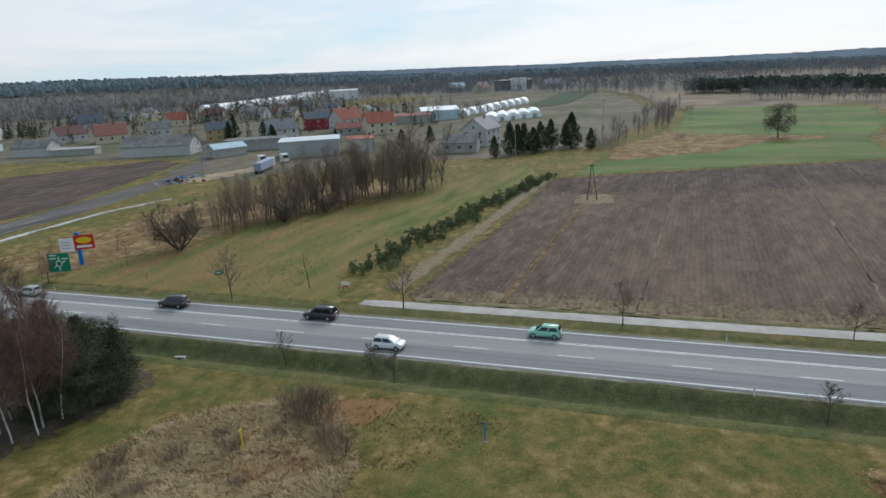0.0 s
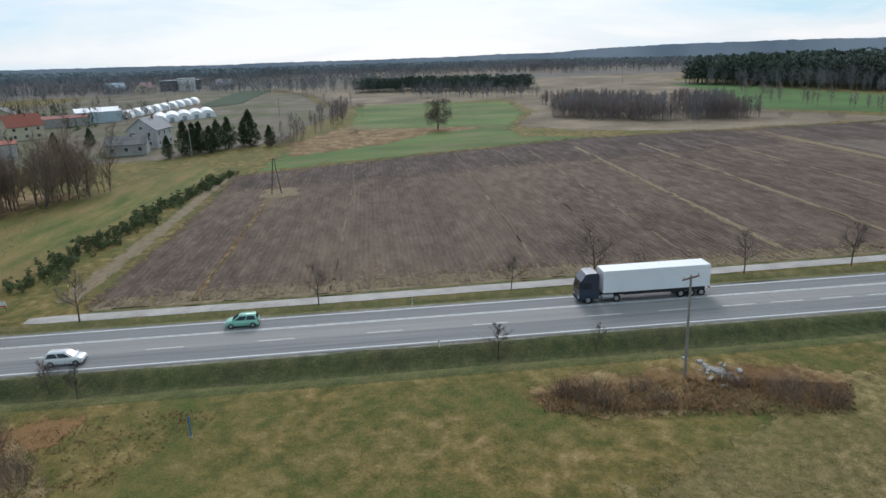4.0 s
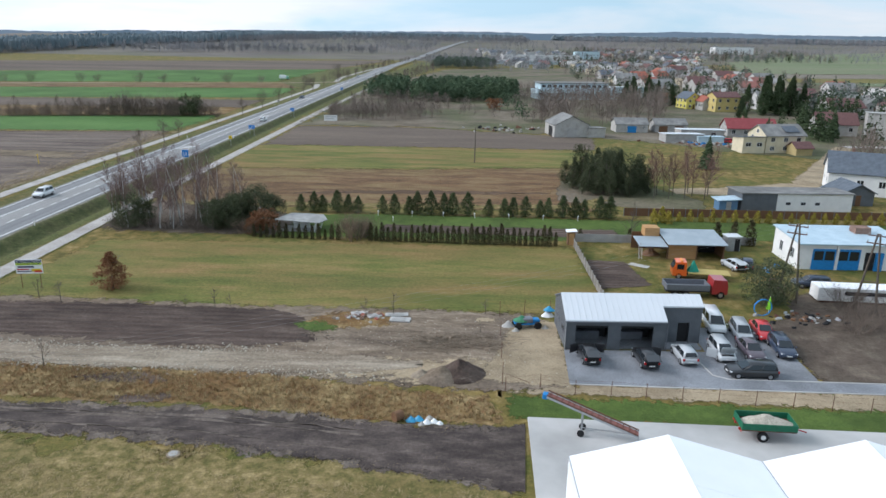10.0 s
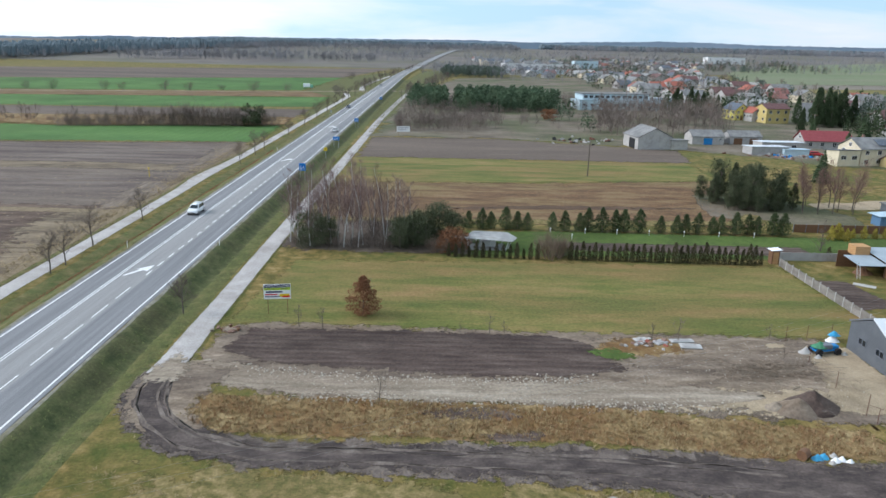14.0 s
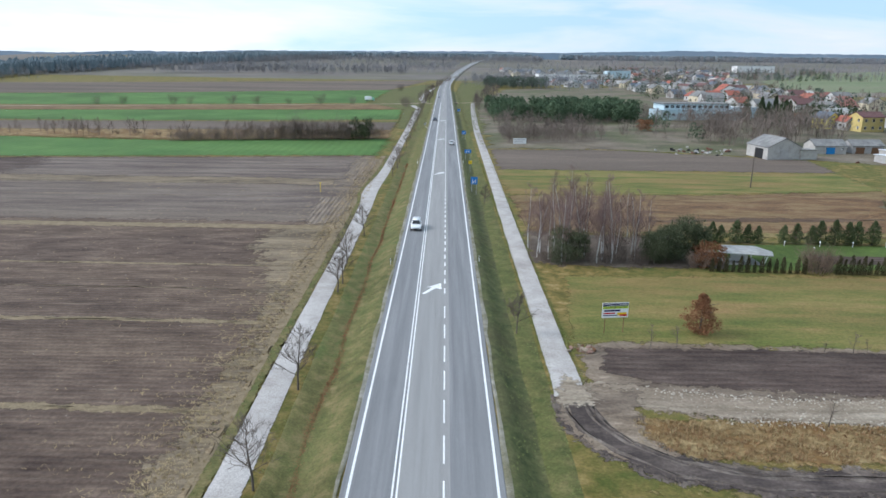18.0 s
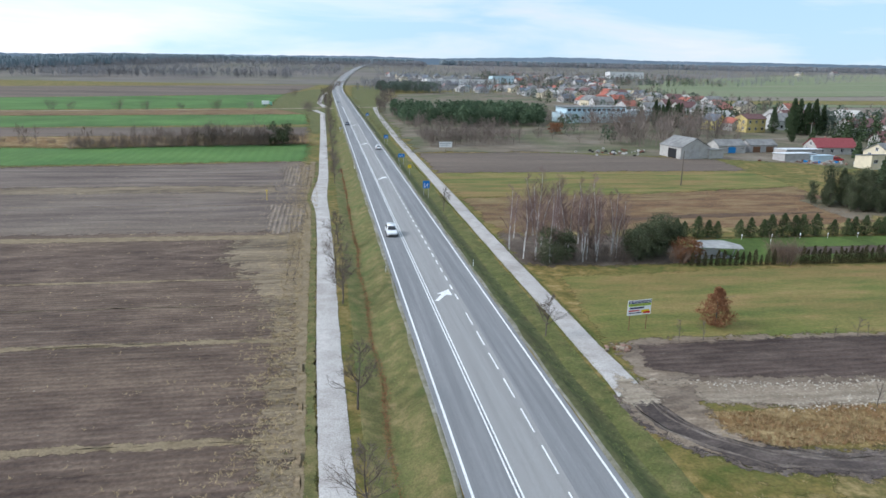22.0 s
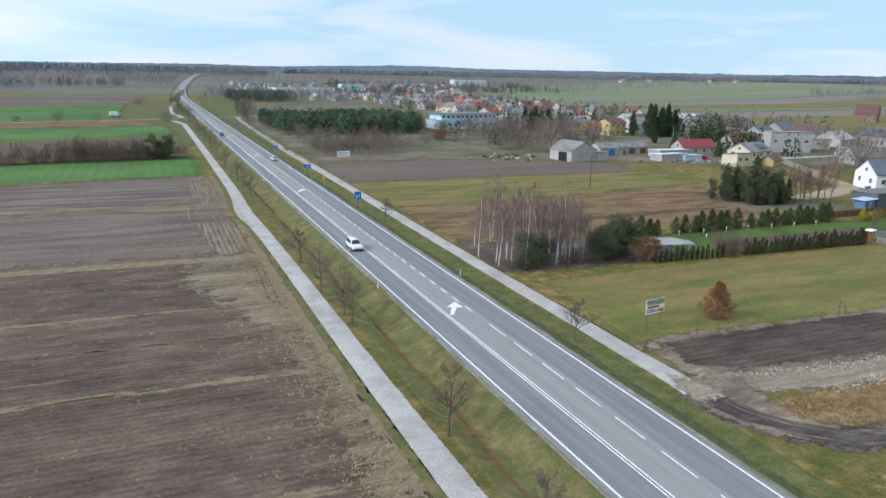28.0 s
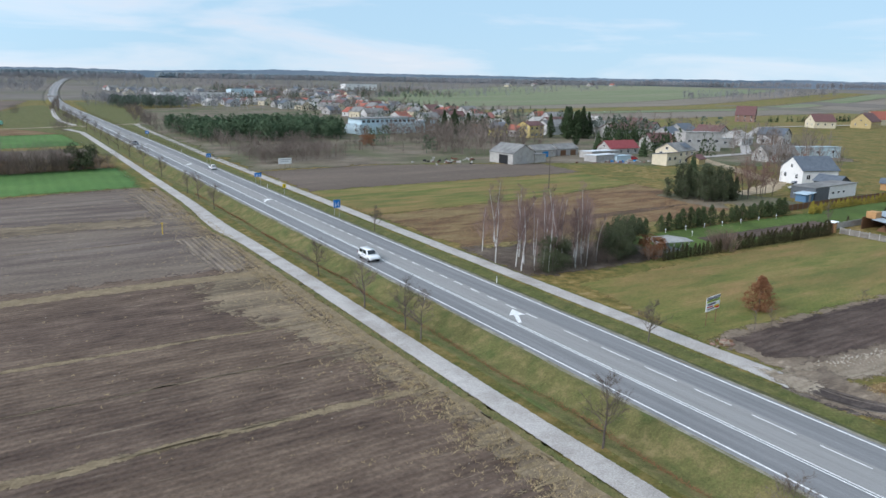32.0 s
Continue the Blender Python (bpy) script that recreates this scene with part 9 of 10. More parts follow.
hs_ = thing("hose_coil", 108.6, 63.6, None, 0, "large coil of blue pipe", "pipe coil")
for j in range(3):
    bm = bmesh.new()
    rings = [[bm.verts.new(((1.0 + 0.035 * math.cos(q * 1.2566)) * math.cos(k * 0.2618), 0.075 * j + 0.035 * math.sin(q * 1.2566), 1.0 + (1.0 + 0.035 * math.cos(q * 1.2566)) * math.sin(k * 0.2618))) for q in range(5)] for k in range(24)]
    for k in range(24):
        for q in range(5):
            bm.faces.new((rings[k][q], rings[(k + 1) % 24][q], rings[(k + 1) % 24][(q + 1) % 5], rings[k][(q + 1) % 5]))
    part("coil", bm, M_BLUE, hs_)
for x, y, rz in ((9.3, -72.5, 10), (-7.9, -82.5, 0)):
    cv = thing("culvert_head", x, y, G - 0.5, rz, "pale concrete culvert head in the ditch", "culvert")
    part("wall", box(-0.2, 0.2, -0.7, 0.7, 0, 0.55, 0.04), M_CONC, cv)
    part("pipe", tube((-0.25, 0, 0.26), (0.25, 0, 0.26), 0.2, 0.2, 12), M_DARK, cv)


# ---------------------------------------------------------------- tufts, clods and stones
def inside(pts, x, y):
    c = False
    for (x0, y0), (x1, y1) in zip(pts, pts[1:] + pts[:1]):
        if (y0 > y) != (y1 > y) and x < (x1 - x0) * (y - y0) / (y1 - y0) + x0:
            c = not c
    return c


def scatter(pts, n, seed, band=None):
    """n points inside a polygon, thicker where a slow noise is high."""
    r = random.Random(seed)
    xs, ys = [p[0] for p in pts], [p[1] for p in pts]
    out = []
    tries = 0
    while len(out) < n and tries < n * 30:
        tries += 1
        x, y = r.uniform(min(xs), max(xs)), r.uniform(min(ys), max(ys))
        if inside(pts, x, y) and (band is None or noise.noise((x * band, y * band, seed)) > r.uniform(-0.5, 0.35)):
            out.append((x, y))
    return out


def tufts(name, spots, h, mat, label, seed=0, blades=7, lean=0.5, category="grass"):
    r = random.Random(seed)
    w = Wood()
    for x, y in spots:
        rr = x - bend(y)
        z = land(x, y) + (profile(rr) - G if abs(rr) < 12 else 0)
        for k in range(blades):
            a = r.uniform(0, 6.28)
            hh = h * r.uniform(0.5, 1.3)
            b = Vector((x + r.gauss(0, h * 0.35), y + r.gauss(0, h * 0.35), z - 0.03))
            t = b + Vector((math.cos(a) * lean * hh, math.sin(a) * lean * hh, hh))
            s = Vector((-math.sin(a), math.cos(a), 0)) * (0.025 + 0.06 * h)
            i = len(w.v)
            w.v += [b - s, b + s, t]
            w.f.append((i, i + 1, i + 2))
    ob = part_of(name, w.mesh(name, mat), None)
    return tagged(ob, label, category, kind="stuff")


def stones(name, spots, size, mat, label, seed=0, category="stones", dz=0.0):
    r = random.Random(seed)
    v, f = [], []
    for x, y in spots:
        rr = x - bend(y)
        z = land(x, y) + (profile(rr) - G if abs(rr) < 12 else 0) + dz
        s = size * r.choice((0.4, 0.6, 0.8, 1.0, 1.5))
        i = len(v)
        for k in range(5):
            a = 2 * math.pi * (k + r.random() * 0.6) / 5
            v.append((x + math.cos(a) * s * r.uniform(0.7, 1.2), y + math.sin(a) * s * r.uniform(0.7, 1.2), z - 0.02))
        for k in range(5):
            a = 2 * math.pi * (k + r.random() * 0.6) / 5
            v.append((x + math.cos(a) * s * 0.6, y + math.sin(a) * s * 0.6, z + s * r.uniform(0.35, 0.75)))
        f += [(i + k, i + (k + 1) % 5, i + 5 + (k + 1) % 5, i + 5 + k) for k in range(5)] + [tuple(i + 5 + k for k in range(5))]
    me = bpy.data.meshes.new(name)
    me.from_pydata(v, [], f)
    return tagged(part_of(name, me, mat, None), label, category, kind="stuff")


M_TUFT = material("dry_tufts", [(0.24, 0.178, 0.088), (0.36, 0.280, 0.150)], 0.6, 0.95)
M_TUFTG = material("green_tufts", [(0.130, 0.150, 0.048), (0.21, 0.22, 0.080)], 0.5, 0.95)
M_TUFTR = material("russet_tufts", [(0.25, 0.150, 0.075), (0.37, 0.235, 0.125)], 0.4, 0.95)
M_REED = material("golden_reeds", [(0.33, 0.245, 0.125), (0.47, 0.365, 0.205)], 0.3, 0.95)
DRY = [(18, 47.3), (26, 46.8), (55, 45.6), (66, 43.8), (76, 42.3), (77, 38.8), (63, 38.6), (52, 40.5), (32, 40.8), (22, 41), (17.5, 43)]
tufts("straw_stems", scatter(DRY, 1200, 32, 0.2), 0.26, M_REED, "pale straw stems between the tracks", 32)
tufts("withered_grass", scatter(DRY, 1500, 1), 0.26, M_TUFT, "tall withered grass between the tracks", 1)
tufts("russet_grass", scatter(DRY, 900, 2, 0.25), 0.32, M_TUFTR, "russet dead stems in the grass", 2)
REED = [(19.5, -59), (28, -65), (39, -63), (41, -48), (36, -39), (26, -40), (17, -46), (16.5, -53)]
tufts("withered_reeds", scatter(REED, 2600, 3, 0.13), 0.42, M_REED, "patch of flattened withered reeds", 3, 9, 1.7)
tufts("russet_stems", scatter(REED, 1300, 30, 0.16), 0.34, M_TUFTR, "russet stems among the reeds", 30, 7, 0.9)
tufts("russet_reeds", scatter([(16.5, -50), (24, -47), (26, -36), (14.5, -28), (13.6, -40)], 500, 4, 0.2), 0.2, M_TUFTR, "patch of russet withered weeds", 4)
tufts("bramble_weeds", scatter([(17, 0), (20, 0), (24, 26), (20, 29), (16.5, 18), (16, 6)], 1300, 5, 0.2), 0.4, M_TUFTR, "russet withered weeds round the pole", 5, 8, 0.9)
tufts("weeds_light", scatter([(17, 0), (21, 1), (25, 26), (20, 29), (16.5, 18), (16, 6)], 1100, 6), 0.35, M_TUFT, "straw-coloured weeds round the pole", 6)
tufts("meadow_tufts", scatter([(14, 33), (76, 29), (74, 6), (30, 4), (26, 30), (14, 36)], 8500, 7, 0.16), 0.14, M_TUFT, "short straw tufts in the meadow", 7, 6, 1.8)
tufts("meadow_tufts_south", scatter([(14, -64), (60, -70), (66, 2), (14, 0)], 4200, 8, 0.1), 0.12, M_TUFT, "short straw tufts in the meadow", 8, 6, 1.2)
tufts("meadow_green_tufts", scatter([(13, -64), (60, -70), (70, 30), (14, 36)], 3200, 9, 0.1), 0.10, M_TUFTG, "short green tufts in the meadow", 9, 6, 1.0)
tufts("verge_tufts_east", scatter([(6.6, -120), (11.6, -120), (11.6, 300), (6.6, 300)], 4500, 10), 0.14, M_TUFTG, "coarse green grass on the road bank", 10, 7, 1.5)
tufts("verge_tufts_west", scatter([(-12.3, -120), (-6.6, -120), (-6.6, 300), (-12.3, 300)], 4500, 11), 0.14, M_TUFTG, "coarse olive grass on the road bank", 11, 7, 1.5)
tufts("headland_tufts", scatter([(-20.5, -52), (-16.4, -52), (-16.4, 210), (-21.5, 210)], 3600, 12), 0.22, M_TUFT, "dead grass along the cycle path", 12)
tufts("rough_tufts", scatter([(-14, -70), (-110, -90), (-110, -86), (-60, -112), (-46, -140), (-16, -140)], 2200, 13, 0.06), 0.24, M_TUFT, "straw tufts in rough grass", 13)
tufts("brown_meadow_stems", scatter([(17, 113), (16, 150), (60, 152), (107, 160), (103, 126), (99, 113)], 3600, 14, 0.05), 0.16, M_TUFTR, "brown stems of a withered meadow", 14)
FIELD = [(-18.5, -50), (-110, -48), (-135, 0), (-148, 60), (-150, 195), (-23, 208), (-19.5, 100), (-17.5, 20)]
stones("field_clods", scatter(FIELD, 7000, 15), 0.055, M_SOIL, "clods of ploughed soil", 15, "soil clods", 0.03)
stones("field_stones", scatter([(-18.5, -50), (-70, -48), (-80, 195), (-23, 208)], 420, 16), 0.055, M_LIME, "pale stones and roots on the field", 16, "stones", 0.03)
tufts("field_stubble", [(-18.5 - 60 * rnd.random() ** 3, q + rnd.gauss(0, 0.35) + 1.5 * noise.noise((q, 0, 5))) for q in [-48 + 3.1 * k for k in range(80)] for _ in range(30)], 0.2, M_REED, "stray straw stubble on the field", 17, 5, 1.2)
stones("plot_clods", scatter([(18, 56.5), (41, 51.8), (59, 53.8), (54, 61), (19, 62.3)], 2000, 18), 0.06, M_DARKSOIL, "clods of dark soil", 18, "soil clods", 0.05)
edge = [(26 + 40 * k / 330 + rnd.gauss(0, 0.9), 47.2 - 0.9 * (k / 330) + rnd.gauss(0, 0.45) + 0.5 * noise.noise((k * 0.05, 1, 1))) for k in range(330)] + [(21 + 34 * k / 260 + rnd.gauss(0, 0.3), 52.3 - 1.7 * math.sin(2.6 * k / 260) + rnd.gauss(0, 0.45) + 0.5 * noise.noise((k * 0.06, 2, 1))) for k in range(260)]
stones("edge_stones", edge + [(x + rnd.gauss(0, 0.8), y + rnd.gauss(0, 0.6)) for x, y in edge], 0.085, M_LIME, "pale stones lining the gravel track", 19, "stones", 0.05)
stones("gravel_stones", scatter([(18, 54), (26, 48), (84, 44.5), (80, 61), (58, 60), (60, 53), (40, 50.5)], 700, 20), 0.05, M_LIME, "loose stones on the gravel", 20, "stones", 0.06)
tufts("track_edge_grass", [(x + rnd.gauss(0, 0.5), y + s * (1.7 + 0.016 * x) + rnd.gauss(0, 0.6)) for k in range(700) for s in (-1, 1) for x, y in [(14 + 60 * k / 700, float(np.interp(14 + 60 * k / 700, [14, 15.8, 19.6, 25.5, 34, 53, 66, 78], [46, 42.9, 39.4, 37.8, 37.7, 36.8, 35, 34.3])))]], 0.14, M_TUFT, "dead grass overhanging the cinder track", 27, 4, 1.0)
tufts("path_edge_grass", [(s * (13.5 + 1.45) * 1.0 + (0.9 if s < 0 else 0) * -0.5 + rnd.gauss(0, 0.12), y) for k in range(2600) for s in (1,) for y in [51 + 160 * k / 2600]] + [(12.0 + rnd.gauss(0, 0.12), 51 + 160 * k / 2600) for k in range(2600)], 0.13, M_TUFTG, "grass creeping over the path's edge", 28, 4, 1.0)
tufts("manhole_grass", [(52.1 + rnd.gauss(0, 1.2), 32.6 + rnd.gauss(0, 0.6)) for k in range(160)], 0.2, M_TUFT, "dry grass round the manhole", 29, 6, 1.0)
tufts("field_straw", [(-16.6 - 0.012 * (y + 50) - abs(rnd.gauss(0, 3.2)), y) for k in range(7000) for y in [-50 + 260 * rnd.random()] if noise.noise((y * 0.35, 1, 2)) > rnd.uniform(-0.6, 0.3)], 0.19, M_REED, "flattened straw at the field edge", 31, 6, 2.4, "straw")
tufts("ditch_leaves", [(-9.8 + 0.5 * noise.noise((k * 0.004, 3, 3)) + rnd.gauss(0, 0.17), -60 + 260 * k / 5200) for k in range(5200)], 0.17, M_RUSTLEAF, "rust-brown leaves in the ditch", 21, 6, 1.6, "leaves")


# ---------------------------------------------------------------- woods and the far village
M_FIR = material("fir_needles", [(0.072, 0.098, 0.078), (0.105, 0.136, 0.106), (0.140, 0.168, 0.130)], 0.12, 0.95, big=0.03)


def build_haze_ridges():
    """A ring all round the horizon, kilometres away: woods with their blue haze painted in, self-glowing."""
    az = [0, 30, 45, 60, 72, 82, 92, 100, 108, 120, 131, 143, 157, 165, 178, 188, 202, 219, 233, 270, 330, 360]
    el = [8.0, 8.5, 7.0, 9.0, 11.0, 7.2, 8.2, 5.2, 4.0, 0.5, 0.5, -6.5, -6.8, -11.8, -13.0, -11.2, -8.0, -1.8, 2.6, 3.0, 6.0, 8.0]
    mat = bpy.data.materials.new("glowing_haze")
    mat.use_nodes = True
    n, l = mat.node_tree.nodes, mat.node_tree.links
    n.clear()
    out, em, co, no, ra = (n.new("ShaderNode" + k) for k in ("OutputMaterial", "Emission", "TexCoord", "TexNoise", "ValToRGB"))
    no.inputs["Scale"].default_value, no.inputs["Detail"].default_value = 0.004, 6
    # Haze blue is put into the emission, so the ring needs no lighting.
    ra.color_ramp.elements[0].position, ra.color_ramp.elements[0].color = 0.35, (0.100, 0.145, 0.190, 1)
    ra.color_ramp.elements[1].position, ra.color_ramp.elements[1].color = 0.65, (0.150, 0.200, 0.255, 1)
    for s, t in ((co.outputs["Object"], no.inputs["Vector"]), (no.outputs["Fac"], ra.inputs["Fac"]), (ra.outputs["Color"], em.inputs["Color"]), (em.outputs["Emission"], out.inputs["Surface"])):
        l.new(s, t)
    verts, faces = [], []
    N = 1440
    for k in range(N + 1):
        a = 360 * k / N
        e = float(np.interp(a, az, el)) / 1000
        rr = 2700
        x, y = rr * math.cos(math.radians(a)), rr * math.sin(math.radians(a)) + 20
        top = 30 + rr * e + 5 * noise.noise((x * 0.004, y * 0.004, 2)) + 2.5 * noise.noise((x * 0.05, y * 0.05, 4))
        verts += [(x, y, -160), (x, y, top)]
    faces = [(2 * k, 2 * k + 2, 2 * k + 3, 2 * k + 1) for k in range(N)]
    tagged(mesh_object("backdrop", verts, faces, mat), "glowing haze-blue ring standing in for distant woods", "distant woods", kind="structure")


build_haze_ridges()


def wood_mesh(name, spots, mat, label, kind_of, seed, lo, hi, width=0.32, category="woods"):
    r = random.Random(seed)
    w = Wood()
    for s in spots:
        x, y = s[:2]
        z = land(x, y) - 0.3
        h = r.uniform(lo, hi) * (s[2] if len(s) > 2 else 1)
        if kind_of == "pine":
            rad = h * width * r.uniform(0.7, 1.1)
            base = r.uniform(0.12, 0.35)
            a0 = r.uniform(0, 6)
            for zz0, zz1, f0 in ((base, 0.72, 1.0), (0.5, 1.0, 0.72)):
                i = len(w.v)
                for k in range(6):
                    a = a0 + 2 * math.pi * k / 6
                    q = rad * f0 * r.uniform(0.65, 1.2)
                    w.v.append(Vector((x + math.cos(a) * q, y + math.sin(a) * q, z + h * (zz0 + r.uniform(-0.06, 0.1)))))
                for k in range(6):
                    a = a0 + 2 * math.pi * (k + 0.5) / 6
                    q = rad * f0 * r.uniform(0.45, 0.8)
                    w.v.append(Vector((x + math.cos(a) * q, y + math.sin(a) * q, z + h * (zz1 - (zz1 - zz0) * r.uniform(0.06, 0.24)))))
                w.v.append(Vector((x, y, z + h * zz1)))
                for k in range(6):
                    j = (k + 1) % 6
                    w.f += [(i + k, i + j, i + 6 + k), (i + j, i + 6 + j, i + 6 + k), (i + 6 + k, i + 6 + j, i + 12)]
            w.rod(Vector((x, y, z)), Vector((x, y, z + h * 0.5)), h * 0.014, h * 0.01, 3)
        elif kind_of == "crown":
            rad = h * width
            w.rod(Vector((x, y, z)), Vector((x, y, z + h * 0.7)), h * 0.014, h * 0.006, 3)
            for k in range(90):
                u = r.random()
                a = r.uniform(0, 6.28)
                q = rad * math.sqrt(max(0.06, 1 - (1.7 * u - 0.72) ** 2)) * r.uniform(0.55, 1.05)
                w.leaf(Vector((x + math.cos(a) * q, y + math.sin(a) * q, z + h * (0.26 + 0.72 * u))), h * r.uniform(0.04, 0.08), r, -0.3)
        elif kind_of == "spruce":
            rad = h * width * 0.62
            w.rod(Vector((x, y, z)), Vector((x, y, z + h)), h * 0.012, h * 0.002, 3)
            for k in range(84):
                u = 1 - math.sqrt(r.random())
                a = r.uniform(0, 6.28)
                q = rad * (1 - 0.93 * u) * r.uniform(0.45, 1.05)
                w.leaf(Vector((x + math.cos(a) * q, y + math.sin(a) * q, z + h * (0.05 + 0.95 * u))), h * r.uniform(0.035, 0.075), r, -0.2)
        else:
            rad = h * width
            w.rod(Vector((x, y, z)), Vector((x + r.gauss(0, 0.03) * h, y + r.gauss(0, 0.03) * h, z + h * 0.8)), h * 0.013, h * 0.004, 3)
            close = math.hypot(x - 20, y) < 560
            for k in range(84 if close else 34):
                a, u = r.uniform(0, 6.28), r.random()
                zz = z + h * (0.28 + 0.62 * u)
                q = rad * math.sqrt(max(0.05, 1 - (2 * u - 0.9) ** 2)) * math.sqrt(r.random())
                p = Vector((x + math.cos(a) * q * 0.5, y + math.sin(a) * q * 0.5, zz - 0.08 * h))
                t = Vector((x + math.cos(a) * q * 1.15, y + math.sin(a) * q * 1.15, zz + 0.17 * h * r.random() + 0.05 * h))
                sd = Vector((-math.sin(a), math.cos(a), r.gauss(0, 0.6))).normalized() * h * (0.0065 if close else 0.014)
                i = len(w.v)
                w.v += [p, (p + t) / 2 + sd, t, (p + t) / 2 - sd]
                w.f.append((i, i + 1, i + 2, i + 3))
    ob = part_of(name, w.mesh(name, mat), None)
    return tagged(ob, label, category, kind="stuff")


def band(pts, n, depth, seed):
    """n places along a line, strewn over a depth to its left."""
    r = random.Random(seed)
    L = [math.dist(a, b) for a, b in zip(pts, pts[1:])]
    out = []
    for k in range(n):
        s = r.random() * sum(L)
        i = 0
        while s > L[i] and i < len(L) - 1:
            s -= L[i]
            i += 1
        a, b = pts[i], pts[i + 1]
        dx, dy = (b[0] - a[0]) / L[i], (b[1] - a[1]) / L[i]
        d = depth * r.random() ** 1.4
        out.append((a[0] + dx * s - dy * d, a[1] + dy * s + dx * d))
    return out


wood_mesh("pine_wood_northwest", band([(-285, 270), (-340, 250), (-425, 214)][::-1], 520, 70, 1) + band([(-400, 262), (-400, 330), (-430, 440), (-480, 620)], 420, 40, 65), M_FIR, "dark pine wood behind the green field", "crown", 23, 11, 21, 0.24)
wood_mesh("pine_forest_northwest", band([(-250, 1900), (-420, 1500), (-500, 1300), (-545, 900), (-480, 620), (-430, 440), (-400, 330), (-400, 262)][::-1], 3000, 130, 2), M_HAZEPINE, "dark pine forest behind the fields", "pine", 1, 13.5, 18.5, 0.24)
wood_mesh("bare_wood_northwest", band([(-262, 268), (-300, 262), (-420, 232)], 90, 18, 3) + band([(-388, 330), (-395, 440), (-440, 600), (-500, 900), (-455, 1300), (-330, 1600)], 330, 30, 4), M_HAZEBARE, "bare trees at the forest edge", "bare", 2, 8, 15)
wood_mesh("pine_grove_west", band([(-433, 99), (-455, 50), (-475, 10), (-492, -26)], 420, -40, 5), M_FIR, "dark pine grove in the pasture", "crown", 3, 8, 11.5, 0.24)
wood_mesh("bare_grove_west", band([(-366, 96), (-398, 45), (-420, 20)], 60, 20, 6) + scatter([(-240, 60), (-190, 100), (-190, 140), (-225, 140), (-250, 90)], 90, 7), M_HAZEBARE, "bare birch grove in the pasture", "bare", 4, 7, 12)
wood_mesh("birch_scrub", scatter([(-235, 66), (-198, 98), (-203, 112), (-246, 84)], 260, 8) + scatter([(-207, 112), (-190, 130), (-196, 145), (-216, 128)], 130, 9) + band([(-186, -40), (-240, -26), (-345, -24)], 60, 16, 10) + band([(-150, 205), (-250, 190), (-350, 225)], 30, 14, 55) + scatter([(-296, 76), (-236, 112), (-244, 128), (-306, 92)], 200, 81) + scatter([(-268, 134), (-226, 142), (-232, 152), (-270, 146)], 90, 82), M_BIRCHSCRUB, "dense pale grey-brown birch scrub", "bare", 5, 6, 9.5, 0.24)
RIDGE = [(-330, 1000), (-900, 520), (-1010, 250), (-1020, -50), (-960, -350), (-850, -640), (-640, -900), (-300, -1080), (40, -1150)]
wood_mesh("forest_ridge_west", band(RIDGE[1:][::-1], 5000, -150, 11), M_HAZEPINE, "dark forest along the western horizon", "pine", 6, 7.5, 10, 0.5)
wood_mesh("bare_woods_west", band([(-760, 380), (-860, 200), (-850, -40), (-800, -300), (-700, -520), (-480, -760), (-240, -860)][::-1], 3200, -170, 12) + band([(-520, 40), (-640, -60), (-700, -300), (-560, -520), (-330, -640)][::-1], 900, -110, 13), M_HAZEBARE, "haze-grey bare woods before the western horizon", "bare", 7, 8, 13, 0.4)
wood_mesh("village_trees_southwest", scatter([(-280, -130), (-360, -120), (-560, -420), (-330, -620), (-240, -470), (-275, -300)], 420, 14) + band([(-400, -300), (-480, -480), (-420, -640)], 120, -60, 15) + band([(-182, -215), (-186, -255)], 10, 5, 52), M_PURPLE, "bare trees among the village houses", "bare", 8, 7, 12, 0.42)
wood_mesh("village_spruces_southwest", [(-243, -207, 1.1), (-240, -226), (-253, -174, 0.8), (-300, -300, 1.5), (-296, -303, 1.3), (-236, -232, 1.1), (-258, -208, 0.9), (-288, -160, 0.8), (-282, -158, 0.7), (-290, -150, 0.9), (-276, -152, 0.7), (-222, -338, 0.9), (-262, -330)] + scatter([(-330, -200), (-400, -180), (-480, -420), (-300, -520), (-300, -400)], 70, 16) + scatter([(-215, -430), (-260, -400), (-290, -440), (-240, -480)], 40, 83), M_SPRUCE, "dark spruces among the village houses", "spruce", 9, 7, 12, 0.4)
wood_mesh("north_forest", band([(2400, 1500), (1500, 1830), (900, 2000), (330, 2060)], 3000, -160, 17) + band([(250, 2060), (-250, 1980), (-420, 1800)], 900, -160, 18), M_HAZEPINE, "dark forest along the northern horizon", "pine", 10, 13, 17, 0.5)
wood_mesh("north_bare_woods", band([(1500, 1560), (900, 1750), (330, 1800)], 1500, -140, 19) + band([(240, 1700), (-200, 1640), (-420, 1500)], 1100, -120, 20) + band([(-60, 1150), (-250, 1120), (-430, 1050)], 300, -25, 21), M_HAZEBARE, "haze-grey bare woods before the northern horizon", "bare", 11, 10, 17)
wood_mesh("north_middle_woods", scatter([(70, 1020), (640, 980), (1300, 1250), (1250, 1650), (80, 1650)], 1000, 71) + scatter([(-420, 1080), (0, 1150), (40, 1600), (-400, 1500)], 700, 72, 0.004) + scatter([(20, 760), (160, 640), (180, 900), (40, 1000)], 220, 73), M_HAZEBARE, "bare haze-grey woods round the far village", "bare", 25, 8, 14, 0.42)
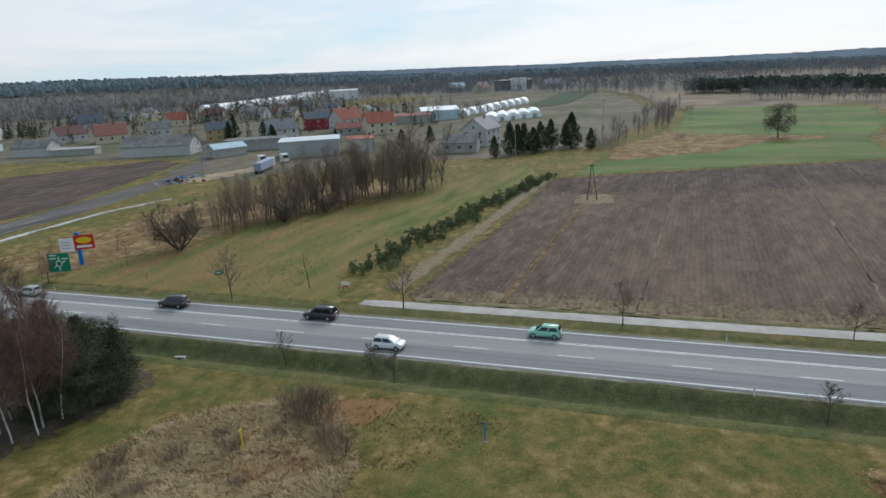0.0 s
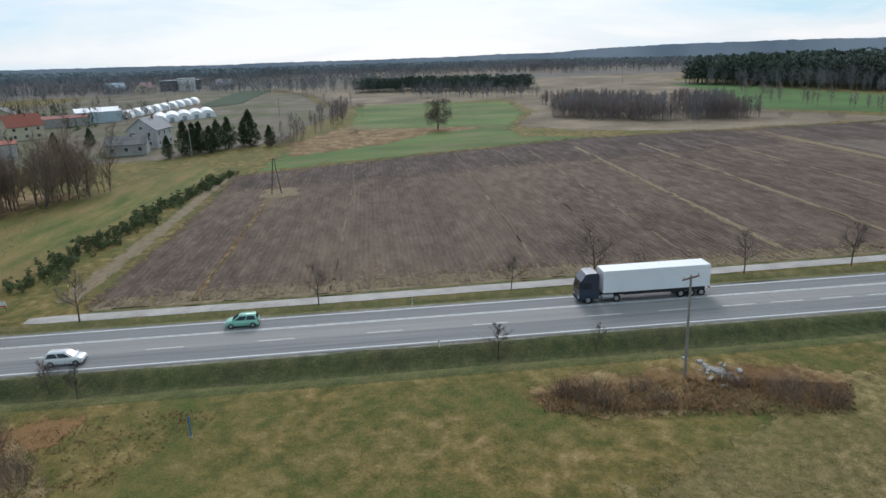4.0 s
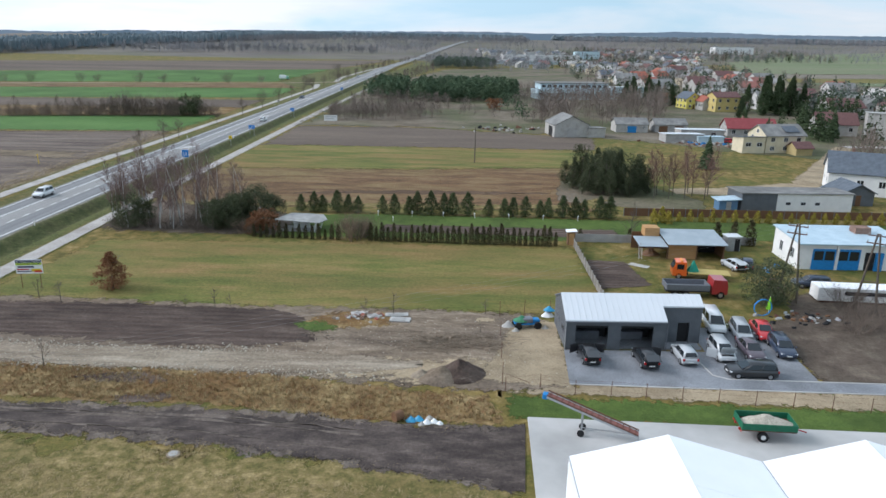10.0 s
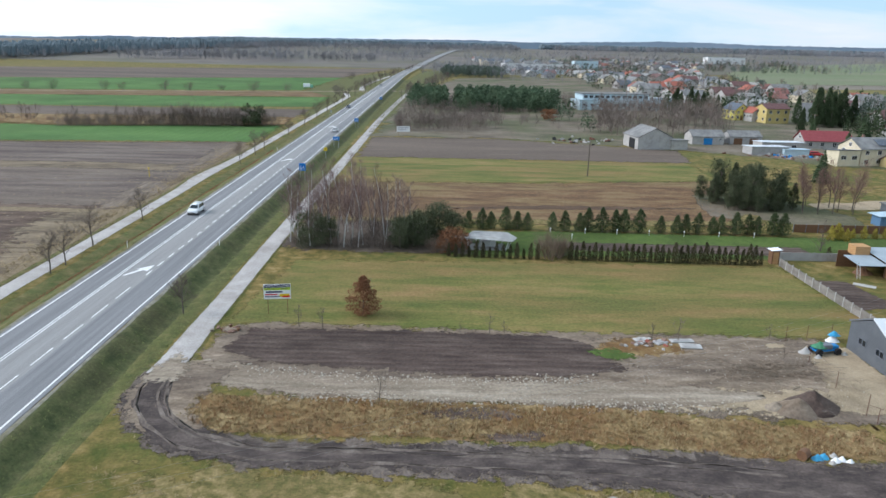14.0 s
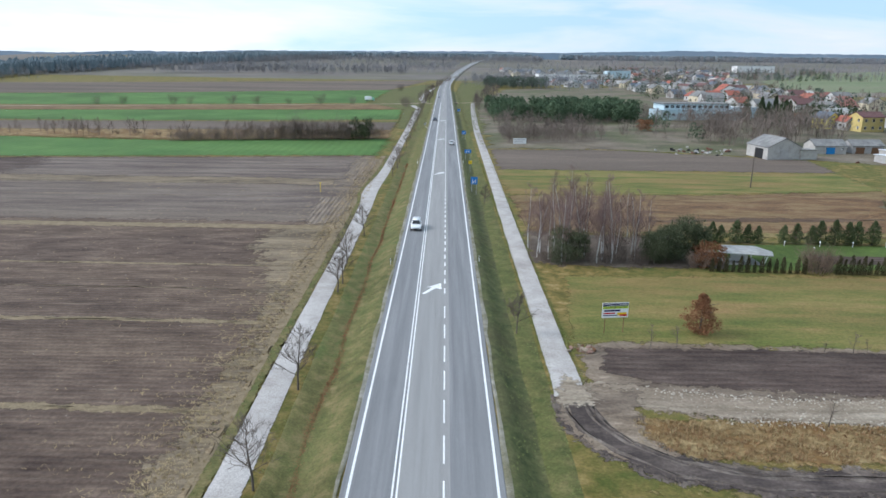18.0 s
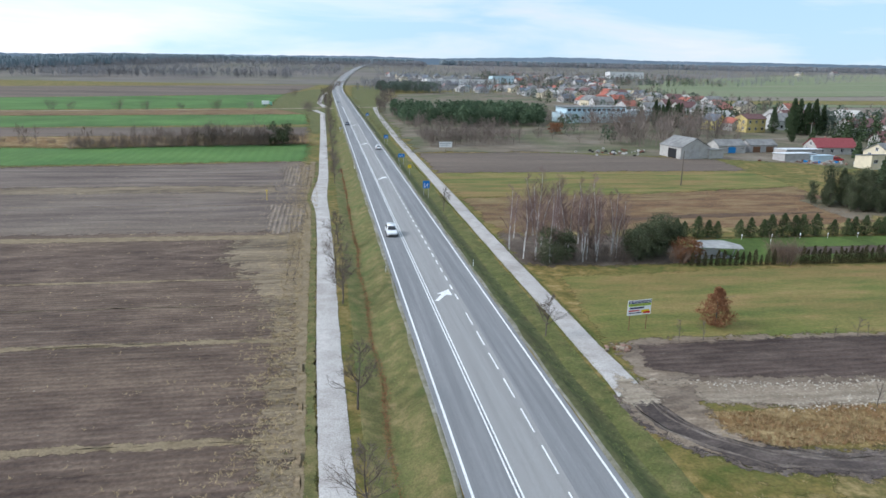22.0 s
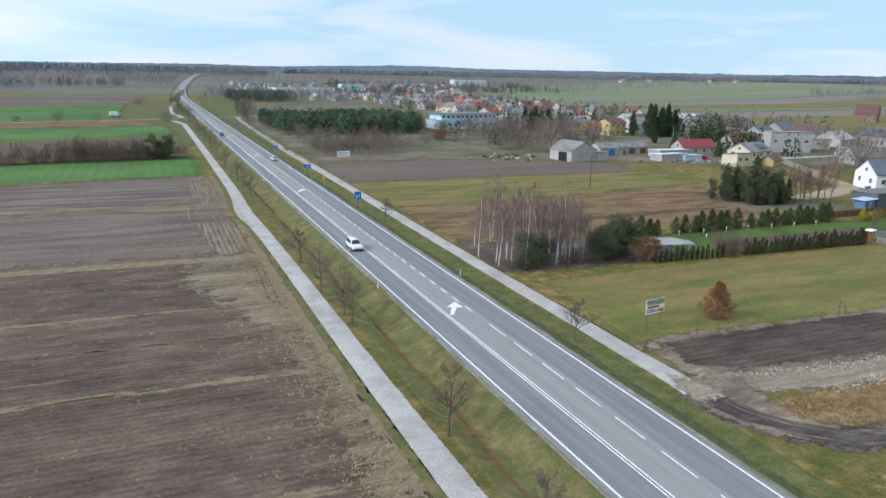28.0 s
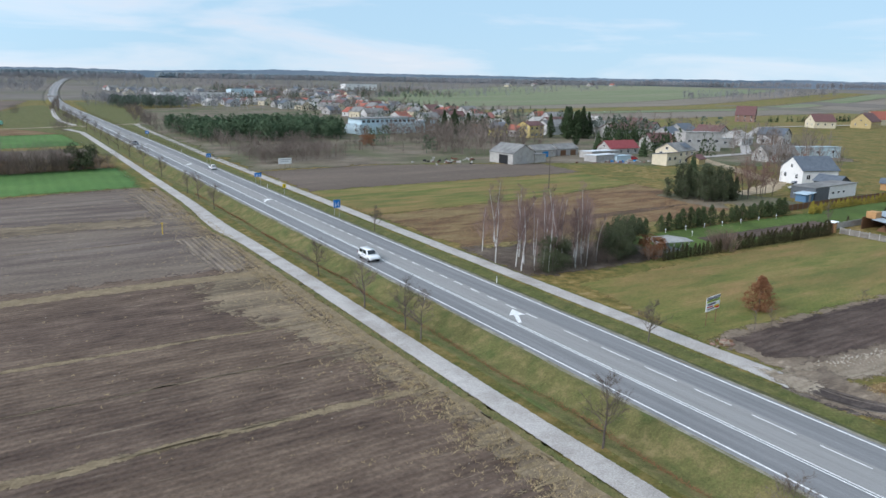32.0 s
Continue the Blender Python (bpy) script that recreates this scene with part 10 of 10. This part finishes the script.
wood_mesh("east_woods", band([(2400, 600), (1900, 1100), (1450, 1560)], 1300, -120, 22) + scatter([(900, 800), (1300, 760), (1350, 800), (950, 850)], 120, 23), M_HAZEBARE, "haze-grey woods along the eastern horizon", "bare", 12, 12, 20)
wood_mesh("field_hedge_trees", band([(-22, 262), (-60, 256), (-100, 249)], 70, 6, 61) + band([(-30, 260), (-66, 256)], 34, 5, 62) + band([(-110, 262), (-200, 270)], 40, 6, 63), M_HEDGE, "bare trees of the field hedge", "bare", 21, 4, 8, 0.34)
wood_mesh("alder_undergrowth", band([(-50, -113), (-75, -100), (-108, -83)], 45, -8, 64), M_HEDGE, "bare brown undergrowth of the tree line", "bare", 22, 3, 7, 0.3)
M_PLANT = material("plantation_needles", [(0.052, 0.088, 0.050), (0.085, 0.128, 0.070), (0.115, 0.155, 0.090)], 0.2, 0.95, big=0.05)
PLANT = [(48, 332), (94, 338), (104, 368), (96, 410), (50, 405)]
wood_mesh("pine_plantation", scatter(PLANT, 420, 24) + scatter([(24, 342), (43, 342), (43, 420), (26, 424)], 110, 70) + [(94, 303), (97, 300), (92, 306), (96, 262, 0.8), (98, 260, 0.7)], M_PLANT, "dense green pine plantation", "crown", 13, 7, 10.5, 0.26)
wood_mesh("path_thicket", scatter([(22, 262), (24, 330), (45, 330), (95, 334), (130, 330), (110, 262), (100, 246), (70, 258), (40, 250)], 150, 25, 0.03) + scatter([(22, 330), (46, 332), (48, 400), (24, 420)], 60, 68) + scatter([(105, 335), (150, 335), (160, 400), (100, 412)], 110, 69) + scatter([(23, 250), (60, 255), (56, 285), (24, 290)], 150, 26), M_PURPLE, "bare brown thicket beyond the ploughed strip", "bare", 14, 3.2, 7.5, 0.45)
wood_mesh("roadside_trees_far", band([(17, 400), (24, 520), (40, 660), (50, 900)], 130, -14, 28) + band([(-12, 470), (-10, 640), (8, 900)], 60, 6, 29), M_PURPLE, "bare trees along the far road", "bare", 15, 5, 9)
wood_mesh("pine_clump_far", scatter([(40, 720), (110, 720), (110, 800), (45, 800)], 170, 30), M_FIR, "dark pine clump beside the far road", "crown", 16, 8, 12, 0.24)
VIL = [(160, 420), (200, 335), (250, 250), (340, 290), (470, 430), (620, 800), (640, 1250), (300, 1380), (170, 960), (165, 640)]
wood_mesh("village_trees", [q for q in scatter(VIL, 900, 31) if q[0] < 330 or q[1] > 1000] + scatter([(100, 246), (150, 250), (170, 330), (120, 350)], 120, 32) + scatter([(205, 200), (260, 180), (300, 250), (240, 260)], 40, 33) + scatter([(150, 150), (190, 140), (240, 170), (190, 185)], 26, 53), M_PURPLE, "bare trees among the village houses", "bare", 17, 7, 13, 0.42)
wood_mesh("village_conifers", [q for q in scatter(VIL, 520, 66) if q[0] < 330 or q[1] > 1000] + scatter([(215, 290), (250, 280), (290, 330), (240, 350)], 30, 67), M_FIR, "dark conifers among the village houses", "crown", 24, 6, 11, 0.26)
wood_mesh("village_spruces", [q for q in scatter(VIL, 360, 34) if q[0] < 330 or q[1] > 1000] + scatter([(208, 268), (228, 262), (236, 290), (212, 296)], 26, 35, ) + scatter([(150, 330), (215, 350), (230, 400), (160, 410)], 60, 36) + scatter([(186, 205), (200, 200), (205, 240), (195, 262)], 16, 54), M_SPRUCE, "dark spruces among the village houses", "spruce", 18, 7, 13, 0.4)
wood_mesh("garden_hedge_far", band([(495, 372), (560, 362), (620, 350)], 60, 5, 37), M_SPRUCE, "dark hedge beside the brick house", "spruce", 19, 4, 7)

M_FARBROWN = material("far_bare_fields", [(0.165, 0.138, 0.112), (0.215, 0.182, 0.150)], 0.02, 0.98, 0.3, big=0.006, big_cols=[(0.16, 0.15, 0.10), (0.215, 0.178, 0.148)], fine=1.5, stretch=(0.12, 1.6, 1), fray=0.1)
M_FARFIELD = material("far_winter_fields", [(0.130, 0.165, 0.085), (0.165, 0.190, 0.105), (0.215, 0.195, 0.130)], 0.02, 0.95, 0.3, big=0.006, big_cols=[(0.125, 0.170, 0.080), (0.205, 0.185, 0.125)], fine=1.5, stretch=(0.12, 1.6, 1), fray=0.1)
patch("field_east_pasture", [(300, 300), (420, 330), (600, 300), (1000, 380), (1200, 560), (700, 465), (400, 450), (330, 420)], M_MEADOW, 0.25, "far olive pasture east of the village", "field", 3, 20)
patch("field_east_brown", [(340, 430), (700, 470), (1200, 570), (1500, 650), (1500, 740), (800, 560), (350, 520)], M_FARBROWN, 0.3, "far brown fields east of the village", "field", 3, 20)
patch("field_east_green", [(345, 524), (800, 566), (1500, 746), (1500, 800), (780, 610), (345, 560)], M_FARFIELD, 0.3, "far green strip east of the village", "field", 3, 20)
patch("field_east_olive", [(340, 564), (780, 615), (1500, 806), (1500, 880), (780, 700), (335, 620)], M_MEADOW, 0.32, "far olive field strip", "field", 3, 20)
patch("field_east_stubble", [(335, 624), (780, 705), (1500, 886), (1500, 990), (780, 800), (345, 700)], M_FARBROWN, 0.3, "far strip of brown soil", "field", 3, 20)
patch("field_east_far_green", [(350, 704), (780, 806), (1500, 996), (1500, 1500), (1050, 1420), (640, 1250), (450, 1020)], M_FARFIELD, 0.4, "far pale-green fields under the woods", "field", 3, 25)
ribbon("lane_east", [(190, 203, 4), (225, 205), (300, 260), (420, 330), (560, 320)], 4.5, M_PATH, 0.3, "pale winding village street", "lane", 0.3, seed=9)
ribbon("drive_sandy", [(118, 133, 5), (130, 134, 7), (150, 142, 6), (190, 203, 5)], 5, M_SAND, 0.08, "sandy drive to the white house", "lane", 0.8, seed=10)

rnd = random.Random(99)
STY = [(M_DULLWHITE, M_ROOFPINK, "white house with a dull red roof"), (M_CREAM, M_ROOFGREY, "cream house with a grey roof"), (M_DULLWHITE, M_LGREY, "white house with a pale sheet roof"), (M_DULLWHITE, M_ROOFGREY, "white house with a grey roof"), (M_GREYR, M_ROOFDARK, "unpainted grey house with a dark roof"), (M_DULLWHITE, M_ROOFDARK, "white house with a slate-dark roof"), (M_LGREY, M_ROOFGREY, "pale grey house with a grey roof"), (M_LGREY, M_ROOFBROWN, "grey house with a brown roof"), (M_DULLWHITE, M_ROOFRED, "white house with a red roof")]
PROTO = [house("village_house", 0, 0, 0, 10.5 + (k % 3), 12 + k % 4, 3.6 + 1.3 * (k % 2), 7.0 + 1.3 * (k % 2), a, b, l, "house", 1, 3, True, "village houses", simple=True, z=0) for k, (a, b, l) in enumerate(STY)]


def beyond(x, y):
    """East of the village's edge, in the open fields."""
    return x > float(np.interp(y, [240, 320, 420, 500, 600, 690, 1030, 1400], [330, 305, 330, 335, 320, 310, 430, 560])) - 14


lots = []
for x, y in scatter([(230, 290), (330, 300), (470, 440), (610, 800), (620, 1200), (320, 1300), (190, 960), (190, 600), (185, 430)], 1500, 41):
    if all(math.dist((x, y), q) > (25 if y < 520 else 20) for q in lots) and len(lots) < 140 and math.dist((x, y), (190, 320)) > 28 and not (100 < x < 360 and 870 < y < 1110) and not beyond(x, y):
        lots.append((x, y))
near = []
for x, y in scatter([(130, 780), (190, 700), (250, 1240), (100, 1300)], 200, 43):
    if all(math.dist((x, y), q) > 27 for q in lots + near) and len(near) < 38 and not (95 < x < 365 and 865 < y < 1115):
        near.append((x, y))
lots += near
west = []
for x, y in scatter([(-330, -200), (-360, -200), (-480, -360), (-420, -560), (-330, -500), (-340, -360)], 300, 42):
    if all(math.dist((x, y), q) > 26 for q in west) and len(west) < 22 and all(math.dist((x, y), q) > 24 for q in ((-269, -194), (-248, -163), (-268, -226), (-275, -345), (-262, -275), (-325, -270), (-262, -198), (-265, -130), (-290, -120))):
        west.append((x, y))
lots += west + [(1000, 1400), (1100, 1420), (1250, 1380), (1350, 1400), (255, 275), (275, 262), (265, 240), (290, 235)]
for k, (x, y) in enumerate(lots):
    m = pose(x, y, land(x, y) - 0.1, 0, 0, rnd.choice((10, 100)) + rnd.gauss(0, 6))
    if k < len(PROTO):
        PROTO[k].matrix_basis = m
    else:
        copy_thing(PROTO[rnd.randrange(len(PROTO))], m)
